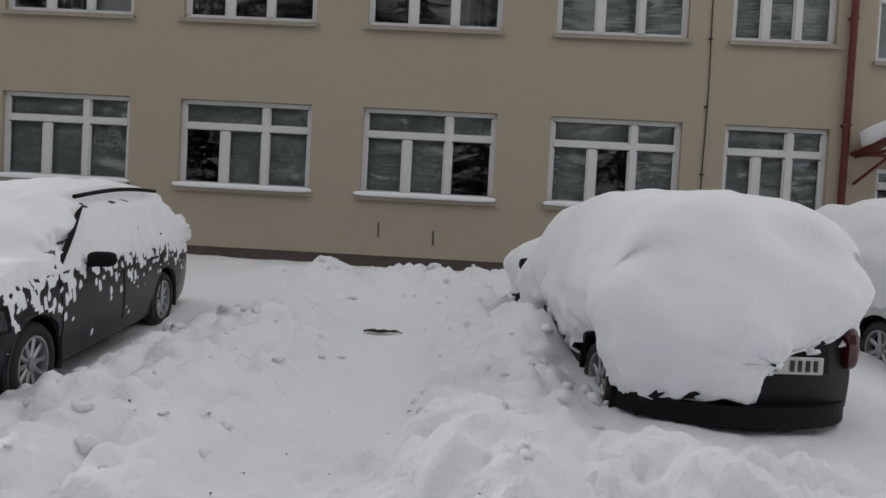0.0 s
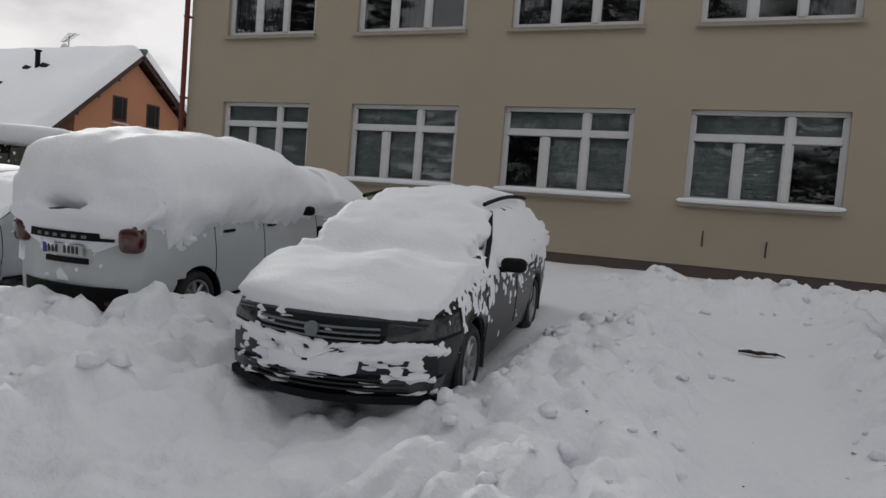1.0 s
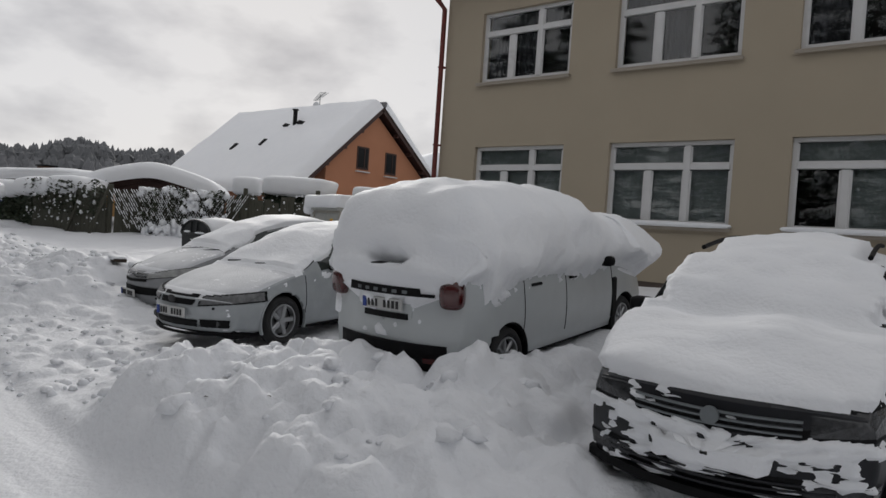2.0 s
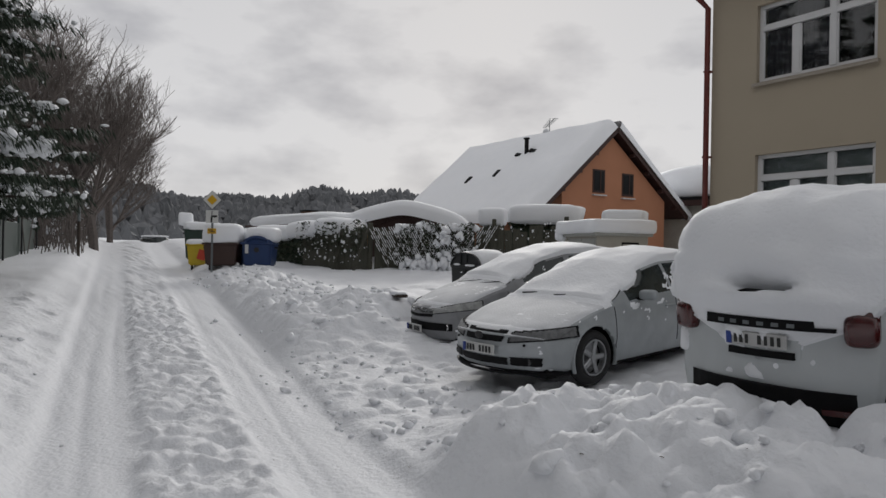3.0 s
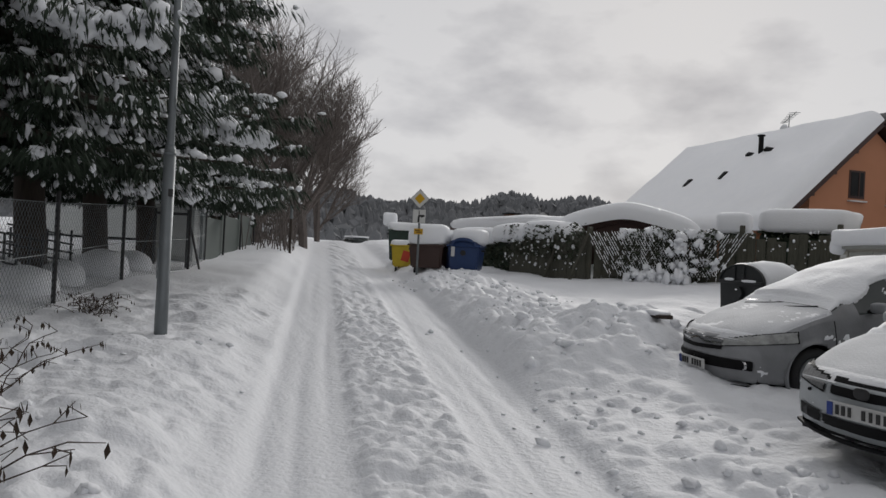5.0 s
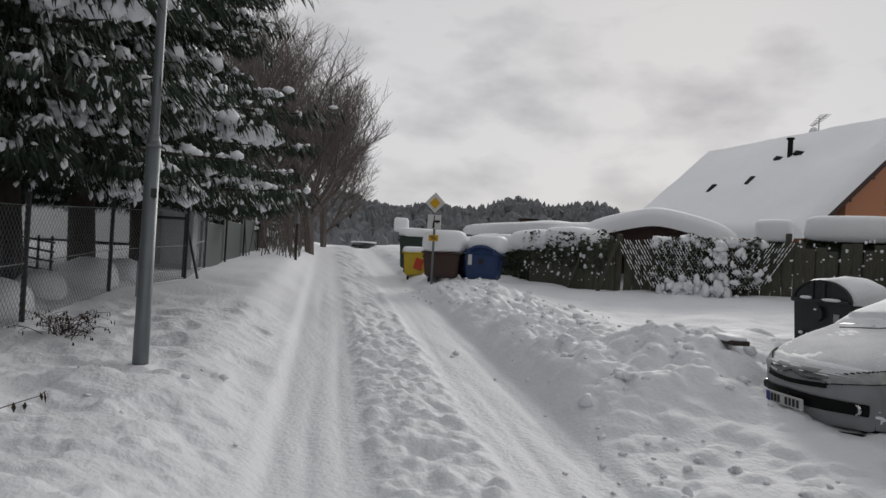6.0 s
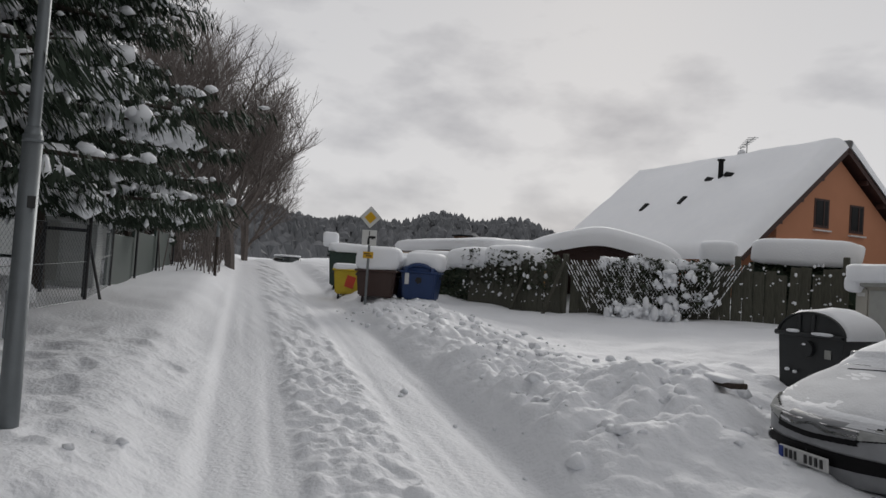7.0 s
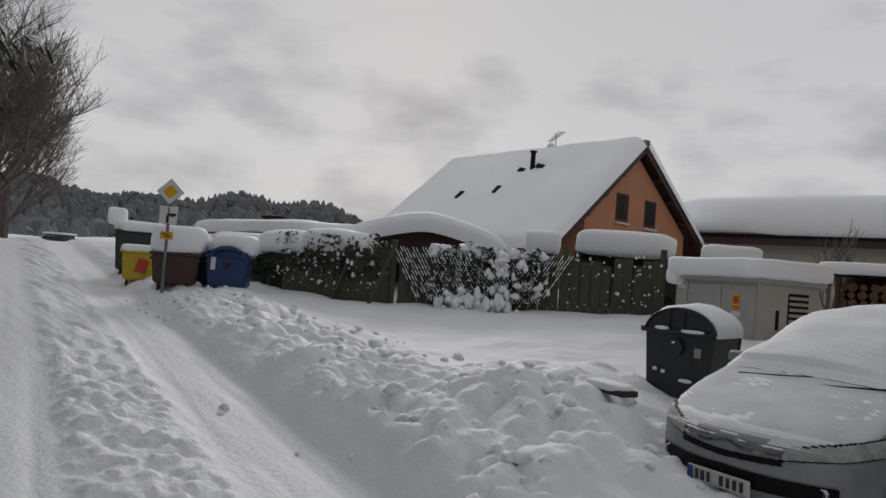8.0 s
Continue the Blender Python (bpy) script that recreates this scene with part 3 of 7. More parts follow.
# ---- cars ----
def blur_line(s, pts, k=3):
    v = np.interp(s, [p[0] for p in pts], [p[1] for p in pts])
    for _ in range(k):
        v = np.convolve(np.pad(v, 1, mode="edge"), (0.25, 0.5, 0.25), "valid")
    return v


def hull(P, fat=0.0):
    """The car's skin as a grid: rows from nose to tail with closed ends, columns round the section."""
    L, W, zb = P["L"], P["W"] / 2, P["zb"]
    s = np.linspace(0, L, P.get("rows", 76))
    top, belt = blur_line(s, P["top"]), blur_line(s, P["belt"])
    belt = np.minimum(belt, top - 0.04)
    w = W * (1 - P.get("tf", 0.10) * np.clip(1 - s / 0.8, 0, 1) ** 2 - P.get("tr", 0.08) * np.clip(1 - (L - s) / 0.7, 0, 1) ** 2)
    k = step(top - belt, 0.10, 0.36)
    wr = w * (0.92 * (1 - k) + P.get("roof", 0.73) * k)
    zlow = zb + 0.05 * np.clip(1 - s / 0.5, 0, 1) + 0.06 * np.clip(1 - (L - s) / 0.5, 0, 1)
    rows = []
    for i in range(len(s)):
        sec = [(w[i] * q, zlow[i]) for q in (0.0, 0.45, 0.86)]
        for q in np.linspace(0, 1, 13):
            z = zlow[i] + 0.03 + (belt[i] - zlow[i] - 0.03) * q
            sec.append((w[i] * (0.925 + 0.075 * math.sin(math.pi * min(1, 0.12 + 0.72 * q))), z))
        edge = top[i] - 0.03 - 0.035 * k[i]
        for q in np.linspace(0.12, 1, 8):
            sec.append((w[i] * 0.965 + (wr[i] - w[i] * 0.965) * q, belt[i] + (edge - belt[i]) * q + 0.03 * k[i] * math.sin(math.pi * q)))
        for q in (0.9, 0.75, 0.58, 0.4, 0.2, 0.0):
            sec.append((wr[i] * q, top[i] - (top[i] - edge) * q**3))
        sec = np.array(sec)
        rows.append(np.concatenate([sec, sec[-2:0:-1] * (-1, 1)]))
    rows = np.array(rows)
    bow_f, bow_r = P.get("bow_f", 0.22), P.get("bow_r", 0.12)

    def place(sec, si):
        x, z = sec[:, 0], sec[:, 1]
        u = np.clip(np.abs(x) / W, 0, 1.1) ** 2
        lean = P.get("lean_r", 0.0) * np.clip(z - 0.5, 0, 1)
        y = si + bow_f * u * max(0, 1 - si / 0.9) - (bow_r * u + lean) * max(0, 1 - (L - si) / 0.5)
        return np.stack([x, y, z], 1)

    grid = []
    for end in (0, len(s) - 1):
        cap = []
        mid = np.array([0, (rows[end][:, 1].min() + rows[end][:, 1].max()) / 2])
        for q in ((0.02, 0.1, 0.18, 0.26, 0.34, 0.42, 0.5, 0.58, 0.65, 0.72, 0.78, 0.84, 0.89, 0.93, 0.97) if len(s) < 200 else np.linspace(0.01, 0.985, 56)):
            bulge = (0.05 * (1 - q**2)) * (-1 if end == 0 else 1)
            c = place(mid + (rows[end] - mid) * q, s[end])
            c[:, 1] += bulge
            cap.append(c)
        grid.append(cap)
    body = [place(rows[i], s[i]) for i in range(len(s))]
    return np.array(grid[0] + body + grid[1][::-1])


def grid_normals(g):
    du = np.gradient(g, axis=0)
    dv = (np.roll(g, -1, 1) - np.roll(g, 1, 1)) / 2
    n = np.cross(dv, du)
    n /= np.maximum(np.linalg.norm(n, axis=-1, keepdims=True), 1e-9)
    return n if (n[:, :, 2] * (g[:, :, 2] - 0.7)).mean() > 0 else -n


def grid_faces(g, keep):
    """The faces of the grid for which keep(centre, row, column) holds, with their own vertices."""
    n, m = g.shape[:2]
    at, verts, faces = {}, [], []
    for i in range(n - 1):
        for j in range(m):
            j2 = (j + 1) % m
            ids = ((i, j), (i, j2), (i + 1, j2), (i + 1, j))
            c = sum(g[a] for a in ids) / 4
            if not keep(c, i, j):
                continue
            f = []
            for a in ids:
                if a not in at:
                    at[a] = len(verts)
                    verts.append(g[a])
                f.append(at[a])
            faces.append(f)
    return verts, faces


def skin_patch(name, P, test, material, parent, label="", lift=0.006, whole=False):
    """A piece of the car's skin at the nose, a little proud of it, wherever test(|x|, y, z) holds; one for each side, or one whole."""
    g = hull({**P, "rows": 320})
    fine = np.empty((g.shape[0], g.shape[1] * 6, 3))
    nxt = np.roll(g, -1, 1)
    for k in range(6):
        fine[:, k::6] = g + (nxt - g) * (k / 6)
    fine = (fine + grid_normals(fine) * lift)[:150]
    for side in ((0,) if whole else (-1, 1)):
        v, f = grid_faces(fine, lambda c, i, j: c[0] * side >= 0 and c[1] < 1.2 and test(abs(c[0]), c[1], c[2]))
        mesh_ob(name, v, f, material, parent, True, label)


def nose_strip(bm, P, x0, x1, z0, z1, out=0.012, thick=0.03, tail=False, n=10, wrap=0.0):
    """A panel that follows the bow of the nose or the tail."""
    W, L = P["W"] / 2, P["L"]
    if tail:
        yy = lambda x, z: L - P.get("bow_r", 0.12) * (x / W) ** 2 - P.get("lean_r", 0) * max(0, z - 0.5) + 0.045 * (1 - (x / W) ** 2) + out - wrap * abs(x / W) ** 6
    else:
        yy = lambda x, z: P.get("bow_f", 0.22) * (x / W) ** 2 - 0.045 * (1 - (x / W) ** 2) - out
    t = -thick if tail else thick
    row = []
    for i in range(n + 1):
        x = x0 + (x1 - x0) * i / n
        row.append([bm.verts.new(p) for p in ((x, yy(x, z0), z0), (x, yy(x, z1), z1), (x, yy(x, z1) + t, z1), (x, yy(x, z0) + t, z0))])
    for a, b in zip(row, row[1:]):
        for k in range(4):
            bm.faces.new((a[k], a[(k + 1) % 4], b[(k + 1) % 4], b[k]))
    bm.faces.new(row[0])
    bm.faces.new(row[-1][::-1])
    return bm


def wheel(car, x, y, r, spokes, side, width=0.20):
    w = thing("wheel", "", "")
    w.parent = car
    w.matrix_parent_inverse = Matrix.Identity(4)
    w.matrix_basis = pose(x, y, r)
    part("tyre", ring(bmesh.new(), (0, 0, 0), r * 0.80, (r * 0.20, width / 2), "x", 32, 10), RUBBER, w, smooth=True)
    bm = bmesh.new()
    ring(bm, (side * 0.04, 0, 0), r * 0.63, (r * 0.05, 0.05), "x", 28, 6)
    cyl(bm, (side * 0.045, 0, 0), r * 0.16, 0.06, "x", 14)
    cyl(bm, (-side * 0.03, 0, 0), r * 0.60, 0.02, "x", 24)
    for k in range(spokes):
        a = 2 * math.pi * k / spokes
        box(bm, (side * 0.05, 0.36 * r * math.cos(a), 0.36 * r * math.sin(a)), (0.03, r * 0.54, r * (0.75 / spokes + 0.05)), 0.01, Matrix.Rotation(a, 4, "X"))
    part("rim", bm, RIM, w)
    return w


def number_plate(car, c, turn, marks):
    plate = part("number_plate", boxes((c, (0.52, 0.02, 0.115), 0.006, turn)), PLATE_WHITE, car, "white number plate with a blue strip")
    m = Matrix.Translation(c) @ turn
    front = -0.014
    bm = box(bmesh.new(), m @ Vector((-0.235, front, 0)), (0.045, 0.012, 0.10), 0, turn)
    part("blue_strip", bm, PLATE_BLUE, plate)
    for x, wd in marks:
        part("mark", box(bmesh.new(), m @ Vector((x, front, 0)), (wd, 0.012, 0.072), 0, turn), SIGN_BLACK, plate)


MARKS = [(-0.175, 0.024), (-0.125, 0.026), (-0.075, 0.022), (0.035, 0.026), (0.09, 0.022), (0.145, 0.026), (0.20, 0.024)]


def car_body(name, P, label, m, paint, trim):
    """Shell with wheel arches, glass, wheels, mirrors. Local y runs from the nose to the tail."""
    car = thing(name, label, "car", m, "parked cars")
    g = hull(P)
    wheels = [(P["wf"], P["r"]), (P["wr"], P["r"])]
    for i in range(g.shape[0]):
        for j in range(g.shape[1]):
            x, y, z = g[i, j]
            if abs(x) > P["W"] * 0.36:
                for wy, r in wheels:
                    d, R = math.hypot(y - wy, z - r), r * 1.17
                    if abs(d - R) < 0.036 and z > P["zb"] + 0.02:
                        g[i, j, 1], g[i, j, 2] = wy + (y - wy) * R / d, r + (z - r) * R / d
    arch = lambda c: abs(c[0]) > P["W"] * 0.36 and any(math.hypot(c[1] - wy, c[2] - r) < r * 1.16 for wy, r in wheels)
    half = (g.shape[1] + 2) // 2
    jj = lambda j: j if j < half else g.shape[1] - j
    glass_rows = range(16, 22)
    is_side = lambda c, i, j: jj(j) in glass_rows and any(a < c[1] < b for a, b in P["panes"]) and abs(c[0]) > 0.3
    is_front = lambda c, i, j: P["screen"][0] < c[1] < P["screen"][1] and jj(j) >= 22
    is_back = lambda c, i, j: P["rear"][0] < c[1] < P["rear"][1] and jj(j) >= 22 and i < g.shape[0] - 15
    is_bonnet = lambda c, i, j: 0.06 < c[1] <= P["screen"][0] and jj(j) >= 20 and i >= 15
    mesh_ob("bonnet", *grid_faces(g, is_bonnet), P.get("bonnet", paint), car, True)
    mesh_ob("body", *grid_faces(g, lambda c, i, j: not (arch(c) or is_bonnet(c, i, j) or is_side(c, i, j) or is_front(c, i, j) or is_back(c, i, j))), paint, car, True)
    mesh_ob("windscreen", *grid_faces(g, is_front), CAR_GLASS, car, True, "dark windscreen")
    mesh_ob("rear_window", *grid_faces(g, is_back), CAR_GLASS, car, True)
    for a, b in P["panes"]:
        for side in (-1, 1):
            mesh_ob("side_window", *grid_faces(g, lambda c, i, j: is_side(c, i, j) and a < c[1] < b and c[0] * side > 0), CAR_GLASS, car, True)
    mesh_ob("underbody", [(x, y, z) for x in (-P["W"] * 0.42, P["W"] * 0.42) for y in (0.25, P["L"] - 0.25) for z in (P["zb"] - 0.04, P["zb"] + 0.22)], [(0, 1, 3, 2), (4, 6, 7, 5), (0, 4, 5, 1), (2, 3, 7, 6), (0, 2, 6, 4), (1, 5, 7, 3)], BLACK_TRIM, car)
    for wy, r in wheels:
        for side in (-1, 1):
            x = side * (P["W"] / 2 - 0.115)
            wheel(car, x, wy, r, P["spokes"], side)
            part("wheel_arch", ring(bmesh.new(), (side * (P["W"] / 2 - 0.035), wy, r), r * 1.17, (0.016, 0.03), "x", 22, 6, -0.35, math.pi + 0.35), trim, car)
            part("arch_liner", ring(bmesh.new(), (side * (P["W"] / 2 - 0.20), wy, r), r * 1.16, (0.012, 0.17), "x", 18, 6, -0.3, math.pi + 0.3), BLACK_TRIM, car)
    for side in (-1, 1):
        mm = P["mirror"]
        mir = part("mirror", pillow(bmesh.new(), (side * (P["W"] / 2 + 0.10), mm[0], mm[1]), (0.23, 0.12, 0.125), Matrix.Rotation(side * 0.15, 4, "Z"), 0.6, 0.0, 1, 14, 8), P.get("mirror_mat", paint), car, "", True)
        part("mirror_arm", boxes(((side * (P["W"] / 2 - 0.02), mm[0] + 0.01, mm[1] - 0.05), (0.12, 0.06, 0.04), 0.01)), BLACK_TRIM, mir)
        for y in P["handles"]:
            part("door_handle", boxes(((side * (P["W"] / 2 - 0.005), y, P["handle_z"]), (0.035, 0.19, 0.03), 0.01)), P.get("handle_mat", paint), car)
        for y in P["seams"]:
            pts = [g[np.argmin(np.abs(g[:, 10, 1] - y)), j] for j in range(5, 16)]
            part("door_seam", tube(bmesh.new(), [(side * (abs(p[0]) + 0.0005), p[1], p[2]) for p in pts], 0.006, 0.006, 4), BLACK_TRIM, car)
    return car


def car_snow(P, m, depth, label, soften=4, seed=0.0):
    """The snow on a car: its skin grown outward by depth(point, normal, noise), hidden where that is negative."""
    g = hull({**P, "rows": 150})
    fine = np.empty((g.shape[0], g.shape[1] * 2, 3))
    fine[:, 0::2], fine[:, 1::2] = g, (g + np.roll(g, -1, 1)) / 2
    g, n = fine, grid_normals(fine)
    out = np.empty_like(g)
    for i in range(g.shape[0]):
        for j in range(g.shape[1]):
            p, q = g[i, j], n[i, j]
            v = Vector(p) + Vector((seed, seed * 2, 0))
            ns = (noise.noise(v * 2.1), noise.noise(v * 6.5), noise.noise(v * 17.0))
            out[i, j] = p + q * depth(p, q, ns)
    thick = np.clip((np.linalg.norm(out - g, axis=-1) - 0.09) / 0.10, 0, 1)[..., None]
    for _ in range(soften):
        mean = (np.roll(out, 1, 1) + np.roll(out, -1, 1)) / 4
        mean[1:-1] += (out[2:] + out[:-2]) / 4
        mean[0], mean[-1] = out[0], out[-1]
        out = out + (mean - out) * thick * 0.8
    lumps = np.array([[0.045 * noise.noise(Vector(p) * 3.3 + Vector((seed, 0, 9))) + 0.014 * noise.noise(Vector(p) * 9.0) + 0.007 * noise.noise(Vector(p) * 22.0) for p in row] for row in out])
    out = out + grid_normals(out) * (lumps[..., None] * thick)
    arch = lambda c: abs(c[0]) > P["W"] * 0.34 and any(math.hypot(c[1] - wy, c[2] - P["r"]) < P["r"] * 1.22 for wy in (P["wf"], P["wr"]))
    verts, faces = grid_faces(out, lambda c, i, j: not arch(c))
    ob = mesh_ob("car_snow", verts, faces, SNOW, None, True)
    ob.matrix_world = m
    return tagged(ob, label, "snow", "snow on the cars")


sm = lambda v, a, b: (lambda k: k * k * (3 - 2 * k))(min(1.0, max(0.0, (v - a) / (b - a))))

# dark estate car, nose to the road
GOLF = dict(L=4.56, W=1.76, zb=0.19, top=[(0, 0.74), (0.10, 0.82), (0.5, 0.90), (1.15, 1.0), (1.9, 1.36), (2.35, 1.46), (3.6, 1.46), (4.3, 1.36), (4.5, 1.02), (4.56, 0.85)],
            belt=[(0, 0.67), (0.6, 0.82), (1.2, 0.92), (3.5, 0.98), (4.56, 0.98)], wf=0.92, wr=3.56, r=0.315, spokes=10, panes=[(1.55, 2.38), (2.46, 3.28), (3.36, 4.12)], screen=(1.22, 1.98), rear=(4.22, 4.5),
            mirror=(1.72, 0.99), handles=(2.28, 3.2), handle_z=0.82, seams=(1.25, 2.42, 3.38), mirror_mat=BLACK_TRIM, bow_f=0.30)
golf_at = pose(-2.24, 4.07, 0.26, 3.9, 0, 5.3) @ Matrix.Scale(0.845, 4)
golf = car_body("estate_car", GOLF, "black estate car half buried under wet snow, nose outward", golf_at, PAINT_BLACK, PAINT_BLACK)
skin_patch("grille", GOLF, lambda x, y, z: x < 0.46 and 0.61 < z < 0.745, BLACK_TRIM, golf, "", 0.004, True)
for z in (0.63, 0.667, 0.704):
    part("grille_slat", nose_strip(bmesh.new(), GOLF, -0.45, 0.45, z, z + 0.012, 0.010, 0.02), STEEL, golf)
skin_patch("lower_grille", GOLF, lambda x, y, z: x < 0.64 and 0.27 < z < 0.40, BLACK_TRIM, golf, "", 0.004, True)
for z in (0.29, 0.325, 0.36):
    part("lower_slat", nose_strip(bmesh.new(), GOLF, -0.62, 0.62, z, z + 0.012, 0.016, 0.02), PAINT_BLACK, golf)
part("bumper_lip", nose_strip(bmesh.new(), GOLF, -0.80, 0.80, 0.20, 0.255, 0.02, 0.06), BLACK_TRIM, golf)
part("emblem", cyl(bmesh.new(), (0, -0.058, 0.685), 0.05, 0.03, "y", 20), STEEL, golf)
for side in (-1, 1):
    part("roof_rail", tube(bmesh.new(), [(side * 0.60, y, 1.475 + 0.04 * math.sin((y - 2.05) / 1.9 * math.pi)) for y in np.linspace(2.05, 3.95, 12)], 0.020, 0.020, 8), BLACK_TRIM, golf)
    part("pillar_trim", tube(bmesh.new(), [(side * 0.815, 1.36, 0.99), (side * 0.765, 1.66, 1.20), (side * 0.675, 2.0, 1.41)], 0.024, 0.022, 6), BLACK_TRIM, golf)
skin_patch("headlight_rim", GOLF, lambda x, y, z: x > 0.45 and 0.605 + 0.04 * (x - 0.45) < z < 0.765 + 0.10 * (x - 0.45) and y < 0.62, BLACK_TRIM, golf, "", 0.004)
skin_patch("headlight", GOLF, lambda x, y, z: x > 0.49 and 0.63 + 0.04 * (x - 0.45) < z < 0.74 + 0.10 * (x - 0.45) and y < 0.57, DARK_LAMP, golf, "clear headlight", 0.009)
skin_patch("fog_lamp", GOLF, lambda x, y, z: x > 0.47 and 0.29 < z < 0.37 and y < 0.36, DARK_LAMP, golf, "", 0.012)
number_plate(golf, (0, -0.075, 0.47), Matrix.Identity(4), MARKS)


def golf_depth(p, q, n):
    x, y, z = p[0], p[1], p[2]
    if q[2] > 0.25 and abs(q[0]) < 0.72 and z > 0.77:
        t = 0.075 + 0.05 * n[0] + 0.022 * n[1] + 0.035 * sm(z, 0.7, 1.0) - 0.06 * math.exp(-(((y - 1.22) / 0.16) ** 2)) + 0.03 * math.exp(-(((y - 0.75) / 0.3) ** 2))
        t -= 0.03 * sm(0.20 - y, 0.0, 0.14)
        if y > 2.0 and 0.52 < abs(x) < 0.70:
            t = 0.012 + 0.03 * n[1]
        if 1.3 < y < 2.0 and abs(x) > 0.70:
            t = 0.03 * n[1] - 0.004
        return t
    if y < 0.4 and q[1] < 0.2:
        k = 0.0 - 0.30 * sm(abs(x), 0.46, 0.54) * sm(z, 0.60, 0.64) - 0.22 * sm(0.46 - abs(x), 0, 0.05) * sm(z, 0.60, 0.63) + n[1] * 0.4 + n[0] * 0.4 + n[2] * 0.4 + 0.12 * math.sin(z * 75) + 0.5 * noise.noise(Vector((x * 8.0, 3.0, z * 17.0))) + 0.35 * noise.noise(Vector((x * 30.0, 3.0, z * 40.0))) + 0.35 * math.exp(-(((z - 0.575) / 0.035) ** 2))
        if abs(x) < 0.29 and 0.41 < z < 0.535:
            return 0.100 + 0.02 * n[1]
        return 0.042 * sm(k, 0.02, 0.35) - 0.012
    if z > 0.93:
        return 0.016 + 0.012 * n[1] + 0.018 * n[2] + 0.014 * noise.noise(Vector(p) * 34.0)
    k = n[0] * 0.3 + n[1] * 0.4 + n[2] * 0.3 + 0.8 * noise.noise(Vector((x * 26, y * 24, z * 13))) + (z - 0.80) * 1.5
    return 0.022 * sm(k, 0.0, 0.25) - 0.008


car_snow(GOLF, golf_at, golf_depth, "wet snow plastered over the black estate car", soften=1, seed=1.0)

# tall white car, tail to the road, loaded with snow
DUSTER = dict(L=4.32, W=1.84, zb=0.24, top=[(0, 0.80), (0.1, 0.95), (0.9, 1.08), (1.2, 1.12), (1.75, 1.50), (2.2, 1.63), (3.4, 1.66), (4.0, 1.60), (4.22, 1.25), (4.32, 1.02)],
              belt=[(0, 0.7), (0.6, 0.9), (1.2, 1.02), (3.4, 1.10), (4.32, 1.10)], wf=0.84, wr=3.50, r=0.30, spokes=8, panes=[(1.5, 2.3), (2.38, 3.1), (3.2, 3.85)], screen=(1.25, 1.85), rear=(4.02, 4.26),
              mirror=(1.62, 1.12), handles=(2.2, 3.0), handle_z=0.98, seams=(1.22, 2.34, 3.25), bow_f=0.22, bow_r=0.16, lean_r=0.10, mirror_mat=BLACK_TRIM, handle_mat=BLACK_TRIM)
duster_at = pose(-5.04, 4.74, 0.32, 5.3, 0, 0.8) @ Matrix.Scale(0.815, 4) @ pose(0, DUSTER["L"], 0, 0, 0, 180)
duster = car_body("off_roader", DUSTER, "white off-road car under a thick loaf of snow, tail outward", duster_at, PAINT_WHITE, BLACK_TRIM)
part("rear_bumper", nose_strip(bmesh.new(), DUSTER, -0.88, 0.88, 0.30, 0.50, 0.03, 0.10, True, 18, 0.16), BLACK_TRIM, duster, "black plastic bumper")
part("bumper_skirt", nose_strip(bmesh.new(), DUSTER, -0.84, 0.84, 0.22, 0.31, -0.02, 0.10, True, 18, 0.16), BLACK_TRIM, duster)
part("reflector", nose_strip(bmesh.new(), DUSTER, -0.72, -0.50, 0.33, 0.375, 0.04, 0.03, True), RED_LAMP, duster)
garnish = part("name_strip", nose_strip(bmesh.new(), DUSTER, -0.46, 0.46, 0.955, 1.035, 0.085, 0.11, True), BLACK_TRIM, duster, "black strip over the number plate")
for x in np.linspace(-0.30, 0.30, 6):
    part("mark", nose_strip(bmesh.new(), DUSTER, x - 0.028, x + 0.028, 0.975, 1.005, 0.090, 0.02, True, 2), STEEL, garnish)
part("strip_end", nose_strip(bmesh.new(), DUSTER, -0.60, -0.46, 0.955, 0.985, 0.08, 0.04, True, 4), BLACK_TRIM, duster)
part("plate_recess", nose_strip(bmesh.new(), DUSTER, -0.34, 0.34, 0.73, 0.96, 0.012, 0.03, True), PAINT_WHITE, duster)
part("plate_holder", nose_strip(bmesh.new(), DUSTER, -0.30, 0.26, 0.715, 0.77, 0.03, 0.03, True), BLACK_TRIM, duster)
part("emblem", boxes(((0.10, DUSTER["L"] - 0.035, 1.15), (0.09, 0.03, 0.012)), ((0.075, DUSTER["L"] - 0.035, 1.11), (0.012, 0.03, 0.09), 0, Matrix.Rotation(0.45, 4, "Y")), ((0.125, DUSTER["L"] - 0.035, 1.11), (0.012, 0.03, 0.09), 0, Matrix.Rotation(-0.45, 4, "Y"))), STEEL, duster)
part("tailgate_grip", nose_strip(bmesh.new(), DUSTER, -0.24, 0.12, 1.19, 1.25, 0.13, 0.14, True), BLACK_TRIM, duster)
number_plate(duster, (0, DUSTER["L"] + 0.045, 0.85), Matrix.Rotation(math.pi, 4, "Z"), MARKS)
for side in (-1, 1):
    lamp_cover = part("tail_lamp", pillow(bmesh.new(), (side * 0.74, DUSTER["L"] - 0.12, 0.98), (0.24, 0.20, 0.26), Matrix.Rotation(-side * 0.35, 4, "Z"), 0.55, 0, 1, 18, 10), RED_LAMP, duster, "dark red tail lamp", True)
    part("lamp_horn", pillow(bmesh.new(), (side * 0.80, DUSTER["L"] - 0.14, 1.10), (0.11, 0.14, 0.20), Matrix.Rotation(-side * 0.5, 4, "Z"), 0.6, 0, 1, 14, 8), RED_LAMP, lamp_cover, "", True)
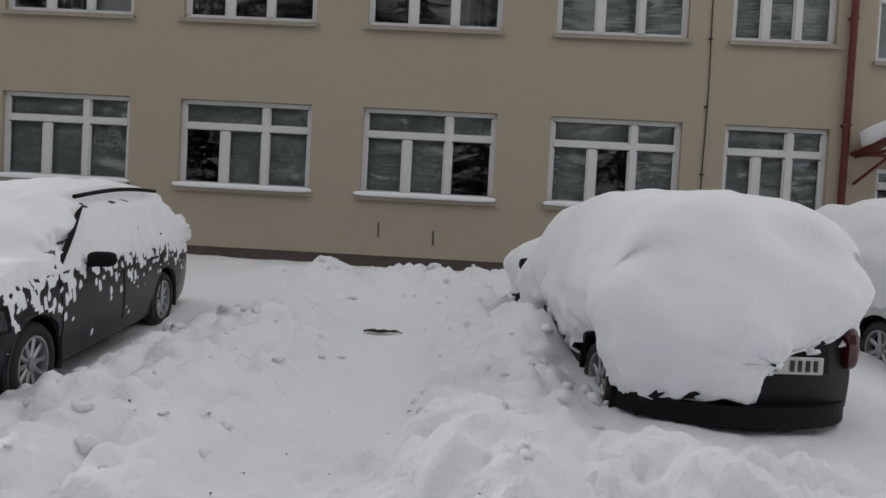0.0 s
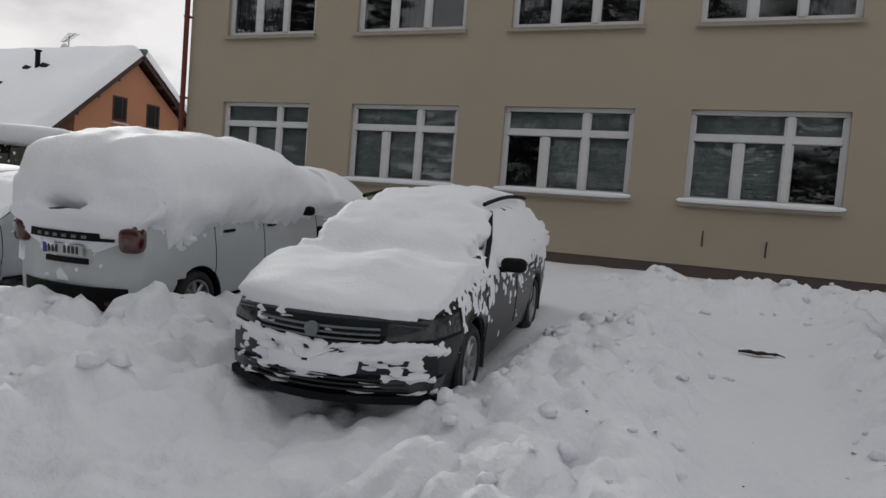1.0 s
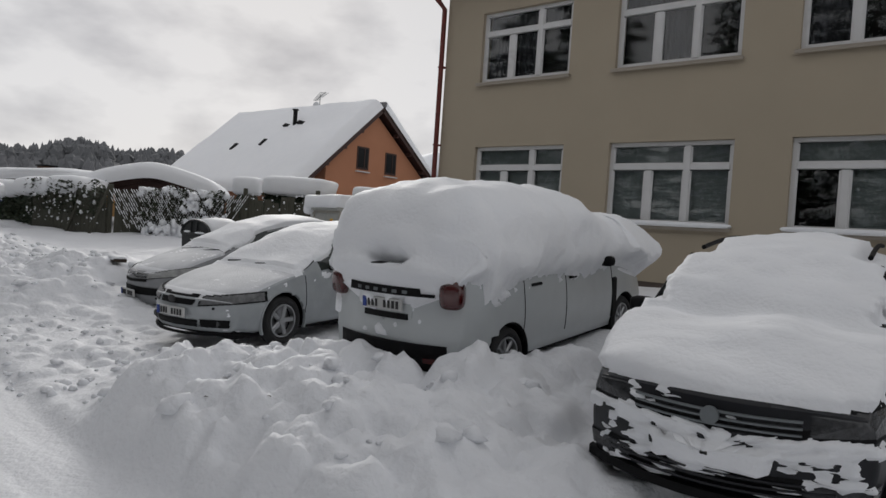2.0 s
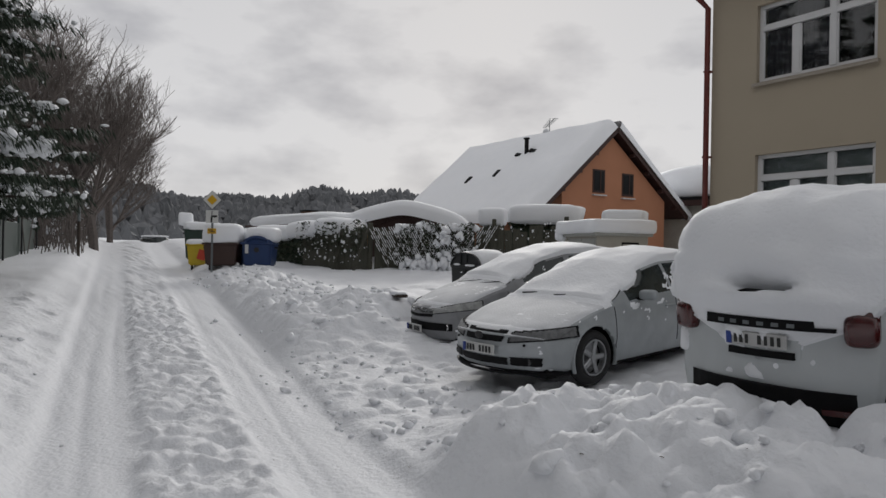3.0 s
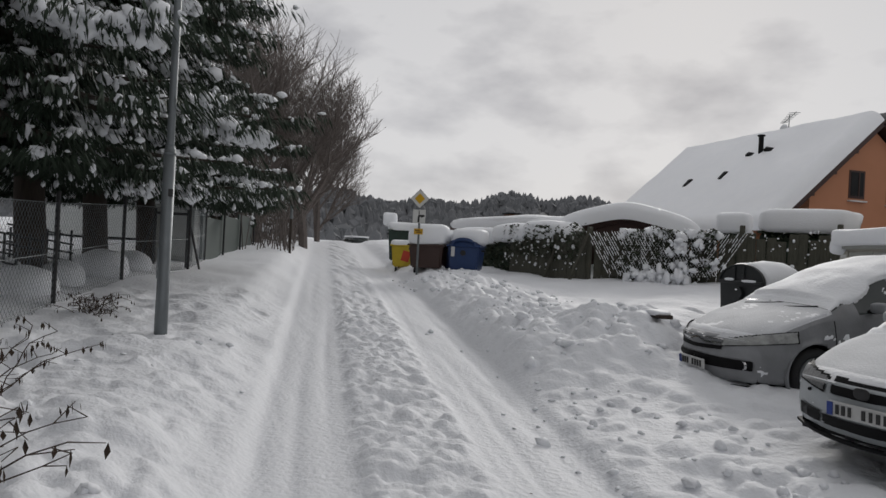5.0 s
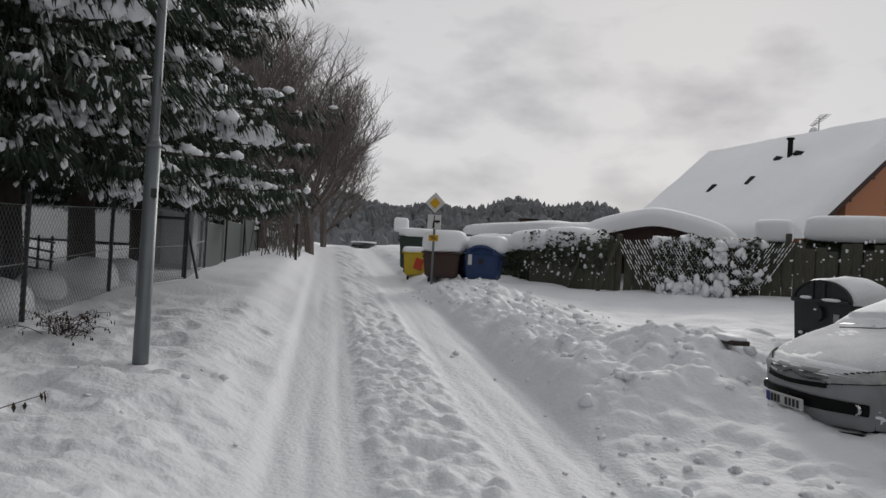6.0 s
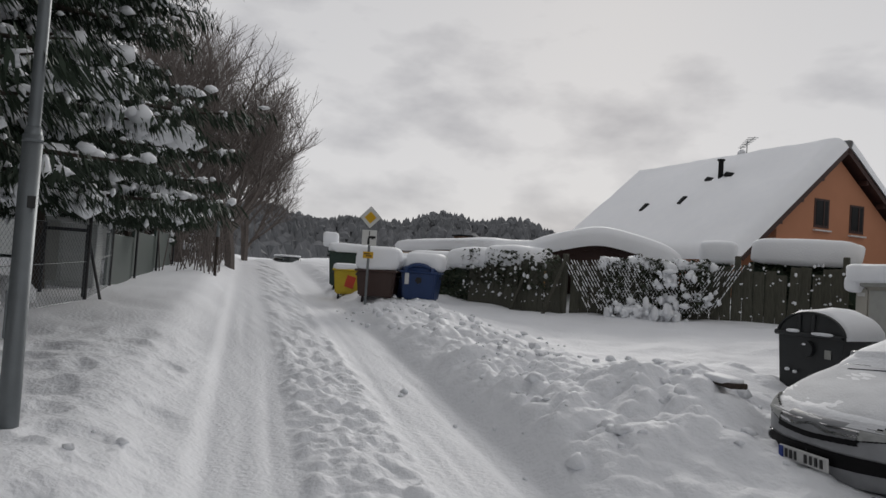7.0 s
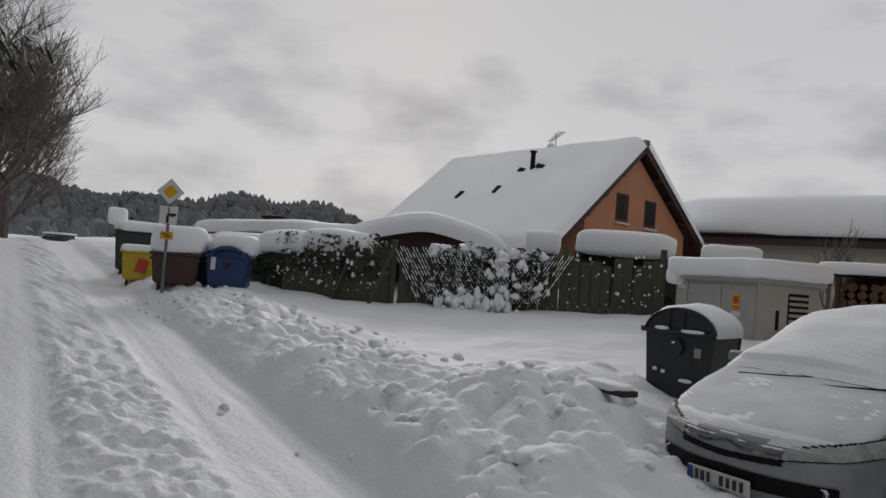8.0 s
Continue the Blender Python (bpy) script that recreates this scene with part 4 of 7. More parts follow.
part("front_mudguard", boxes(((-0.90, 1.14, 0.62), (0.05, 0.14, 0.5), 0.02)), BLACK_TRIM, duster)


def duster_depth(p, q, n):
    x, y, z = p[0], p[1], p[2]
    cap = 0.38 + 0.04 * n[0] + 0.010 * n[1] + 0.20 * sm(1.75 - y, 0, 0.9) - 0.04 * sm(abs(x), 0.55, 0.9)
    edge = 1.20 if y > 3.9 else 1.06 - 0.10 * sm(y, 2.6, 3.6)
    edge += 0.14 * n[1] + 0.12 * n[0] + 0.14 * n[2]
    t = 0.21 * sm(z, edge - 0.02, edge + 0.45) + 0.055 * sm(z, edge - 0.03, edge + 0.03) - 0.02
    if y > 4.0 and z < 1.12:
        t = max(t, 0.055 * sm(n[0] + 0.6 * n[1] + 0.5 * (x - 0.1), 0.12, 0.36) - 0.02) if 0.55 < z < 0.93 else -0.02
        if 0.93 < z < 1.06 and -0.60 < x < 0.46:
            t = min(t, -0.01)
    if y > 3.9 and -0.95 < x < -0.60 and 0.84 < z < 1.06 + 0.10 * n[1] + 0.10 * sm(-x, 0.78, 0.86):
        t = min(t, 0.0)
    if y > 4.0 and -0.28 < x < 0.16 and 1.16 < z < 1.25 + 0.05 * n[1]:
        return 0.01
    k = sm(q[2], 0.12, 0.62) * sm(z, 0.75, 0.9)
    return t + (cap - t) * k


car_snow(DUSTER, duster_at, duster_depth, "thick rounded load of snow on the white car", seed=4.0)

# silver saloon, nose to the road
MAZDA = dict(L=4.68, W=1.78, zb=0.20, top=[(0, 0.60), (0.10, 0.70), (0.6, 0.82), (1.25, 0.94), (2.05, 1.33), (2.5, 1.42), (3.3, 1.42), (4.0, 1.22), (4.35, 1.05), (4.68, 0.98)],
             belt=[(0, 0.55), (0.6, 0.74), (1.25, 0.87), (3.5, 0.94), (4.68, 0.94)], wf=0.94, wr=3.62, r=0.32, spokes=5, panes=[(1.62, 2.5), (2.58, 3.4)], screen=(1.32, 2.12), rear=(3.4, 4.05),
             mirror=(1.80, 0.98), handles=(2.4, 3.3), handle_z=0.80, seams=(1.3, 2.54), bow_f=0.34, roof=0.70, bonnet=FROSTED_SILVER)
mazda_at = pose(-7.88, 4.52, 0.21, 3.2, 0, 6.0) @ Matrix.Scale(0.855, 4)
mazda = car_body("saloon_car", MAZDA, "silver saloon car with snow on roof and windscreen", mazda_at, PAINT_SILVER, PAINT_SILVER)
skin_patch("grille", MAZDA, lambda x, y, z: x < 0.33 - 0.5 * max(0.0, 0.62 - z) and 0.555 < z < 0.675, BLACK_TRIM, mazda, "", 0.014, True)
part("emblem", pillow(bmesh.new(), (0, -0.065, 0.615), (0.13, 0.03, 0.09), None, 0.8, 0, 1, 16, 8), DARK_METAL, mazda)
skin_patch("lower_grille", MAZDA, lambda x, y, z: x < 0.38 and 0.30 < z < 0.385, BLACK_TRIM, mazda, "", 0.012, True)
skin_patch("fog_recess", MAZDA, lambda x, y, z: 0.41 < x < 0.73 and 0.30 < z < 0.395, BLACK_TRIM, mazda, "", 0.012)
for side in (-1, 1):
    part("fog_lamp", cyl(bmesh.new(), (side * 0.60, 0.145, 0.345), 0.04, 0.05, "y", 16), DARK_LAMP, mazda)
    part("washer_cap", cyl(bmesh.new(), (side * 0.56, 0.10, 0.53), 0.014, 0.02, "y", 10), BLACK_TRIM, mazda)
part("bumper_lip", nose_strip(bmesh.new(), MAZDA, -0.82, 0.82, 0.20, 0.222, 0.006, 0.05), BLACK_TRIM, mazda)
skin_patch("headlight_rim", MAZDA, lambda x, y, z: x > 0.37 and 0.545 + 0.10 * (x - 0.37) < z < 0.665 + 0.12 * (x - 0.37) and y < 0.66, BLACK_TRIM, mazda, "", 0.012)
skin_patch("headlight", MAZDA, lambda x, y, z: x > 0.395 and 0.56 + 0.10 * (x - 0.37) < z < 0.65 + 0.12 * (x - 0.37) and y < 0.62, LAMP_GLASS, mazda, "frosted headlight", 0.016)
number_plate(mazda, (0, -0.075, 0.465), Matrix.Identity(4), MARKS)
for x in (-0.28, 0.28):
    part("wiper", tube(bmesh.new(), [(x - 0.30, 1.24, 0.965), (x, 1.27, 0.985), (x + 0.30, 1.33, 0.995)], 0.010, 0.008, 6), BLACK_TRIM, mazda)


def light_depth(hood, seed_bias):
    def depth(p, q, n):
        x, y, z = p[0], p[1], p[2]
        if q[2] > 0.3 and abs(q[0]) < 0.72 and z > 0.9 and y > 1.28:
            return 0.055 + 0.03 * n[0] + 0.008 * n[1] + 0.03 * sm(y, 2.0, 2.6) - 0.05 * sm(abs(x), 0.70, 0.80) * sm(2.0 - y, 0, 0.2)
        if q[2] > 0.4 and abs(q[0]) < 0.8 and z > 0.6 and y <= 1.28:
            fine = noise.noise(Vector(p) * 38.0)
            return hood * sm(n[0] * 0.6 + n[1] * 0.3 + 0.2 * n[2] + 0.3 * fine + seed_bias - 0.30, -0.1, 0.5) - 0.006 + 0.03 * sm(y, 1.10, 1.26)
        if y < 0.35 and z < 0.62:
            return 0.016 * sm(0.5 * n[1] + 0.5 * n[2] + 0.4 * n[0] + 0.6 * noise.noise(Vector((x * 12, 0, z * 34))) - 0.34, 0.05, 0.35) - 0.008
        if z > 0.55 and y > 0.9:
            return 0.022 * sm(n[1] + 0.7 * n[0] + 0.6 * n[2] - 0.58, 0.0, 0.2) - 0.010
        return -0.012
    return depth


car_snow(MAZDA, mazda_at, light_depth(0.016, 0.10), "thin snow on the silver saloon", seed=7.0)

# grey hatchback, nose to the road
CITROEN = dict(L=4.27, W=1.78, zb=0.20, top=[(0, 0.70), (0.10, 0.80), (0.5, 0.91), (1.05, 1.02), (1.9, 1.41), (2.4, 1.50), (3.0, 1.49), (3.7, 1.31), (4.1, 1.07), (4.27, 0.92)],
               belt=[(0, 0.62), (0.5, 0.80), (1.1, 0.92), (3.4, 0.98), (4.27, 0.98)], wf=0.90, wr=3.5, r=0.315, spokes=7, panes=[(1.5, 2.35), (2.43, 3.2)], screen=(1.12, 2.0), rear=(3.4, 4.0),
               mirror=(1.62, 1.05), handles=(2.25, 3.1), handle_z=0.82, seams=(1.15, 2.39), bow_f=0.36, roof=0.71, bonnet=FROSTED_GREY)
citroen_at = pose(-10.79, 5.53, 0.10, 4.5, 0, -6.6) @ Matrix.Scale(0.895, 4)
citroen = car_body("hatchback_car", CITROEN, "grey hatchback with frozen snow on bonnet and windscreen", citroen_at, PAINT_GREY, PAINT_GREY)
for zc, wd in ((0.70, 0.50), (0.655, 0.46)):
    skin_patch("chrome_bar", CITROEN, lambda x, y, z: x < wd and abs(z - zc - 0.045 * math.exp(-((x / 0.11) ** 2)) - 0.04 * x) < 0.010, CHROME, citroen, "", 0.014, True)
skin_patch("upper_grille", CITROEN, lambda x, y, z: x < 0.42 and 0.585 + 0.03 * x < z < 0.63 + 0.03 * x, BLACK_TRIM, citroen, "", 0.013, True)
skin_patch("lower_grille", CITROEN, lambda x, y, z: x < 0.72 and 0.40 - 0.02 * x < z < 0.53 - 0.05 * x, BLACK_TRIM, citroen, "black mesh grille", 0.013, True)
part("bumper_lip", nose_strip(bmesh.new(), CITROEN, -0.82, 0.82, 0.19, 0.215, 0.008, 0.05), BLACK_TRIM, citroen)
for side in (-1, 1):
    fog = part("fog_lamp", ring(bmesh.new(), (0, 0, 0), 0.045, (0.010, 0.02), "z", 18, 6), CHROME, citroen)
    fog.matrix_basis = pose(side * 0.63, 0.165, 0.44, 90)
    part("lens", cyl(bmesh.new(), (side * 0.63, 0.170, 0.44), 0.038, 0.03, "y", 16), DARK_LAMP, citroen)
skin_patch("headlight_rim", CITROEN, lambda x, y, z: x > 0.40 and 0.628 + 0.12 * (x - 0.36) < z < 0.715 + 0.22 * (x - 0.36) and y < 0.69, BLACK_TRIM, citroen, "", 0.010)
skin_patch("headlight", CITROEN, lambda x, y, z: x > 0.41 and 0.638 + 0.12 * (x - 0.36) < z < 0.705 + 0.22 * (x - 0.36) and y < 0.67, PALE_LAMP, citroen, "large frosted headlight", 0.016)
number_plate(citroen, (0, -0.095, 0.41), Matrix.Identity(4), MARKS)
for x in (-0.28, 0.30):
    part("wiper", tube(bmesh.new(), [(x - 0.32, 1.04, 1.01), (x, 1.08, 1.035), (x + 0.3, 1.14, 1.06)], 0.010, 0.008, 6), BLACK_TRIM, citroen)
car_snow(CITROEN, citroen_at, light_depth(0.018, 0.20), "frozen snow on the grey hatchback", seed=11.0)

# dark hatchback, tail to the road, buried
BURIED = dict(L=4.2, W=1.76, zb=0.22, top=[(0, 0.75), (0.1, 0.88), (0.8, 1.02), (1.1, 1.06), (1.8, 1.46), (2.3, 1.55), (3.4, 1.56), (3.85, 1.48), (4.1, 1.15), (4.2, 0.95)],
              belt=[(0, 0.66), (0.6, 0.84), (1.2, 0.95), (3.4, 1.02), (4.2, 1.02)], wf=0.84, wr=3.42, r=0.31, spokes=7, panes=[(1.5, 2.2), (2.28, 3.0), (3.1, 3.7)], screen=(1.18, 1.9), rear=(3.86, 4.12),
              mirror=(1.62, 1.05), handles=(2.1, 2.9), handle_z=0.88, seams=(1.15, 2.24, 3.2), bow_f=0.22, bow_r=0.24, tr=0.12, lean_r=0.10, mirror_mat=BLACK_TRIM)
buried_at = pose(2.83, 5.08, 0.25, 0.5, 0, 8.8) @ Matrix.Scale(0.92, 4) @ pose(0, BURIED["L"], 0, 0, 0, 180)
buried = car_body("compact_car", BURIED, "dark compact car buried under deep snow, tail outward", buried_at, PAINT_DARK, BLACK_TRIM)
part("rear_bumper", nose_strip(bmesh.new(), BURIED, -0.84, 0.84, 0.21, 0.35, 0.05, 0.14, True, 24, 0.22), BLACK_TRIM, buried, "black plastic bumper")
part("tailgate_panel", nose_strip(bmesh.new(), BURIED, -0.50, 0.30, 0.56, 0.78, 0.02, 0.04, True), BLACK_TRIM, buried)
part("tail_lamp", pillow(bmesh.new(), (-0.72, BURIED["L"] - 0.19, 0.72), (0.10, 0.22, 0.30), None, 0.6, 0, 1, 14, 8), RED_LAMP, buried, "red tail lamp", True)
part("tail_lamp", pillow(bmesh.new(), (0.72, BURIED["L"] - 0.19, 0.72), (0.10, 0.22, 0.30), None, 0.6, 0, 1, 14, 8), RED_LAMP, buried, "red tail lamp", True)
number_plate(buried, (-0.12, BURIED["L"] + 0.07, 0.63), Matrix.Rotation(math.pi, 4, "Z"), MARKS)


def buried_depth(p, q, n):
    x, y, z = p[0], p[1], p[2]
    cap = 0.22 + 0.05 * n[0] + 0.012 * n[1] + 0.08 * sm(1.5 - y, 0, 1.0)
    edge = 0.60 + 0.20 * n[1] + 0.22 * n[0] + 0.16 * n[2]
    if y > 3.7:
        edge = 0.80 - 0.42 * sm(x, -0.35, 0.25) + 0.12 * n[1] + 0.10 * n[2]
    if y > 3.7 and z < edge + 0.1:
        edge -= 0.10 * sm(n[2], 0.0, 0.4)
    t = 0.22 * sm(z, edge - 0.02, edge + 0.5) + 0.07 * sm(z, edge - 0.03, edge + 0.04) - 0.025
    return t + (cap - t) * sm(q[2], 0.12, 0.62) * sm(z, 0.7, 0.85)


car_snow(BURIED, buried_at, buried_depth, "deep snow sliding down over the dark car", seed=15.0)

# pale hatchback further along
pale_at = pose(5.75, 6.9, 0.30, 2, 0, 6) @ Matrix.Scale(0.90, 4) @ pose(0, BURIED["L"], 0, 0, 0, 180)
pale = car_body("compact_car", BURIED, "white compact car under deep snow behind the dark one", pale_at, PAINT_WHITE, BLACK_TRIM)
part("rear_bumper", nose_strip(bmesh.new(), BURIED, -0.85, 0.85, 0.24, 0.42, 0.04, 0.14, True, 14), PAINT_WHITE, pale)


def pale_depth(p, q, n):
    if q[2] > 0.35 and p[2] > 0.75:
        return 0.36 + 0.06 * n[0]
    edge = 0.78 + 0.1 * n[1] + 0.1 * n[0]
    return 0.24 * sm(p[2], edge - 0.02, edge + 0.5) + 0.06 * sm(p[2], edge - 0.03, edge + 0.04) - 0.025


car_snow(BURIED, pale_at, pale_depth, "deep snow on the white compact car", seed=19.0)


# ---- things along the field and the house ----
def turned(x, y, z, deg):
    return pose(x, y, z, 0, 0, deg)


# orange gabled house
HX, HY0, HY1, HA = -23.9, 18.9, 27.5, 23.2
house = thing("house", "orange rendered house with brown gable boards under snow", "house", pose(HX, 0, 0))
bm = bmesh.new()
prof = [(20.3, 0.5), (26.7, 0.5), (26.7, 4.0), (23.2, 6.70), (20.3, 4.25)]
fr = [bm.verts.new((-0.30, y, z)) for y, z in prof]
bk = [bm.verts.new((-10.2, y, z)) for y, z in prof]
bm.faces.new(fr)
bm.faces.new(bk[::-1])
for i in range(5):
    bm.faces.new((fr[i], bk[i], bk[(i + 1) % 5], fr[(i + 1) % 5]))
part("wall", bm, ORANGE_WALL, house)


def slope_boards(y0, z0, y1, z1, x0, x1, t, mat_, name, parent, drop=0.0):
    """A slab that follows one slope of the roof."""
    bm = bmesh.new()
    d = Vector((0, y1 - y0, z1 - z0)).normalized()
    n = Vector((0, -d.z, d.y))
    n = n if n.z > 0 else -n
    a = [Vector((x, y, z)) - n * drop for x in (x0, x1) for y, z in ((y0, z0), (y1, z1))]
    q = [bm.verts.new(p) for p in a] + [bm.verts.new(p + n * t) for p in a]
    for f in ((0, 1, 3, 2), (4, 6, 7, 5), (0, 4, 5, 1), (2, 3, 7, 6), (0, 2, 6, 4), (1, 5, 7, 3)):
        bm.faces.new([q[k] for k in f])
    return part(name, bm, mat_, parent)


roof_l = slope_boards(18.45, 2.82, HA, 6.98, -11.0, 0.0, 0.14, BROWN_WOOD, "roof", house)
roof_r = slope_boards(27.95, 3.25, HA, 6.98, -11.0, 0.0, 0.14, BROWN_WOOD, "roof", house)
for a, b in (((18.45, 2.82), (HA, 6.98)), ((27.95, 3.25), (HA, 6.98))):
    slope_boards(*a, *b, 0.002, 0.05, 0.18, BROWN_WOOD, "gable_board", house, 0.10)
    for k in range(4):
        f = (k + 0.8) / 5
        y, z = a[0] + (b[0] - a[0]) * f, a[1] + (b[1] - a[1]) * f - 0.14
        part("purlin_end", boxes(((-0.15, y, z), (0.3, 0.14, 0.16), 0.01)), BROWN_WOOD, house)
part("soffit", boxes(((-5.5, 18.75, 3.0), (10.6, 0.8, 0.03))), BROWN_WOOD, house)
for y, z in ((22.42, 4.12), (24.22, 4.06)):
    w = part("window", boxes(((-0.295, y, z + 0.56), (0.03, 0.74, 1.02)),), BROWN_WOOD, house, "brown framed window in the gable")
    part("pane", boxes(((-0.273, y, z + 0.57), (0.012, 0.58, 0.86))), HOUSE_GLASS, w)
    part("mullion", boxes(((-0.262, y + 0.08, z + 0.57), (0.02, 0.05, 0.86))), BROWN_WOOD, w)
    part("sill", boxes(((-0.24, y, z - 0.05), (0.14, 0.82, 0.05), 0.01)), WHITE_PVC, w)


def roof_snow(y0, z0, y1, z1, x0, x1, thick, seed):
    """Thick snow on a slope from eaves to ridge, its free edges rounded off."""
    n = Vector((0, -(z1 - z0), y1 - y0)).normalized()
    n = n if n.z > 0 else -n
    ln = math.hypot(y1 - y0, z1 - z0)
    edge = lambda d: math.sqrt(max(0.0, 1 - (1 - min(1.0, d / 0.34)) ** 2))
    us = [0, 0.03, 0.09, 0.18, 0.30, 0.45] + list(np.linspace(0.8, x1 - x0 - 0.8, 26)) + [x1 - x0 - k for k in (0.45, 0.30, 0.18, 0.09, 0.03, 0)]
    vs = [0, 0.03, 0.09, 0.18, 0.30, 0.45] + list(np.linspace(0.8, ln, 16))
    bm, grid = bmesh.new(), []
    for u in us:
        row = []
        for v in vs:
            base = Vector((x0 + u, y0 + (y1 - y0) * v / ln, z0 + (z1 - z0) * v / ln)) + n * 0.10
            k = min(edge(u), edge(x1 - x0 - u), edge(v))
            t = thick * (1 + 0.16 * noise.noise(base * 0.45 + Vector((seed, 0, 0))) + 0.05 * noise.noise(base * 1.7))
            row.append(bm.verts.new(base + n * t * k))
        grid.append(row)
    for a, b in zip(grid, grid[1:]):
        for k in range(len(vs) - 1):
            bm.faces.new((a[k], a[k + 1], b[k + 1], b[k]))
    return tagged(part("roof_snow", bm, SNOW, None, "", True), "thick smooth snow on the house roof", "snow", "snow on the house roof")


roof_snow(18.30, 2.69, HA, 6.98, HX - 11.1, HX + 0.10, 0.46, 3.0)
roof_snow(28.1, 3.13, HA, 6.98, HX - 11.1, HX + 0.10, 0.46, 6.0)
vent = thing("roof_vent", "small black flue pipe standing out of the roof snow", "flue", pose(-28.1, 21.55, 5.6))
part("pipe", cyl(bmesh.new(), (0, 0, 0.75), 0.10, 1.1, "z", 14), BLACK_TRIM, vent)
part("cowl", cyl(bmesh.new(), (0, 0, 1.34), 0.15, 0.06, "z", 14), BLACK_TRIM, vent)
for x, y in ((-28.55, 21.45), (-27.7, 21.6)):
    step_board = thing("snow_guard", "dark metal roof step showing through the snow", "roof step", pose(x, y, 0), "roof steps")
    z = 2.82 + (y - 18.45) * (6.98 - 2.82) / (HA - 18.45) + 0.74
    part("tread", boxes(((0, 0, z), (0.40, 0.24, 0.10), 0.02, Matrix.Rotation(0.72, 4, "X") @ Matrix.Rotation(0.3, 4, "Y"))), BLACK_TRIM, step_board)
for x, y in ((-28.85, 20.35), (-30.9, 20.15)):
    sk = thing("roof_window", "dark roof window sunk in the snow", "roof window", pose(x, y, 0), "roof windows")
    z = 2.82 + (y - 18.45) * (6.98 - 2.82) / (HA - 18.45) + 0.74
    part("frame", boxes(((0, 0, z), (0.26, 0.52, 0.08), 0.02, Matrix.Rotation(0.80, 4, "X"))), BLACK_TRIM, sk)
    part("pane", boxes(((0, -0.03, z + 0.045), (0.20, 0.44, 0.03), 0.0, Matrix.Rotation(0.80, 4, "X"))), BLACK_TRIM, sk)
antenna = thing("antenna", "snowy television antenna on the ridge", "antenna", pose(-28.6, 23.4, 7.1) @ Matrix.Scale(0.78, 4))
part("mast", tube(bmesh.new(), [(0, 0, 0), (0, 0, 1.25)], 0.03, 0.02, 8), STEEL, antenna)
for k in range(7):
    part("rod", tube(bmesh.new(), [(-0.35 + 0.12 * k, -0.25 - 0.02 * k, 0.85 + 0.07 * k), (-0.35 + 0.12 * k, 0.25 + 0.02 * k, 0.95 + 0.07 * k)], 0.018, 0.018, 6), STEEL, antenna)
part("boom", tube(bmesh.new(), [(-0.45, 0, 0.85), (0.5, 0, 1.35)], 0.02, 0.02, 6), STEEL, antenna)
part("dish", pillow(bmesh.new(), (-0.35, 0, 0.55), (0.5, 0.3, 0.5), None, 0.9, 0.0, 1, 16, 10), SNOW, antenna, "dish filled with snow", True)

# low barn with a snowy roof far behind, and the shed with stacked wood
barn = thing("barn", "long low building with a snow covered roof", "building", turned(-18.5, 32.5, 0, 12))
part("wall", boxes(((0, 0, 2.5), (18, 6, 3.2))), CONCRETE, barn)
part("roof", boxes(((0, -0.1, 4.2), (19, 7, 0.15), 0.02)), BLACK_TRIM, barn)
for x in (-4.6, -1.2, 2.2, 5.6):
    part("window", boxes(((x, -3.02, 2.9), (1.1, 0.06, 0.7))), CAR_GLASS, barn)
part("fascia", boxes(((0, -3.5, 4.0), (19, 0.08, 0.3))), BROWN_WOOD, barn)
tagged(part("barn_snow", pillow(bmesh.new(), (-18.5, 32.5, 4.9), (19.4, 7.6, 2.4), Matrix.Rotation(radians(12), 4, "Z"), 0.55, 0.2, 0.2, 48, 14, 2.0, 0.45), SNOW, None, "", True), "drifted snow over the barn roof", "snow")
shed = thing("wood_store", "open lean-to filled with stacked firewood", "shed", turned(-13.9, 20.2, 0.55, 8) @ Matrix.Scale(0.8, 4))
part("roof", boxes(((0, 0, 2.35), (4.4, 1.9, 0.10), 0.02)), BLACK_TRIM, shed)
part("back", boxes(((0, 0.8, 1.6), (4.2, 0.06, 1.6))), BROWN_WOOD, shed)
for x in (-2.0, 0, 2.0):
    part("post", boxes(((x, -0.85, 1.5), (0.12, 0.12, 1.7))), BROWN_WOOD, shed)
rng = random.Random(5)
for i in range(14):
    for k in range(5):
        part("log", tube(bmesh.new(), [(-1.9 + i * 0.29 + rng.uniform(-0.04, 0.04), -0.75, 1.05 + k * 0.24), (-1.9 + i * 0.29, 0.5, 1.05 + k * 0.24)], 0.12 + rng.uniform(-0.02, 0.02), None, 8), BRICKISH, shed)
tagged(part("shed_snow", pillow(bmesh.new(), (-13.9, 20.2, 2.60), (3.8, 1.8, 0.34), Matrix.Rotation(radians(8), 4, "Z"), 0.4, 0.05), SNOW, None, "", True), "snow on the wood store roof", "snow")

# small concrete transformer station
STA = turned(-14.45, 12.85, -0.02, -20) @ Matrix.Diagonal((0.84, 0.86, 0.95, 1))
station = thing("transformer_station", "pale concrete transformer station with a metal louvre", "utility building", STA)
part("wall", boxes(((0, 0, 1.35), (2.3, 1.5, 1.5), 0.02)), CONCRETE, station)
part("roof", boxes(((0, 0, 2.12), (2.5, 1.7, 0.10), 0.02)), GRANITE, station)
part("panel", boxes(((-0.30, -0.76, 1.38), (0.95, 0.02, 1.25), 0.005)), GRANITE, station, "pale service panel")
part("panel", boxes(((0.66, -0.76, 1.38), (0.90, 0.02, 1.25), 0.005)), GRANITE, station, "pale service panel")
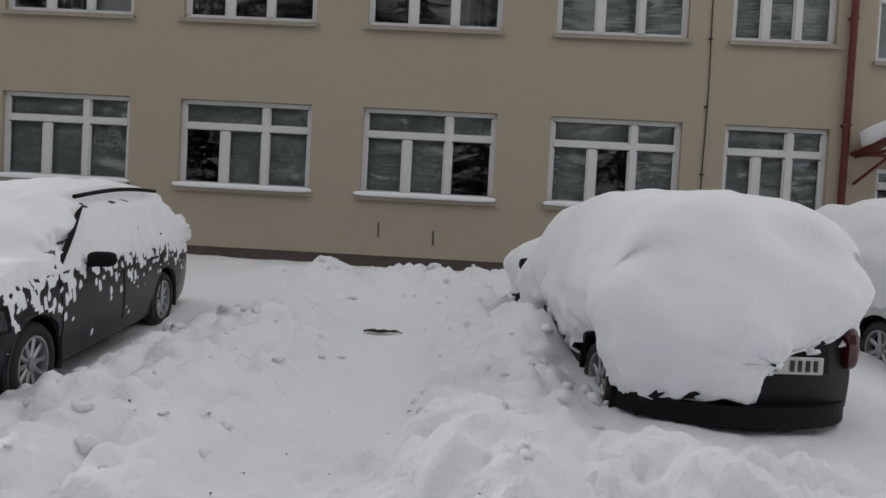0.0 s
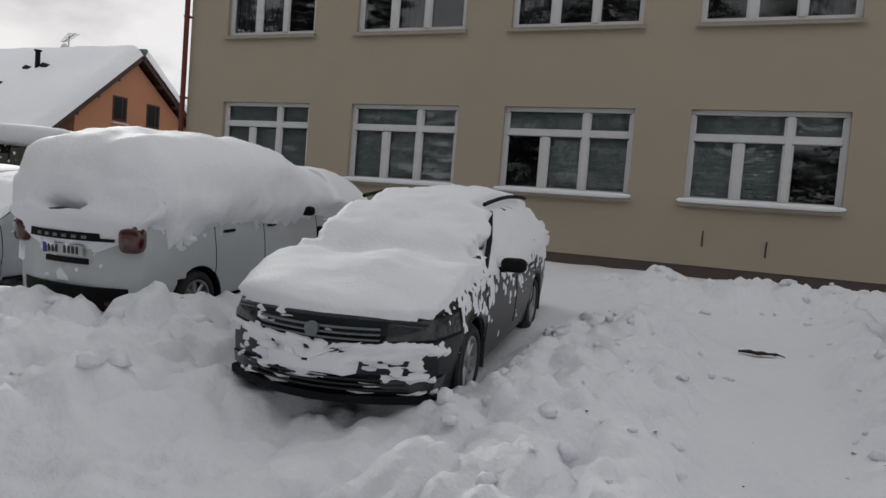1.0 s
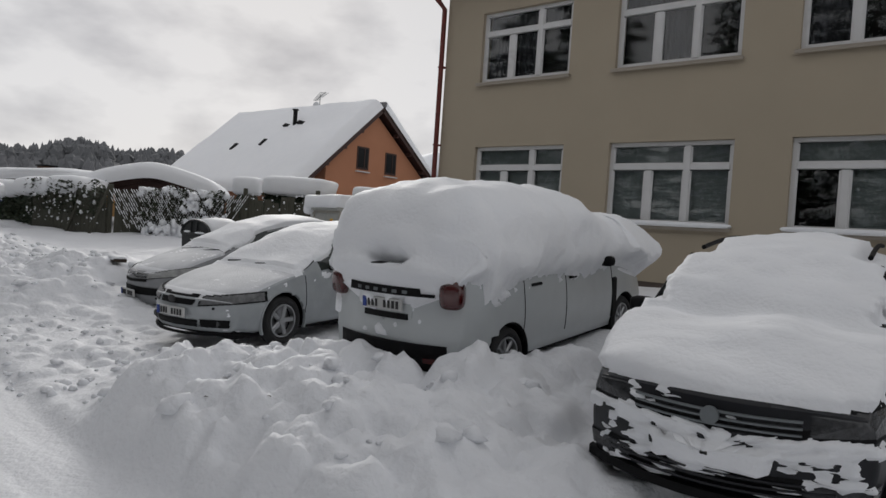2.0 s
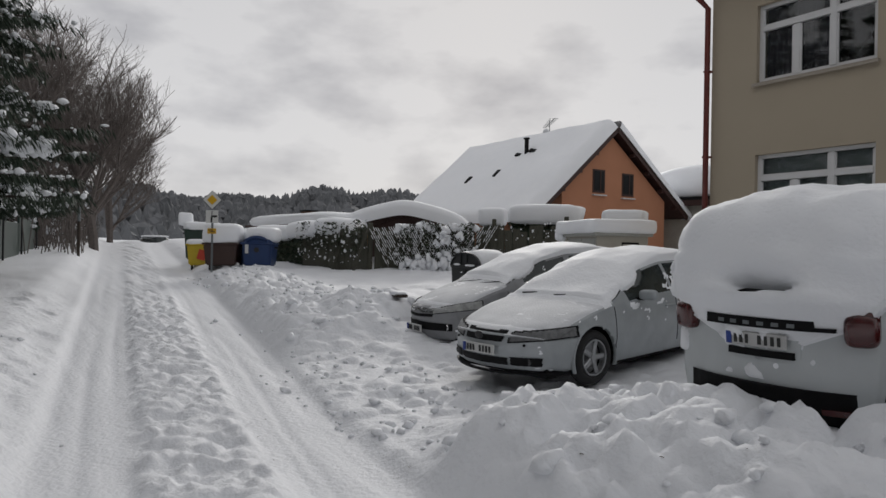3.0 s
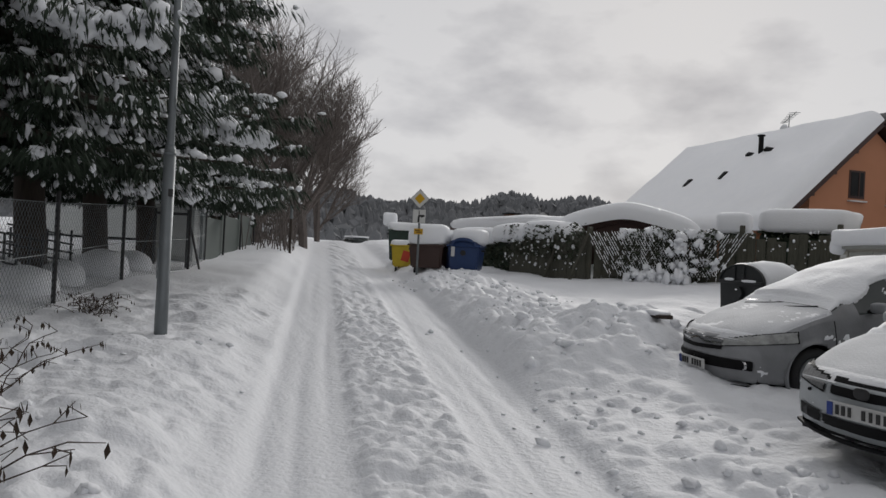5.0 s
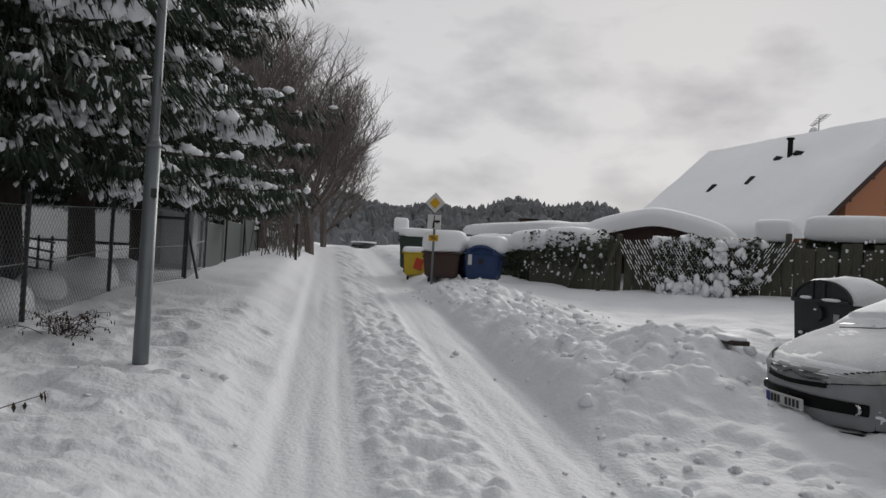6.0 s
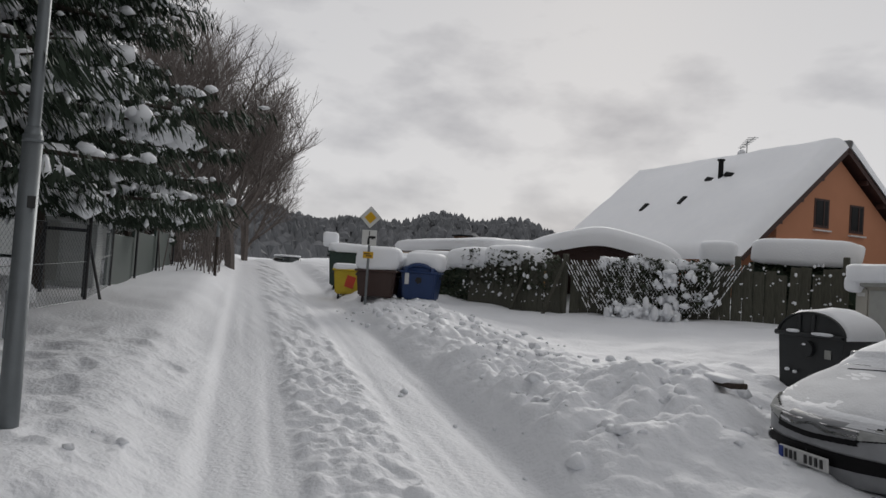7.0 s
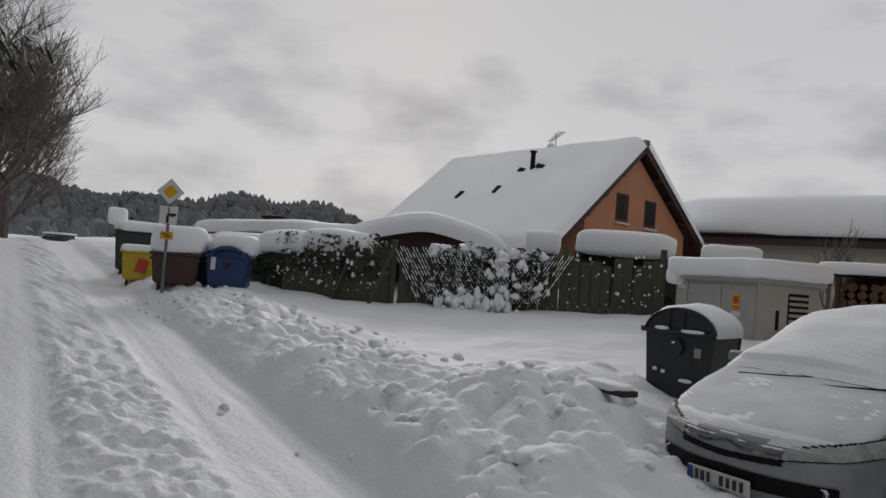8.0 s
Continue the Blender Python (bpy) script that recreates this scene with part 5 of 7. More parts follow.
part("side_post", boxes(((-1.02, -0.765, 1.38), (0.36, 0.03, 1.3), 0.01)), CONCRETE, station)
stk = part("sticker", boxes(((0.62, -0.775, 1.72), (0.20, 0.01, 0.28))), SIGN_YELLOW, station, "yellow and red warning sticker")
part("mark", boxes(((0.62, -0.783, 1.75), (0.14, 0.008, 0.13))), SIGN_RED, stk)
part("mark", boxes(((0.62, -0.783, 1.62), (0.16, 0.008, 0.03))), SIGN_RED, stk)
part("notice", boxes(((0.62, -0.775, 1.50), (0.24, 0.008, 0.10))), SIGN_WHITE, station)
part("label_plate", boxes(((-1.02, -0.785, 1.92), (0.24, 0.008, 0.07))), SIGN_WHITE, station)
lou = part("louvre", boxes(((1.155, 0.22, 1.45), (0.02, 0.50, 0.95), 0.004)), BLACK_TRIM, station, "louvred vent")
for k in range(9):
    part("slat", boxes(((1.172, 0.22, 1.05 + k * 0.10), (0.03, 0.46, 0.045), 0.0, Matrix.Rotation(0.5, 4, "Y"))), CONCRETE, lou)
part("handle", boxes(((1.165, -0.28, 1.45), (0.03, 0.07, 0.34), 0.01)), BLACK_TRIM, station)
bm = pillow(bmesh.new(), (0, 0, 2.31), (2.75, 1.95, 0.36), None, 0.26, 0.035, 1.2, 60, 14, 8.0)
pillow(bm, (-1.20, -0.62, 2.12), (0.46, 0.7, 0.34), None, 0.5, 0.04, 1.2, 20, 10, 9.0)
ob = tagged(part("station_snow", bm, SNOW, None, "", True), "rounded slab of snow on the transformer station", "snow")
ob.matrix_world = STA

# board fence with ivy
FA, FB, FC = Vector((-16.55, 13.55, 0)), Vector((-20.45, 9.45, 0)), Vector((-24.6, 9.0, 0))
fence = thing("board_fence", "old dark board fence overgrown with snowy ivy", "fence")
rng = random.Random(11)
plank = {}
for a, b in ((FA, FB), (FB, FC)):
    n = int((b - a).length / 0.21)
    d = (b - a).normalized()
    ang = math.degrees(math.atan2(d.y, d.x))
    for i in range(n):
        p = a + d * (i + 0.5) * 0.21
        h = rng.choice((1.15, 1.2, 1.25)) + (0.12 if a is FB else 0)
        if h not in plank:
            bm = box(bmesh.new(), (0, 0, h / 2 - 0.15), (0.204, 0.028, h), 0.006)
            me = bpy.data.meshes.new("board")
            bm.to_mesh(me)
            bm.free()
            me.materials.append(FENCE_WOOD)
            plank[h] = me
        ob = new("board", plank[h])
        ob.parent = fence
        ob.matrix_basis = pose(p.x, p.y, ground_z(p.x, p.y) + 0.02 + rng.uniform(-0.03, 0.05), rng.uniform(-2, 2), rng.uniform(-2.5, 2.5), ang + rng.uniform(-4, 4))
    for i in range(int((b - a).length / 2) + 1):
        p = a + d * i * 2.0 + Vector((d.y, -d.x, 0)) * 0.08 * (1 if a is FA else 1)
        part("fence_post", boxes(((p.x, p.y, ground_z(p.x, p.y) + 0.55), (0.12, 0.12, 1.6), 0.015, Matrix.Rotation(radians(ang + rng.uniform(-5, 5)), 4, "Z"))), FENCE_WOOD, fence)
lean = (FB - FA).normalized()
for q in (FB + Vector((0.1, -0.30, 0)), FB + Vector((-1.4, -0.30, 0))):
    z = ground_z(q.x, q.y)
    part("leaning_plank", tube(bmesh.new(), [(q.x - 0.25, q.y - 0.1, z - 0.1), (q.x + 0.22, q.y + 0.2, z + 1.35)], 0.045, 0.04, 6), FENCE_WOOD, fence)


def leaf_mass(n, where, size, seed, drop=0.4):
    """Many small bent leaves."""
    r = random.Random(seed)
    v, f = [], []
    for _ in range(n):
        p = where(r)
        s = size * r.uniform(0.6, 1.4)
        a, b = r.uniform(0, 6.28), r.uniform(-0.6, 0.9)
        u = Vector((math.cos(a), math.sin(a), -drop)) * s
        w = Vector((-math.sin(a), math.cos(a), b)) * s * 0.45
        o = len(v)
        v += [p - u * 0.5, p + w * 0.8, p + u * 0.6 + Vector((0, 0, -0.1 * s)), p - w * 0.8]
        f += [(o, o + 1, o + 2), (o, o + 2, o + 3)]
    return v, f


def along(a, b, z0, z1, out):
    d = (b - a).normalized()
    nrm = Vector((-d.y, d.x, 0))
    nrm = nrm if nrm.y < 0 else -nrm

    def pick(r):
        k = r.random()
        p = a + (b - a) * k
        clump = 0.5 + 0.5 * math.sin(k * 23) * math.sin(k * 9 + 1)
        z = z0 + (z1 - z0) * (1 - r.random() ** (0.6 + clump))
        return p + nrm * (0.03 + out * r.random() * clump) + Vector((0, 0, ground_z(p.x, p.y) + z))
    return pick


v, f = leaf_mass(1100, along(FA + (FB - FA) * 0.45, FA + (FB - FA) * 0.82, 0.1, 1.25, 0.35), 0.10, 3)
tagged(mesh_ob("ivy", v, f, IVY), "dark ivy hanging over the fence boards", "plant", kind="stuff")
v, f = leaf_mass(600, along(FB, FC, 0.5, 1.45, 0.25), 0.10, 4)
tagged(mesh_ob("ivy", v, f, IVY), "dark ivy on the older boards", "plant", kind="stuff")
v, f = [], []
rng = random.Random(21)
pk1, pk2, pk3 = along(FA + (FB - FA) * 0.45, FA + (FB - FA) * 0.84, 0.05, 1.3, 0.40), along(FB, FC, 0.2, 1.35, 0.25), along(FA, FA + (FB - FA) * 0.4, 0.1, 1.2, 0.1)
for pick, n, hi in ((pk1, 420, 0.022), (pk2, 150, 0.04), (pk3, 60, 0.03)):
    for _ in range(n):
        s = 0.012 + hi * rng.random() ** 2
        blob(v, f, pick(rng), (s * rng.uniform(0.8, 1.8), s * rng.uniform(0.7, 1.2), s * rng.uniform(0.5, 1.6)), rng)
for k in range(7):
    q = FA + (FB - FA) * min(0.95, max(0.38, rng.gauss(0.62, 0.11)))
    c = Vector((q.x + rng.uniform(0.0, 0.30), q.y - rng.uniform(0.02, 0.40), ground_z(q.x, q.y) + rng.uniform(0.0, 0.5 if k < 5 else 1.15)))
    for _ in range(16):
        s = rng.uniform(0.03, 0.11)
        blob(v, f, c + Vector((rng.gauss(0, 0.13), rng.gauss(0, 0.11), rng.gauss(0, 0.09))), (s * rng.uniform(0.8, 1.5), s * rng.uniform(0.8, 1.3), s * rng.uniform(0.6, 1.2)), rng)
for k in range(60):
    q = FA + (FB - FA) * rng.uniform(0.42, 0.86)
    s = rng.uniform(0.06, 0.14)
    blob(v, f, (q.x + rng.uniform(-0.08, 0.1), q.y - rng.uniform(0, 0.12), ground_z(q.x, q.y) + 1.10 + rng.uniform(-0.05, 0.08)), (s * 1.4, s * 1.1, s * 0.9), rng)
tagged(mesh_ob("ivy_snow", v, f, SNOW, None, True), "clumps of snow caught in the ivy", "snow", kind="stuff")
# lattice panel dusted with snow in the middle of the fence
trellis = thing("trellis", "snow covered lattice panel on the fence", "trellis")
d = (FB - FA).normalized()
nrm = Vector((-d.y, d.x, 0)) if d.x > 0 else Vector((d.y, -d.x, 0))
nrm = nrm if nrm.y < 0 else -nrm
for i in range(40):
    for s in (-1, 1):
        k = 0.44 + 0.46 * i / 40
        p = FA + (FB - FA) * k + nrm * (0.15 + 0.015 * s)
        z = ground_z(p.x, p.y) + 0.12
        q = p + d * s * 0.62
        part("lath", tube(bmesh.new(), [p + Vector((0, 0, z)), q + Vector((0, 0, z + 1.05))], 0.013, 0.013, 5), FENCE_WOOD, trellis)
rng = random.Random(52)
v, f = [], []
for i in range(40):
    for s in (-1, 1):
        k = 0.44 + 0.46 * i / 40
        p = FA + (FB - FA) * k + nrm * (0.165 + 0.015 * s)
        z = ground_z(p.x, p.y) + 0.13
        a, b = p + Vector((0, 0, z)), p + d * s * 0.62 + Vector((0, 0, z + 1.05))
        for m in range(9):
            if rng.random() < 0.62:
                limb_a, limb_b = a.lerp(b, m / 9 + 0.01), a.lerp(b, (m + 0.9) / 9)
                o = len(v)
                w0 = nrm * 0.016
                h0 = Vector((0, 0, rng.uniform(0.022, 0.040)))
                v += [limb_a - w0, limb_a + w0, limb_b + w0, limb_b - w0, limb_a - w0 + h0, limb_a + w0 * 1.3 + h0, limb_b + w0 * 1.3 + h0, limb_b - w0 + h0]
                f += [(o, o + 3, o + 2, o + 1), (o + 4, o + 5, o + 6, o + 7), (o, o + 1, o + 5, o + 4), (o + 1, o + 2, o + 6, o + 5), (o + 2, o + 3, o + 7, o + 6), (o + 3, o, o + 4, o + 7)]
for k, hh, n in ((0.50, 0.95, 7), (0.57, 0.25, 12), (0.62, 0.40, 14), (0.66, 0.22, 12), (0.59, 0.95, 9), (0.74, 0.15, 6)):
    q = FA + (FB - FA) * k + nrm * 0.30
    for _ in range(n):
        s = rng.uniform(0.05, 0.13)
        u = rng.gauss(0, 0.20)
        c = q + d * u + nrm * rng.gauss(0, 0.08) + Vector((0, 0, ground_z(q.x, q.y) + max(0.02, hh + rng.gauss(0, 0.10) - abs(u) * 0.9)))
        blob(v, f, c, (s * rng.uniform(0.7, 1.1), s * rng.uniform(0.7, 1.1), s * rng.uniform(0.6, 1.8)), rng)
tagged(mesh_ob("trellis_snow", v, f, SNOW, None, True), "snow caught on the lattice and heaped on the bush below", "snow", kind="stuff")


def long_snow(a, b, z, w, h, name, label, seed, cat="snow", e=0.4, grp=""):
    c, d = (a + b) / 2, b - a
    ob = part(name, pillow(bmesh.new(), (c.x, c.y, z), (d.length, w, h), Matrix.Rotation(math.atan2(d.y, d.x), 4, "Z"), e, 0.06, 0.9, 64, 14, seed), SNOW, None, "", True)
    return tagged(ob, label, cat, grp)


# clipped hedges behind the fence, capped with snow
def hedge(a, b, z0, z1, w, seed, label):
    d = b - a
    n = int(900 * d.length / 2)
    r0 = random.Random(seed)
    dn = Vector((-d.y, d.x, 0)).normalized()

    def pick(r):
        k, s = r.random(), r.choice((-1, 1))
        if r.random() < 0.3:
            return a + d * k + dn * r.uniform(-w / 2, w / 2) + Vector((0, 0, z1 - 0.03))
        return a + d * k + dn * s * w / 2 * r.uniform(0.8, 1.08) + Vector((0, 0, r.uniform(z0, z1)))
    h = thing("hedge", label, "hedge", None, "hedges")
    v, f = leaf_mass(n, pick, 0.13, seed)
    mesh_ob("leaves", v, f, IVY, h)
    part("core", box(bmesh.new(), ((a + b) / 2 + Vector((0, 0, (z0 + z1) / 2))), (d.length * 0.98, w * 0.82, z1 - z0 - 0.06), 0.1, Matrix.Rotation(math.atan2(d.y, d.x), 4, "Z")), NEEDLES, h)
    return h


V3 = lambda x, y: Vector((x, y, 0))
hedge(V3(-20.1, 13.3), V3(-19.65, 13.72), 0.6, 2.42, 0.6, 31, "narrow clipped hedge behind the fence under snow")
long_snow(V3(-20.2, 13.2), V3(-19.55, 13.8), 2.62, 0.75, 0.58, "hedge_snow", "rounded snow cap on the narrow hedge", 2.2)
hedge(V3(-18.7, 13.3), V3(-16.7, 14.9), 0.6, 2.40, 0.7, 32, "clipped hedge behind the fence under snow")
long_snow(V3(-18.65, 13.25), V3(-16.85, 14.55), 2.64, 0.95, 0.58, "hedge_snow", "long rounded snow cap on the hedge", 3.7)
long_snow(V3(-16.6, 15.0), V3(-15.5, 15.6), 2.55, 0.8, 0.45, "hedge_snow", "low snow cap on the end of the hedge", 5.7)
hedge(V3(-30.5, 8.6), V3(-22.2, 9.86), 0.9, 1.98, 0.9, 33, "long dark hedge beside the bins under snow")
for i, (x0, x1, zz) in enumerate(((-31, -27.6, 1.95), (-28.2, -25.2, 2.05), (-25.8, -23.4, 2.16), (-24.0, -22.1, 2.22))):
    y = lambda x: 8.6 + (x + 30.5) * 1.35 / 8.9
    long_snow(V3(x0, y(x0)), V3(x1, y(x1)), zz, 1.35, 0.62, "hedge_snow", "heavy snow bending over the long hedge", 10.0 + i, e=0.55)

# carport with a shallow gable
CP = turned(-21.85, 11.45, 0, 52) @ Matrix.Diagonal((0.84, 1, 1, 1))
carport = thing("carport", "dark timber carport with a low gabled roof", "carport", CP)
for s in (-1, 1):
    part("roof_half", boxes(((s * 1.12, 1.6, 2.46), (2.4, 3.6, 0.10), 0.01, Matrix.Rotation(s * 0.235, 4, "Y"))), BROWN_WOOD, carport)
    part("barge_board", boxes(((s * 1.12, -0.22, 2.42), (2.4, 0.06, 0.20), 0.01, Matrix.Rotation(s * 0.235, 4, "Y"))), BROWN_WOOD, carport)
    for y in (0.0, 3.2):
        part("post", boxes(((s * 1.9, y, 1.4), (0.14, 0.14, 1.7), 0.01)), BROWN_WOOD, carport)
gable = bmesh.new()
ga = [[gable.verts.new((x, y, z)) for x, z in ((-2.2, 2.06), (2.2, 2.06), (0.3, 2.60), (-0.3, 2.60))] for y in (-0.16, -0.10)]
gable.faces.new(ga[0])
gable.faces.new(ga[1][::-1])
for i in range(4):
    gable.faces.new((ga[0][i], ga[1][i], ga[1][(i + 1) % 4], ga[0][(i + 1) % 4]))
part("gable_panel", gable, BROWN_WOOD, carport)
part("tie_beam", boxes(((0, -0.1, 2.20), (4.0, 0.12, 0.16), 0.01)), BROWN_WOOD, carport)
part("back_wall", boxes(((0, 3.2, 1.5), (3.9, 0.08, 1.6))), BROWN_WOOD, carport)
bm = bmesh.new()
n = 40
prof = [(-2.45 + 4.9 * i / n, 2.72 - 0.235 * abs(math.sqrt((-2.45 + 4.9 * i / n) ** 2 + 0.25)) + 0.12 + 0.42 * max(0.0, 1 - abs((-2.45 + 4.9 * i / n) / 2.46) ** 7) ** 0.5) for i in range(n + 1)]
rows = []
for j, (y, k) in enumerate(((-0.42, 0.0), (-0.42, 0.55), (-0.33, 0.88), (-0.1, 1.0), (1.6, 1.04), (3.3, 1.0), (3.55, 0.0))):
    base = [2.60 - 0.235 * math.sqrt(x * x + 0.25) + 0.15 for x, _ in prof]
    rows.append([bm.verts.new((x, y, b + (z - b) * k)) for (x, z), b in zip(prof, base)])
for a, b in zip(rows, rows[1:]):
    for i in range(n):
        bm.faces.new((a[i], a[i + 1], b[i + 1], b[i]))
ob = tagged(part("carport_snow", bm, SNOW, None, "", True), "smooth arched snow on the carport roof", "snow")
ob.matrix_world = CP
chim = thing("chimney", "small brick chimney of a low house beyond the hedge", "chimney", pose(-31.5, 12.0, 0))
part("stack", boxes(((0, 0, 2.7), (0.6, 0.5, 0.9), 0.02)), BRICKISH, chim)
part("cap", boxes(((0, 0, 3.18), (0.7, 0.6, 0.06), 0.01)), BLACK_TRIM, chim)
low = thing("low_house", "low house with a snowy roof behind the hedge", "house", turned(-31.0, 13.2, 0, 10))
part("wall", boxes(((0, 0, 1.6), (8, 4, 1.8))), OCHRE, low)
part("roof", boxes(((0, 0, 2.5), (8.6, 4.6, 0.1))), BROWN_WOOD, low)
tagged(part("low_house_snow", pillow(bmesh.new(), (-31.0, 13.2, 2.72), (8.9, 5.0, 0.62), Matrix.Rotation(radians(10), 4, "Z"), 0.45, 0.08), SNOW, None, "", True), "snow on the low house roof", "snow")


# ---- bins and signs ----
def waste_container(x, y, ang, paint, label, w=0.98, d=0.9, h=0.95, open_lid=False):
    z = ground_z(x, y)
    c = thing("waste_container", label, "waste container", turned(x, y, z - 0.18, ang), "waste containers")
    bm = bmesh.new()
    a = [bm.verts.new((sx * w / 2 * 0.88, sy * d / 2 * 0.86, 0.16)) for sx, sy in ((-1, -1), (1, -1), (1, 1), (-1, 1))]
    b = [bm.verts.new((sx * w / 2, sy * d / 2, h)) for sx, sy in ((-1, -1), (1, -1), (1, 1), (-1, 1))]
    bm.faces.new(a[::-1])
    bm.faces.new(b)
    for i in range(4):
        bm.faces.new((a[i], a[(i + 1) % 4], b[(i + 1) % 4], b[i]))
    bmesh.ops.bevel(bm, geom=bm.edges[:], offset=0.04, segments=2, affect="EDGES")
    part("body", bm, paint, c)
    part("rim", boxes(((0, 0, h), (w + 0.08, d + 0.08, 0.06), 0.02)), paint, c)
    part("lid", pillow(bmesh.new(), (0, 0, h + 0.02), (w + 0.02, d + 0.02, 0.34), None, 0.5, 0, 1, 24, 8, 0, 0.9), paint, c, "", True)
    for s in (-1, 1):
        part("lifting_pin", cyl(bmesh.new(), (s * (w / 2 + 0.05), 0, h - 0.12), 0.03, 0.12, "x", 10), DARK_METAL, c)
        for sy in (-1, 1):
            part("castor", cyl(bmesh.new(), (s * w * 0.33, sy * d * 0.3, 0.08), 0.08, 0.05, "x", 14), RUBBER, c)
    return c, z - 0.18


def cap_snow(x, y, z, ang, w, d, h, label, seed):
    return tagged(part("container_snow", pillow(bmesh.new(), (x, y, z + h / 2), (w, d, h), Matrix.Rotation(radians(ang), 4, "Z"), 0.42, 0.05, 1.3, 40, 14, seed), SNOW, None, "", True), label, "snow", "snow on the containers")


brown, bz = waste_container(-24.25, 6.35, 62, BIN_BROWN, "brown plastic waste container with a tall snow cap", 1.0, 1.0, 0.82)
cap_snow(-24.25, 6.35, bz + 0.80, 62, 1.14, 1.14, 0.66, "tall snow cap on the brown container", 1.0)
blue, bz = waste_container(-23.75, 7.35, 58, BIN_BLUE, "blue plastic paper container with a snow cap", 0.92, 0.9, 0.86)
tube_pts = [(0.34 * math.cos(a), -0.47, 0.86 + 0.20 * math.sin(a)) for a in np.linspace(0, math.pi, 11)]
part("lid_rim", tube(bmesh.new(), tube_pts, 0.045, 0.045, 8), BIN_BLUE, blue)
part("emblem", cyl(bmesh.new(), (0, -0.45, 0.66), 0.09, 0.03, "y", 5), SIGN_BLACK, blue)
part("sticker", boxes(((-0.30, -0.455, 0.70), (0.10, 0.02, 0.30))), SIGN_WHITE, blue)
cap_snow(-23.80, 7.45, bz + 0.88, 58, 1.0, 0.95, 0.50, "snow cap on the blue container", 2.0)
blue2, bz2 = waste_container(-24.55, 7.35, 58, BIN_BLUE, "second blue container tucked behind the first", 0.9, 0.8, 0.84)
cap_snow(-24.6, 7.4, bz2 + 0.84, 58, 0.98, 0.9, 0.46, "snow cap on the second blue container", 2.6)
yellow, bz = waste_container(-26.9, 6.35, 66, BIN_YELLOW, "yellow plastic container with a red sticker", 0.86, 0.9, 0.86)
part("sticker", boxes(((0.06, -0.44, 0.52), (0.26, 0.02, 0.34), 0, Matrix.Rotation(0.25, 4, "Y"))), SIGN_RED, yellow)
cap_snow(-26.9, 6.35, bz + 0.84, 66, 0.95, 0.95, 0.22, "thin snow on the yellow container", 3.0)
green, bz = waste_container(-29.4, 6.95, 70, BIN_GREEN, "tall dark green container behind the others", 1.2, 1.1, 1.25)
cap_snow(-29.4, 6.95, bz + 1.22, 70, 1.3, 1.2, 0.34, "snow on the green container", 4.0)
cap_snow(-29.9, 6.45, bz + 1.42, 70, 0.5, 0.5, 0.5, "round lump of snow on the green container", 4.5)


SMALLER = Matrix.Diagonal((0.72, 0.82, 0.84, 1))


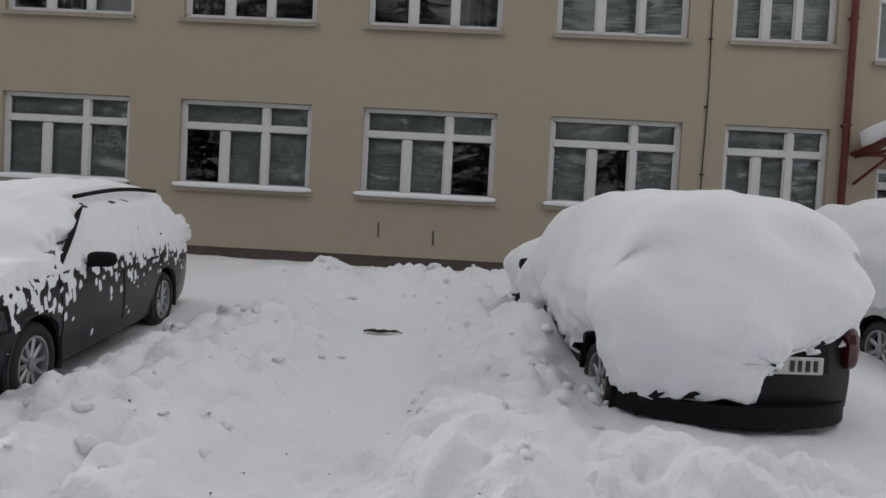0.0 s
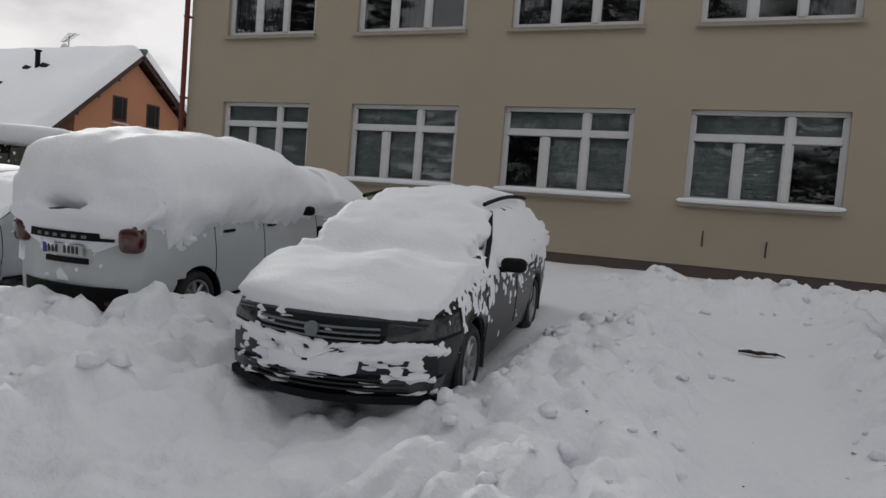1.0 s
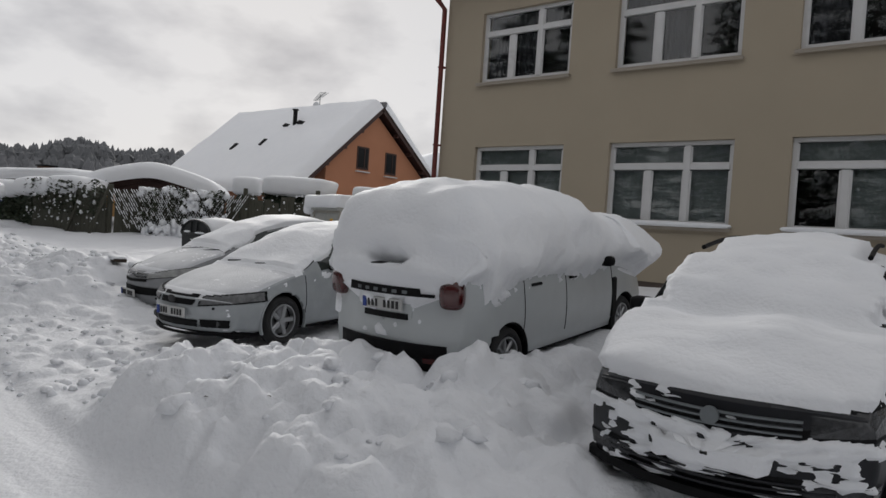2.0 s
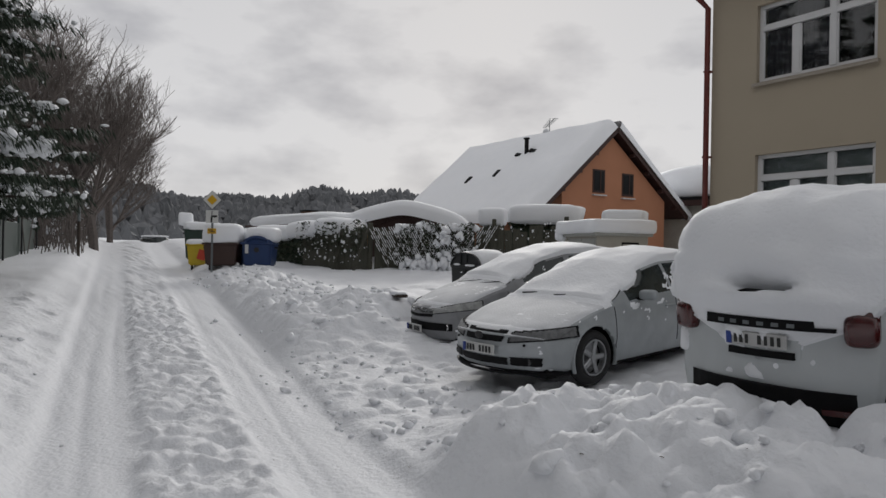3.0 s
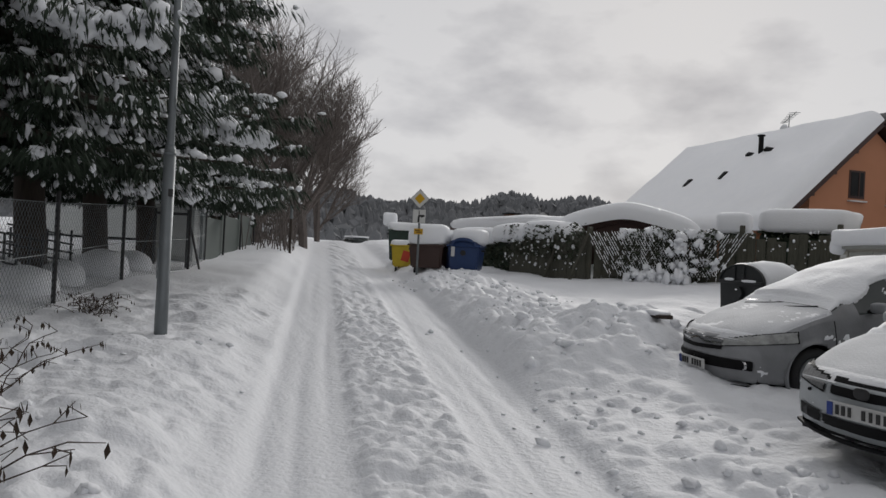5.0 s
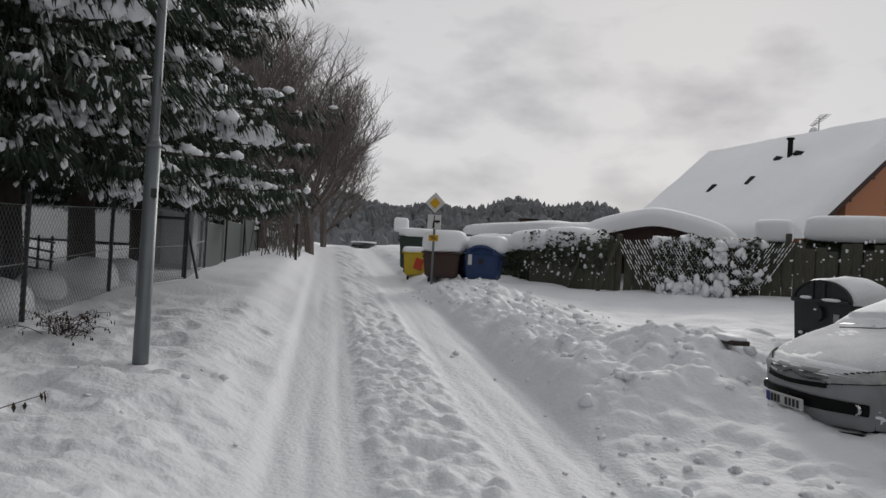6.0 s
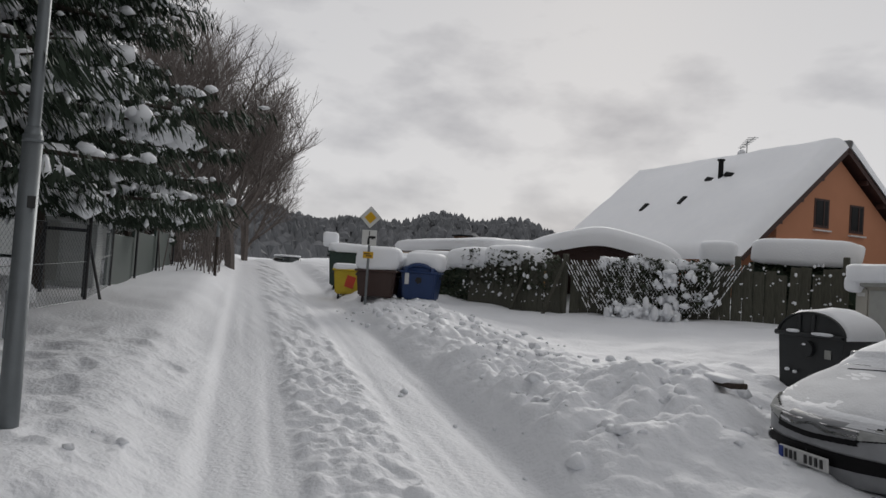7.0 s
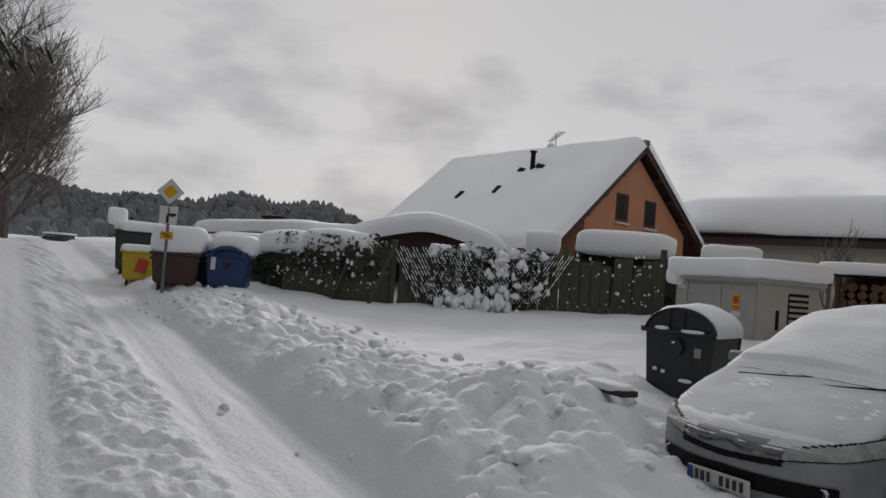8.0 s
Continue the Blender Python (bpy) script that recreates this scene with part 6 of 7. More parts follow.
def round_bin(x, y, ang, label):
    """Black waste container with a half-round sliding lid, seen from its end."""
    z = ground_z(x, y) - 0.08
    c = thing("round_lid_container", label, "waste container", turned(x, y, z, ang) @ SMALLER, "black containers")
    w, L, h, r = 0.98, 1.02, 0.86, 0.49
    prof = [(-w * 0.44, 0.12), (w * 0.44, 0.12), (w / 2, h)] + [(r * math.cos(a), h + r * 0.62 * math.sin(a)) for a in np.linspace(0.12, math.pi - 0.12, 13)] + [(-w / 2, h)]
    for s, name in ((0, "end_panel"), (1, "end_panel")):
        bm = bmesh.new()
        y0, y1 = (0.0, 0.05) if s == 0 else (L - 0.05, L)
        a = [bm.verts.new((px, y0, pz)) for px, pz in prof]
        b = [bm.verts.new((px, y1, pz)) for px, pz in prof]
        bm.faces.new(a)
        bm.faces.new(b[::-1])
        for i in range(len(prof)):
            bm.faces.new((a[i], b[i], b[(i + 1) % len(prof)], a[(i + 1) % len(prof)]))
        part(name, bm, BIN_BLACK, c)
    bm = bmesh.new()
    a = [bm.verts.new((px * 0.97, 0.05, pz)) for px, pz in prof[:]]
    b = [bm.verts.new((px * 0.97, L - 0.05, pz)) for px, pz in prof[:]]
    for i in range(len(prof)):
        bm.faces.new((a[i], b[i], b[(i + 1) % len(prof)], a[(i + 1) % len(prof)]))
    part("body", bm, BIN_BLACK, c)
    part("edge_band", ring(bmesh.new(), (0, 0, 0), 0.5, (0.022, 0.035), "z", 24, 6, 0.1, math.pi - 0.1), BIN_BLACK, c).matrix_basis = pose(0, 0.0, h, 90) @ Matrix.Diagonal((1, 0.62, 1, 1))
    part("rib", boxes(((0, -0.02, h + 0.02), (0.96, 0.05, 0.05), 0.01)), BIN_BLACK, c)
    for px in (-0.16, 0.05):
        part("rib", boxes(((px, -0.015, h + 0.15), (0.04, 0.04, 0.24), 0.01)), BIN_BLACK, c)
    part("socket", cyl(bmesh.new(), (-0.02, -0.03, h - 0.16), 0.10, 0.09, "y", 16), BIN_BLACK, c)
    part("label_plate", boxes(((0.27, -0.008, h - 0.20), (0.09, 0.012, 0.11))), GRANITE, c)
    part("lifting_pin", cyl(bmesh.new(), (-0.54, 0.10, h + 0.02), 0.035, 0.14, "x", 10), BIN_BLACK, c)
    bm = bmesh.new()
    for px, pz, sx in ((-0.24, h + 0.06, 0.22), (0.20, h + 0.045, 0.34), (-0.05, h - 0.10, 0.10), (-0.30, 0.42, 0.07), (-0.18, 0.40, 0.06), (0.14, 0.32, 0.20)):
        pillow(bm, (px, -0.05, pz), (sx, 0.06, 0.045), None, 0.8, 0.03, 4, 12, 6, px)
    ob = tagged(part("bin_snow", bm, SNOW, None, "", True), "bits of snow stuck on the ribs of the bin", "snow", "snow on the bins")
    ob.matrix_world = turned(x, y, z, ang) @ SMALLER
    bm = bmesh.new()
    n = 18
    rows = []
    for j, (yy, k) in enumerate(((0.06, 0.0), (0.07, 0.6), (0.16, 1.0), (0.5, 1.15), (0.9, 1.0), (1.04, 0.5), (1.05, 0.0))):
        row = []
        for i in range(n + 1):
            a = math.pi * (0.02 + 0.96 * i / n)
            t = 0.10 * k * (1 + 0.5 * noise.noise(Vector((i * 0.4, yy * 3, x)))) * min(1.0, 0.35 + 1.2 * math.sin(a))
            row.append(bm.verts.new(((r - 0.01 + t) * math.cos(a), yy, h - 0.03 + (r * 0.62 - 0.01 + t) * math.sin(a))))
        rows.append(row)
    for p, q in zip(rows, rows[1:]):
        for i in range(n):
            bm.faces.new((p[i], p[i + 1], q[i + 1], q[i]))
    ob = tagged(part("lid_snow", bm, SNOW, None, "", True), "snow lying over the half-round lid", "snow", "snow on the bins")
    ob.matrix_world = turned(x, y, z, ang) @ SMALLER
    return c


round_bin(-12.30, 7.30, 10, "black waste container with half-round lid in deep snow")
round_bin(-11.35, 8.75, 10, "second black waste container with half-round lid")

# priority road sign with its extra boards
SG = turned(-23.6, 5.83, 0.0, 58)
sz = ground_z(-23.6, 5.83)
sign = thing("road_sign", "yellow and white priority diamond on a steel post", "road sign", SG)
part("post", tube(bmesh.new(), [(0, 0, sz - 0.3), (0, 0, 3.15)], 0.032, 0.032, 10), STEEL, sign)
dia = Matrix.Rotation(math.pi / 4, 4, "Y")
for name, s, y, mm in (("board", 0.40, -0.045, SIGN_BLACK), ("border", 0.385, -0.052, SIGN_WHITE), ("middle", 0.215, -0.060, SIGN_YELLOW)):
    part(name, box(bmesh.new(), (0, y, 2.93), (s, 0.012, s), 0.004, dia), mm, sign)
plate = part("direction_board", boxes(((0, -0.045, 2.43), (0.37, 0.012, 0.38), 0.004)), SIGN_WHITE, sign, "white board with a bent black line")
part("thin_line", boxes(((0, -0.056, 2.54), (0.022, 0.008, 0.11))), SIGN_BLACK, plate)
part("thick_line", boxes(((-0.01, -0.056, 2.34), (0.055, 0.008, 0.16)), ((0.07, -0.0562, 2.445), (0.18, 0.008, 0.055))), SIGN_BLACK, plate)
part("line_bend", ring(bmesh.new(), (0, 0, 0), 0.05, (0.02, 0.004), "z", 8, 6, 0, math.pi / 2), SIGN_BLACK, plate).matrix_basis = pose(0.035, -0.057, 2.395, 90, 0, 0)
yb = part("yellow_board", boxes(((0.0, -0.045, 2.00), (0.26, 0.012, 0.16), 0.004)), SIGN_YELLOW, sign)
for x, z in ((-0.03, 2.03), (0.02, 1.98)):
    part("mark", boxes(((x, -0.054, z), (0.15, 0.006, 0.03))), BRICKISH, yb)
marker = thing("snow_pole", "thin wooden snow marker pole beside the road", "marker pole", pose(-30.3, 2.85, ground_z(-30.3, 2.85)))
part("stake", tube(bmesh.new(), [(0, 0, -0.2), (0.01, 0, 0.6), (0, 0, 1.25)], 0.05, 0.045, 8), BARK, marker)
part("band", tube(bmesh.new(), [(0, 0, 1.25), (0, 0, 1.75)], 0.055, 0.05, 8), STEEL, marker)

# street lamp post
lamp = thing("lamp_post", "grey galvanised street lamp post standing in snow", "lamp post", pose(-12.4, -0.02, ground_z(-12.4, -0.02)))
part("sleeve", tube(bmesh.new(), [(0, 0, -0.3), (0, 0, 0.35), (0, 0, 0.36), (0, 0, 1.95)], 0.068, 0.062, 18), STEEL, lamp, smooth=True)
part("shaft", tube(bmesh.new(), [(0, 0, 1.93), (0, 0, 2.02), (0, 0, 6.4)], 0.045, 0.036, 16), STEEL, lamp, smooth=True)
part("collar", tube(bmesh.new(), [(0, 0, 1.90), (0, 0, 2.0)], 0.066, 0.048, 18), STEEL, lamp, smooth=True)
part("door", boxes(((0.0, -0.062, 0.75), (0.06, 0.02, 0.32), 0.005)), STEEL, lamp)
part("arm", tube(bmesh.new(), [(0, 0, 6.3), (0.05, 0.2, 6.6), (0.1, 0.9, 6.75)], 0.045, 0.04, 10), STEEL, lamp)
part("lamp_head", pillow(bmesh.new(), (0.12, 1.2, 6.76), (0.26, 0.65, 0.16), None, 0.6, 0, 1, 20, 8), STEEL, lamp)
part("number_mark", boxes(((0.052, 0.03, 1.5), (0.02, 0.05, 0.08), 0.002)), SIGN_BLACK, lamp)


# ---- trees and the left verge ----
def limb(verts, faces, pts, r0, r1, n=5):
    """A tapered limb added to lists."""
    o = len(verts)
    for i, p in enumerate(pts):
        d = (pts[min(i + 1, len(pts) - 1)] - pts[max(i - 1, 0)]).normalized()
        a = d.cross(Vector((0.31, 0.17, 0.93))).normalized()
        b = d.cross(a)
        r = r0 + (r1 - r0) * i / (len(pts) - 1)
        for k in range(n):
            t = 2 * math.pi * k / n
            verts.append(p + (a * math.cos(t) + b * math.sin(t)) * r)
    for i in range(len(pts) - 1):
        for k in range(n):
            faces.append((o + i * n + k, o + i * n + (k + 1) % n, o + (i + 1) * n + (k + 1) % n, o + (i + 1) * n + k))


def spruce(x, y, seed, height_m, reach, low, trunk, detail=1.0, label="tall dark spruce with drooping snow laden branches"):
    """Spruce: trunk, drooping boughs with hanging sprays of needles, and snow lying on the boughs."""
    r = random.Random(seed)
    z0 = ground_z(x, y)
    tree = thing("spruce_tree", label, "tree", pose(x, y, z0), "spruces")
    tv, tf = [], []
    pts = [Vector((0.05 * math.sin(k), 0.05 * math.cos(k * 1.3), -0.3 + (height_m + 0.3) * k / 12)) for k in range(13)]
    limb(tv, tf, pts, trunk, 0.03, 12)
    nv, nf, sv, sf = [], [], [], []
    levels = int((height_m - low) / 0.37)
    for L in range(levels):
        h = low + (height_m - low) * (L / levels) ** 1.05
        rad = reach * (1 - ((h - low) / (height_m - low)) ** 1.15) + 0.25
        for b in range(7):
            a = b * 2 * math.pi / 7 + L * 0.77 + r.uniform(-0.45, 0.45)
            hb = h + r.uniform(-0.6, 0.6)
            ln = rad * r.uniform(0.5, 1.12)
            d = Vector((math.cos(a), math.sin(a), 0))
            droop = r.uniform(0.08, 0.60) * (1.2 - 0.5 * h / height_m)
            droop = min(droop, max(0.04, (hb - 0.75 * low) / (0.58 * ln)))
            cur = [Vector((0, 0, hb)) + d * ln * q + Vector((0, 0, -droop * ln * (q - 0.42 * q**3.2))) for q in np.linspace(0, 1, 7)]
            limb(tv, tf, cur, 0.035 + 0.012 * rad, 0.008, 5)
            side = Vector((-d.y, d.x, 0))
            sprays = int(ln * 24 * detail)
            for s in range(sprays):
                q = r.uniform(0.14, 1.0)
                i = min(5, int(q * 6))
                base = cur[i].lerp(cur[i + 1], q * 6 - i)
                off = r.uniform(-1, 1)
                spread = ln * 0.34 * (1.05 - q * 0.75) + 0.12
                tipw = base + side * off * spread + d * abs(off) * 0.18 * ln
                base2 = base.lerp(tipw, r.uniform(0.1, 1.0))
                for c in range(7 if detail > 0.6 else 3):
                    hang = r.uniform(0.08, 0.26)
                    wdt = r.uniform(0.010, 0.024) if detail > 0.6 else r.uniform(0.03, 0.06)
                    p = base2 + Vector((r.uniform(-0.14, 0.14), r.uniform(-0.14, 0.14), r.uniform(-0.05, 0.05)))
                    e = p + side * off * 0.12 + d * 0.10 + Vector((r.uniform(-0.06, 0.06), r.uniform(-0.06, 0.06), -hang))
                    ax = Vector((math.cos(s * 2.4 + c), math.sin(s * 2.4 + c), 0)) * wdt
                    o = len(nv)
                    m = p.lerp(e, 0.45)
                    nv += [p, m + ax, e, m - ax]
                    nf += [(o, o + 1, o + 2, o + 3)]
                if r.random() < (0.30 if b % 3 else 0.12):
                    s1 = r.uniform(0.022, 0.08) * (1.7 if r.random() < 0.12 else 1)
                    blob(sv, sf, base2 + Vector((0, 0, s1 * 0.3 + 0.02)), (s1 * r.uniform(0.9, 1.9), s1 * r.uniform(0.8, 1.5), s1 * r.uniform(0.4, 0.9)), r)
                elif r.random() < 0.16:
                    s1 = r.uniform(0.02, 0.05)
                    blob(sv, sf, base2 + Vector((r.uniform(-0.08, 0.08), r.uniform(-0.08, 0.08), -r.uniform(0, 0.25))), (s1, s1, s1 * r.uniform(1.0, 2.4)), r)
            laden = r.random() < 0.32
            for q in np.linspace(0.25, 0.97, max(3, int(ln * 5))):
                if r.random() < (0.7 if laden else 0.22):
                    i = min(5, int(q * 6))
                    c = cur[i].lerp(cur[i + 1], q * 6 - i)
                    s1 = r.uniform(0.07, 0.21 if laden else 0.10)
                    for _ in range(4):
                        s2 = s1 * r.uniform(0.5, 1.0)
                        blob(sv, sf, c + Vector((r.gauss(0, s1 * 0.7), r.gauss(0, s1 * 0.7), 0.03 - s1 * r.uniform(0, 0.9))), (s2 * r.uniform(0.8, 1.5), s2 * r.uniform(0.8, 1.4), s2 * r.uniform(0.5, 1.1)), r)
    mesh_ob("trunk", tv, tf, BARK, tree, True)
    tagged(mesh_ob("needles", nv, nf, NEEDLES, tree), kind="stuff")
    tagged(mesh_ob("snow_load", sv, sf, SNOW, tree, True, "snow clumps lying on the boughs"), kind="stuff")
    return tree


spruce(-16.9, -2.35, 1, 11.0, 3.3, 2.2, 0.25, 1.0)
spruce(-18.9, -1.75, 2, 12.0, 3.5, 2.1, 0.23, 1.0)
spruce(-21.6, -1.15, 3, 11.5, 3.7, 1.9, 0.22, 1.0)
spruce(-14.7, -2.6, 4, 11.0, 3.3, 2.6, 0.24, 1.0)
spruce(-26.5, -1.4, 5, 10.0, 2.8, 1.9, 0.20, 0.7)

# four spruces kept out of view, added to take sky light off the verge
for k in range(4):
    spruce(-10.2 + 2.2 * k, -4.6 - 0.5 * (k % 2), 30 + k, 13.0 + (k % 3), 3.0, 3.6, 0.22, 0.3, "tall unseen spruce added to shade the left verge")
for k in range(10):
    spruce(-11.0 + 3.1 * k, -7.6 - 0.5 * (k % 3), 20 + k, 16.0 + (k % 4), 3.3, 2.0, 0.24, 0.22, "tall spruce across the road from the school")


def bare_tree(x, y, seed, height_m, spread, limit=5600, label="bare leafless tree with fine snowy twigs"):
    r = random.Random(seed)
    z0 = ground_z(x, y)
    tree = thing("bare_tree", label, "tree", pose(x, y, z0), "bare trees")
    v, f = [], []
    stack = [(Vector((0, 0, -0.2)), Vector((r.uniform(-0.06, 0.06), r.uniform(-0.06, 0.06), 1)), height_m * 0.24, 0.16 * height_m / 10, 0)]
    count = 0
    while stack and count < limit:
        p, d, ln, rad, lvl = stack.pop(0)
        pts, cur = [p], d.normalized()
        for k in range(4):
            cur = (cur + Vector((r.uniform(-1, 1), r.uniform(-1, 1), r.uniform(-0.4, 0.7))) * 0.13).normalized()
            pts.append(pts[-1] + cur * ln / 4)
        limb(v, f, pts, rad, rad * 0.62, 6 if lvl < 2 else 3)
        count += 1
        if count == 1:
            nt = len(v)
        if lvl < 7 and ln > 0.14:
            kids = 4 if lvl < 3 else r.choice((2, 3, 3))
            for k in range(kids):
                at = pts[-1] if k == 0 else pts[r.randint(1, 4)]
                a = r.uniform(0, 2 * math.pi)
                out = Vector((math.cos(a), math.sin(a), -0.05 + 0.5 * r.random()))
                if lvl > 1 and math.hypot(at.x, at.y) > 0.24 * height_m * math.sqrt(max(0.05, 1 - ((at.z / height_m - 0.5) / 0.55) ** 2)):
                    continue
                nd = (cur * (1.25 if k == 0 else 0.8) + out * spread * (0.42 if k == 0 else 0.85) + Vector((0, 0, 0.22 if lvl < 4 else 0.02))).normalized()
                stack.append((at, nd, ln * r.uniform(0.60, 0.84), max(rad * (0.68 if k == 0 else 0.50), 0.007), lvl + 1))
    tagged(mesh_ob("crown", v[nt:], [[i - nt for i in q] for q in f if q[0] >= nt], BARE_BARK, tree), kind="stuff")
    mesh_ob("trunk", v[:nt], [q for q in f if q[0] < nt], BARE_BARK, tree)
    return tree


for k, (x, y, hh, sp) in enumerate(((-40.5, 3.4, 13.8, 0.9), (-46.0, 4.8, 13.6, 0.95), (-43.0, 2.6, 15.0, 0.85), (-51.0, 6.4, 14.0, 1.05), (-37.0, 2.0, 14.0, 0.85), (-56.0, 7.0, 12.0, 1.0), (-33.5, 1.0, 13.0, 0.85), (-38.5, 4.2, 14.5, 0.95))):
    bare_tree(x, y, 40 + k, hh, sp)
bare_tree(-17.6, 24.5, 60, 5.2, 0.6, 260, "slender bare garden tree by the house")
bare_tree(-9.5, 17.2, 61, 4.2, 0.8, 700, "bushy bare tree beside the wood store")
bare_tree(-9.0, 18.2, 62, 4.0, 0.8, 700, "bushy bare tree beside the wood store")
for k, (x, y, hh) in enumerate(((-34.0, 0.2, 7.0), (-38.5, 0.6, 8.5), (-44.0, 1.6, 9.0), (-50.0, 3.2, 8.0))):
    spruce(x, y, 70 + k, hh, 2.0, 0.8, 0.14, 0.35, "snowy spruce beside the far road")
rng = random.Random(9)
v, f = [], []
for i in range(420):
    p = Vector((rng.uniform(-62, -30), 0, 0))
    p.y = float(road_left(np.array([p.x]))[0]) - rng.uniform(0.6, 3.5)
    p.z = ground_z(p.x, p.y)
    h = rng.uniform(0.8, 2.6)
    limb(v, f, [p, p + Vector((rng.uniform(-0.3, 0.3), rng.uniform(-0.3, 0.3), h * 0.6)), p + Vector((rng.uniform(-0.7, 0.7), rng.uniform(-0.7, 0.7), h))], 0.022, 0.008, 3)
tagged(mesh_ob("undergrowth", v, f, BARE_BARK), "thin leafless undergrowth along the far verge", "plant", kind="stuff")

# wooded hills in the distance
hill_v, hill_f, tree_v, tree_f = [], [], [], []


def hill_height(bearing, dist):
    """Height of the far ridge by direction (degrees from -x towards +y) and distance."""
    b = bearing
    base = 26 * math.exp(-(((b - 26) / 11) ** 2)) + 21 * math.exp(-(((b - 6) / 9) ** 2)) + 12 + 2.2 * math.sin(b * 0.9) + 5 * math.exp(-(((b + 14) / 12) ** 2))
    k = max(0.0, min(1.0, (dist - 120) / 170))
    return base * k * k * (3 - 2 * k) * 0.56


rng = random.Random(77)
nb, nd = 120, 14
for i in range(nb):
    for j in range(nd):
        b, d = -40 + 130 * i / (nb - 1), 110 + 260 * j / (nd - 1)
        a = math.radians(b)
        hill_v.append((-8 - d * math.cos(a), 1 + d * math.sin(a), 1.0 + hill_height(b, d) - 4.5 * (j == 0)))
for i in range(nb - 1):
    for j in range(nd - 1):
        o = i * nd + j
        hill_f.append((o, o + 1, o + nd + 1, o + nd))
tagged(mesh_ob("backdrop_hill", hill_v, hill_f, HAZY_FOREST, None, True), "wooded winter hills on the horizon, haze in their colour", "hill", kind="structure")
for _ in range(7500):
    b, d = rng.uniform(-38, 62), 118 + 235 * rng.random() ** 0.8
    a = math.radians(b)
    x, y, z = -8 - d * math.cos(a), 1 + d * math.sin(a), 0.6 + hill_height(b, d)
    h, w = rng.uniform(2.6, 5.2), rng.uniform(1.0, 2.2)
    o = len(tree_v)
    if rng.random() < 0.7:
        for q, k in ((1.0, 0.15), (0.62, 0.55), (0.30, 0.8)):
            for s in range(5):
                t = 2 * math.pi * (s + rng.random() * 0.4) / 5
                tree_v.append((x + w * q * math.cos(t) * rng.uniform(0.7, 1.2), y + w * q * math.sin(t), z + h * k * rng.uniform(0.92, 1.05)))
        tree_v.append((x, y, z + h))
        for lv in range(2):
            for s in range(5):
                tree_f.append((o + lv * 5 + s, o + lv * 5 + (s + 1) % 5, o + lv * 5 + 5 + (s + 1) % 5, o + lv * 5 + 5 + s))
        for s in range(5):
            tree_f.append((o + 10 + s, o + 10 + (s + 1) % 5, o + 15))
    else:
        blob(tree_v, tree_f, (x, y, z + h * 0.5), (w * 1.1, w * 1.1, h * 0.5), rng)
tagged(mesh_ob("backdrop_forest", tree_v, tree_f, HAZY_FOREST), "far forest dusted with snow, paled by painted haze", "forest", kind="stuff")

# garden fence on the left
LF = [(-11.5, -1.75), (-14.6, -1.5), (-17.7, -1.10), (-20.4, -0.15), (-23.4, 0.10), (-26.4, 0.55), (-30.0, 1.1), (-34.0, 1.7)]
netting = thing("garden_fence", "wire netting fence on thin dark steel posts", "fence")
for (x, y) in LF:
    z = ground_z(x, y)
    part("fence_post", tube(bmesh.new(), [(x, y, z - 0.3), (x, y, z + 1.45)], 0.030, 0.030, 8), DARK_METAL, netting)
v, f = [], []
for (x0, y0), (x1, y1) in zip(LF[:4], LF[1:5]):
    a, b = Vector((x0, y0, ground_z(x0, y0) - 0.1)), Vector((x1, y1, ground_z(x1, y1) - 0.1))
    ln = (b - a).length
    for s in (-1, 1):
        k = -1.4
        while k < ln:
            q0, q1 = max(k, 0), min(k + 1.4, ln)
            h0, h1 = (q0 - k, q1 - k) if s > 0 else (1.4 - (q0 - k), 1.4 - (q1 - k))
            if q1 > q0:
                limb(v, f, [a.lerp(b, q0 / ln) + Vector((0, 0, h0)), a.lerp(b, q1 / ln) + Vector((0, 0, h1))], 0.0022, 0.0022, 3)
            k += 0.10
    for h in (0.1, 0.75, 1.4):
        limb(v, f, [a + Vector((0, 0, h)), b + Vector((0, 0, h))], 0.005, 0.005, 4)
mesh_ob("netting", v, f, STEEL, netting)
boards = thing("green_fence", "dark green panel fence further along", "fence")
for (x0, y0), (x1, y1) in zip(LF[4:7], LF[5:8]):
    a, b = Vector((x0, y0, 0)), Vector((x1, y1, 0))
    c = (a + b) / 2
    part("panel", boxes(((c.x, c.y - 0.1, ground_z(c.x, c.y) + 0.55), ((b - a).length, 0.06, 1.15), 0.01, Matrix.Rotation(math.atan2(b.y - a.y, b.x - a.x), 4, "Z"))), BIN_GREEN, boards)
gate = thing("gate_frame", "dark steel gate posts with slanting stays", "gate", turned(-20.9, -0.55, ground_z(-20.9, -0.55), 80))
for x in (-0.35, 0.35):
    part("gate_post", tube(bmesh.new(), [(x, 0, -0.2), (x, 0, 1.25)], 0.035, 0.035, 8), DARK_METAL, gate)
    part("stay", tube(bmesh.new(), [(x, 0, 1.1), (x * 1.9, -0.1, -0.1)], 0.025, 0.025, 8), DARK_METAL, gate)
part("crossbar", tube(bmesh.new(), [(-0.35, 0, 1.15), (0.35, 0, 1.15)], 0.03, 0.03, 8), DARK_METAL, gate)
cab = thing("service_cabinet", "pale grey service cabinet behind the garden fence", "cabinet", turned(-22.9, -0.75, ground_z(-22.9, -0.75), 80))
part("body", boxes(((0, 0, 0.65), (1.3, 0.5, 1.4), 0.02)), PALE_SHEET, cab)
part("door", boxes(((-0.32, -0.26, 0.68), (0.58, 0.02, 1.2), 0.01)), GRANITE, cab)
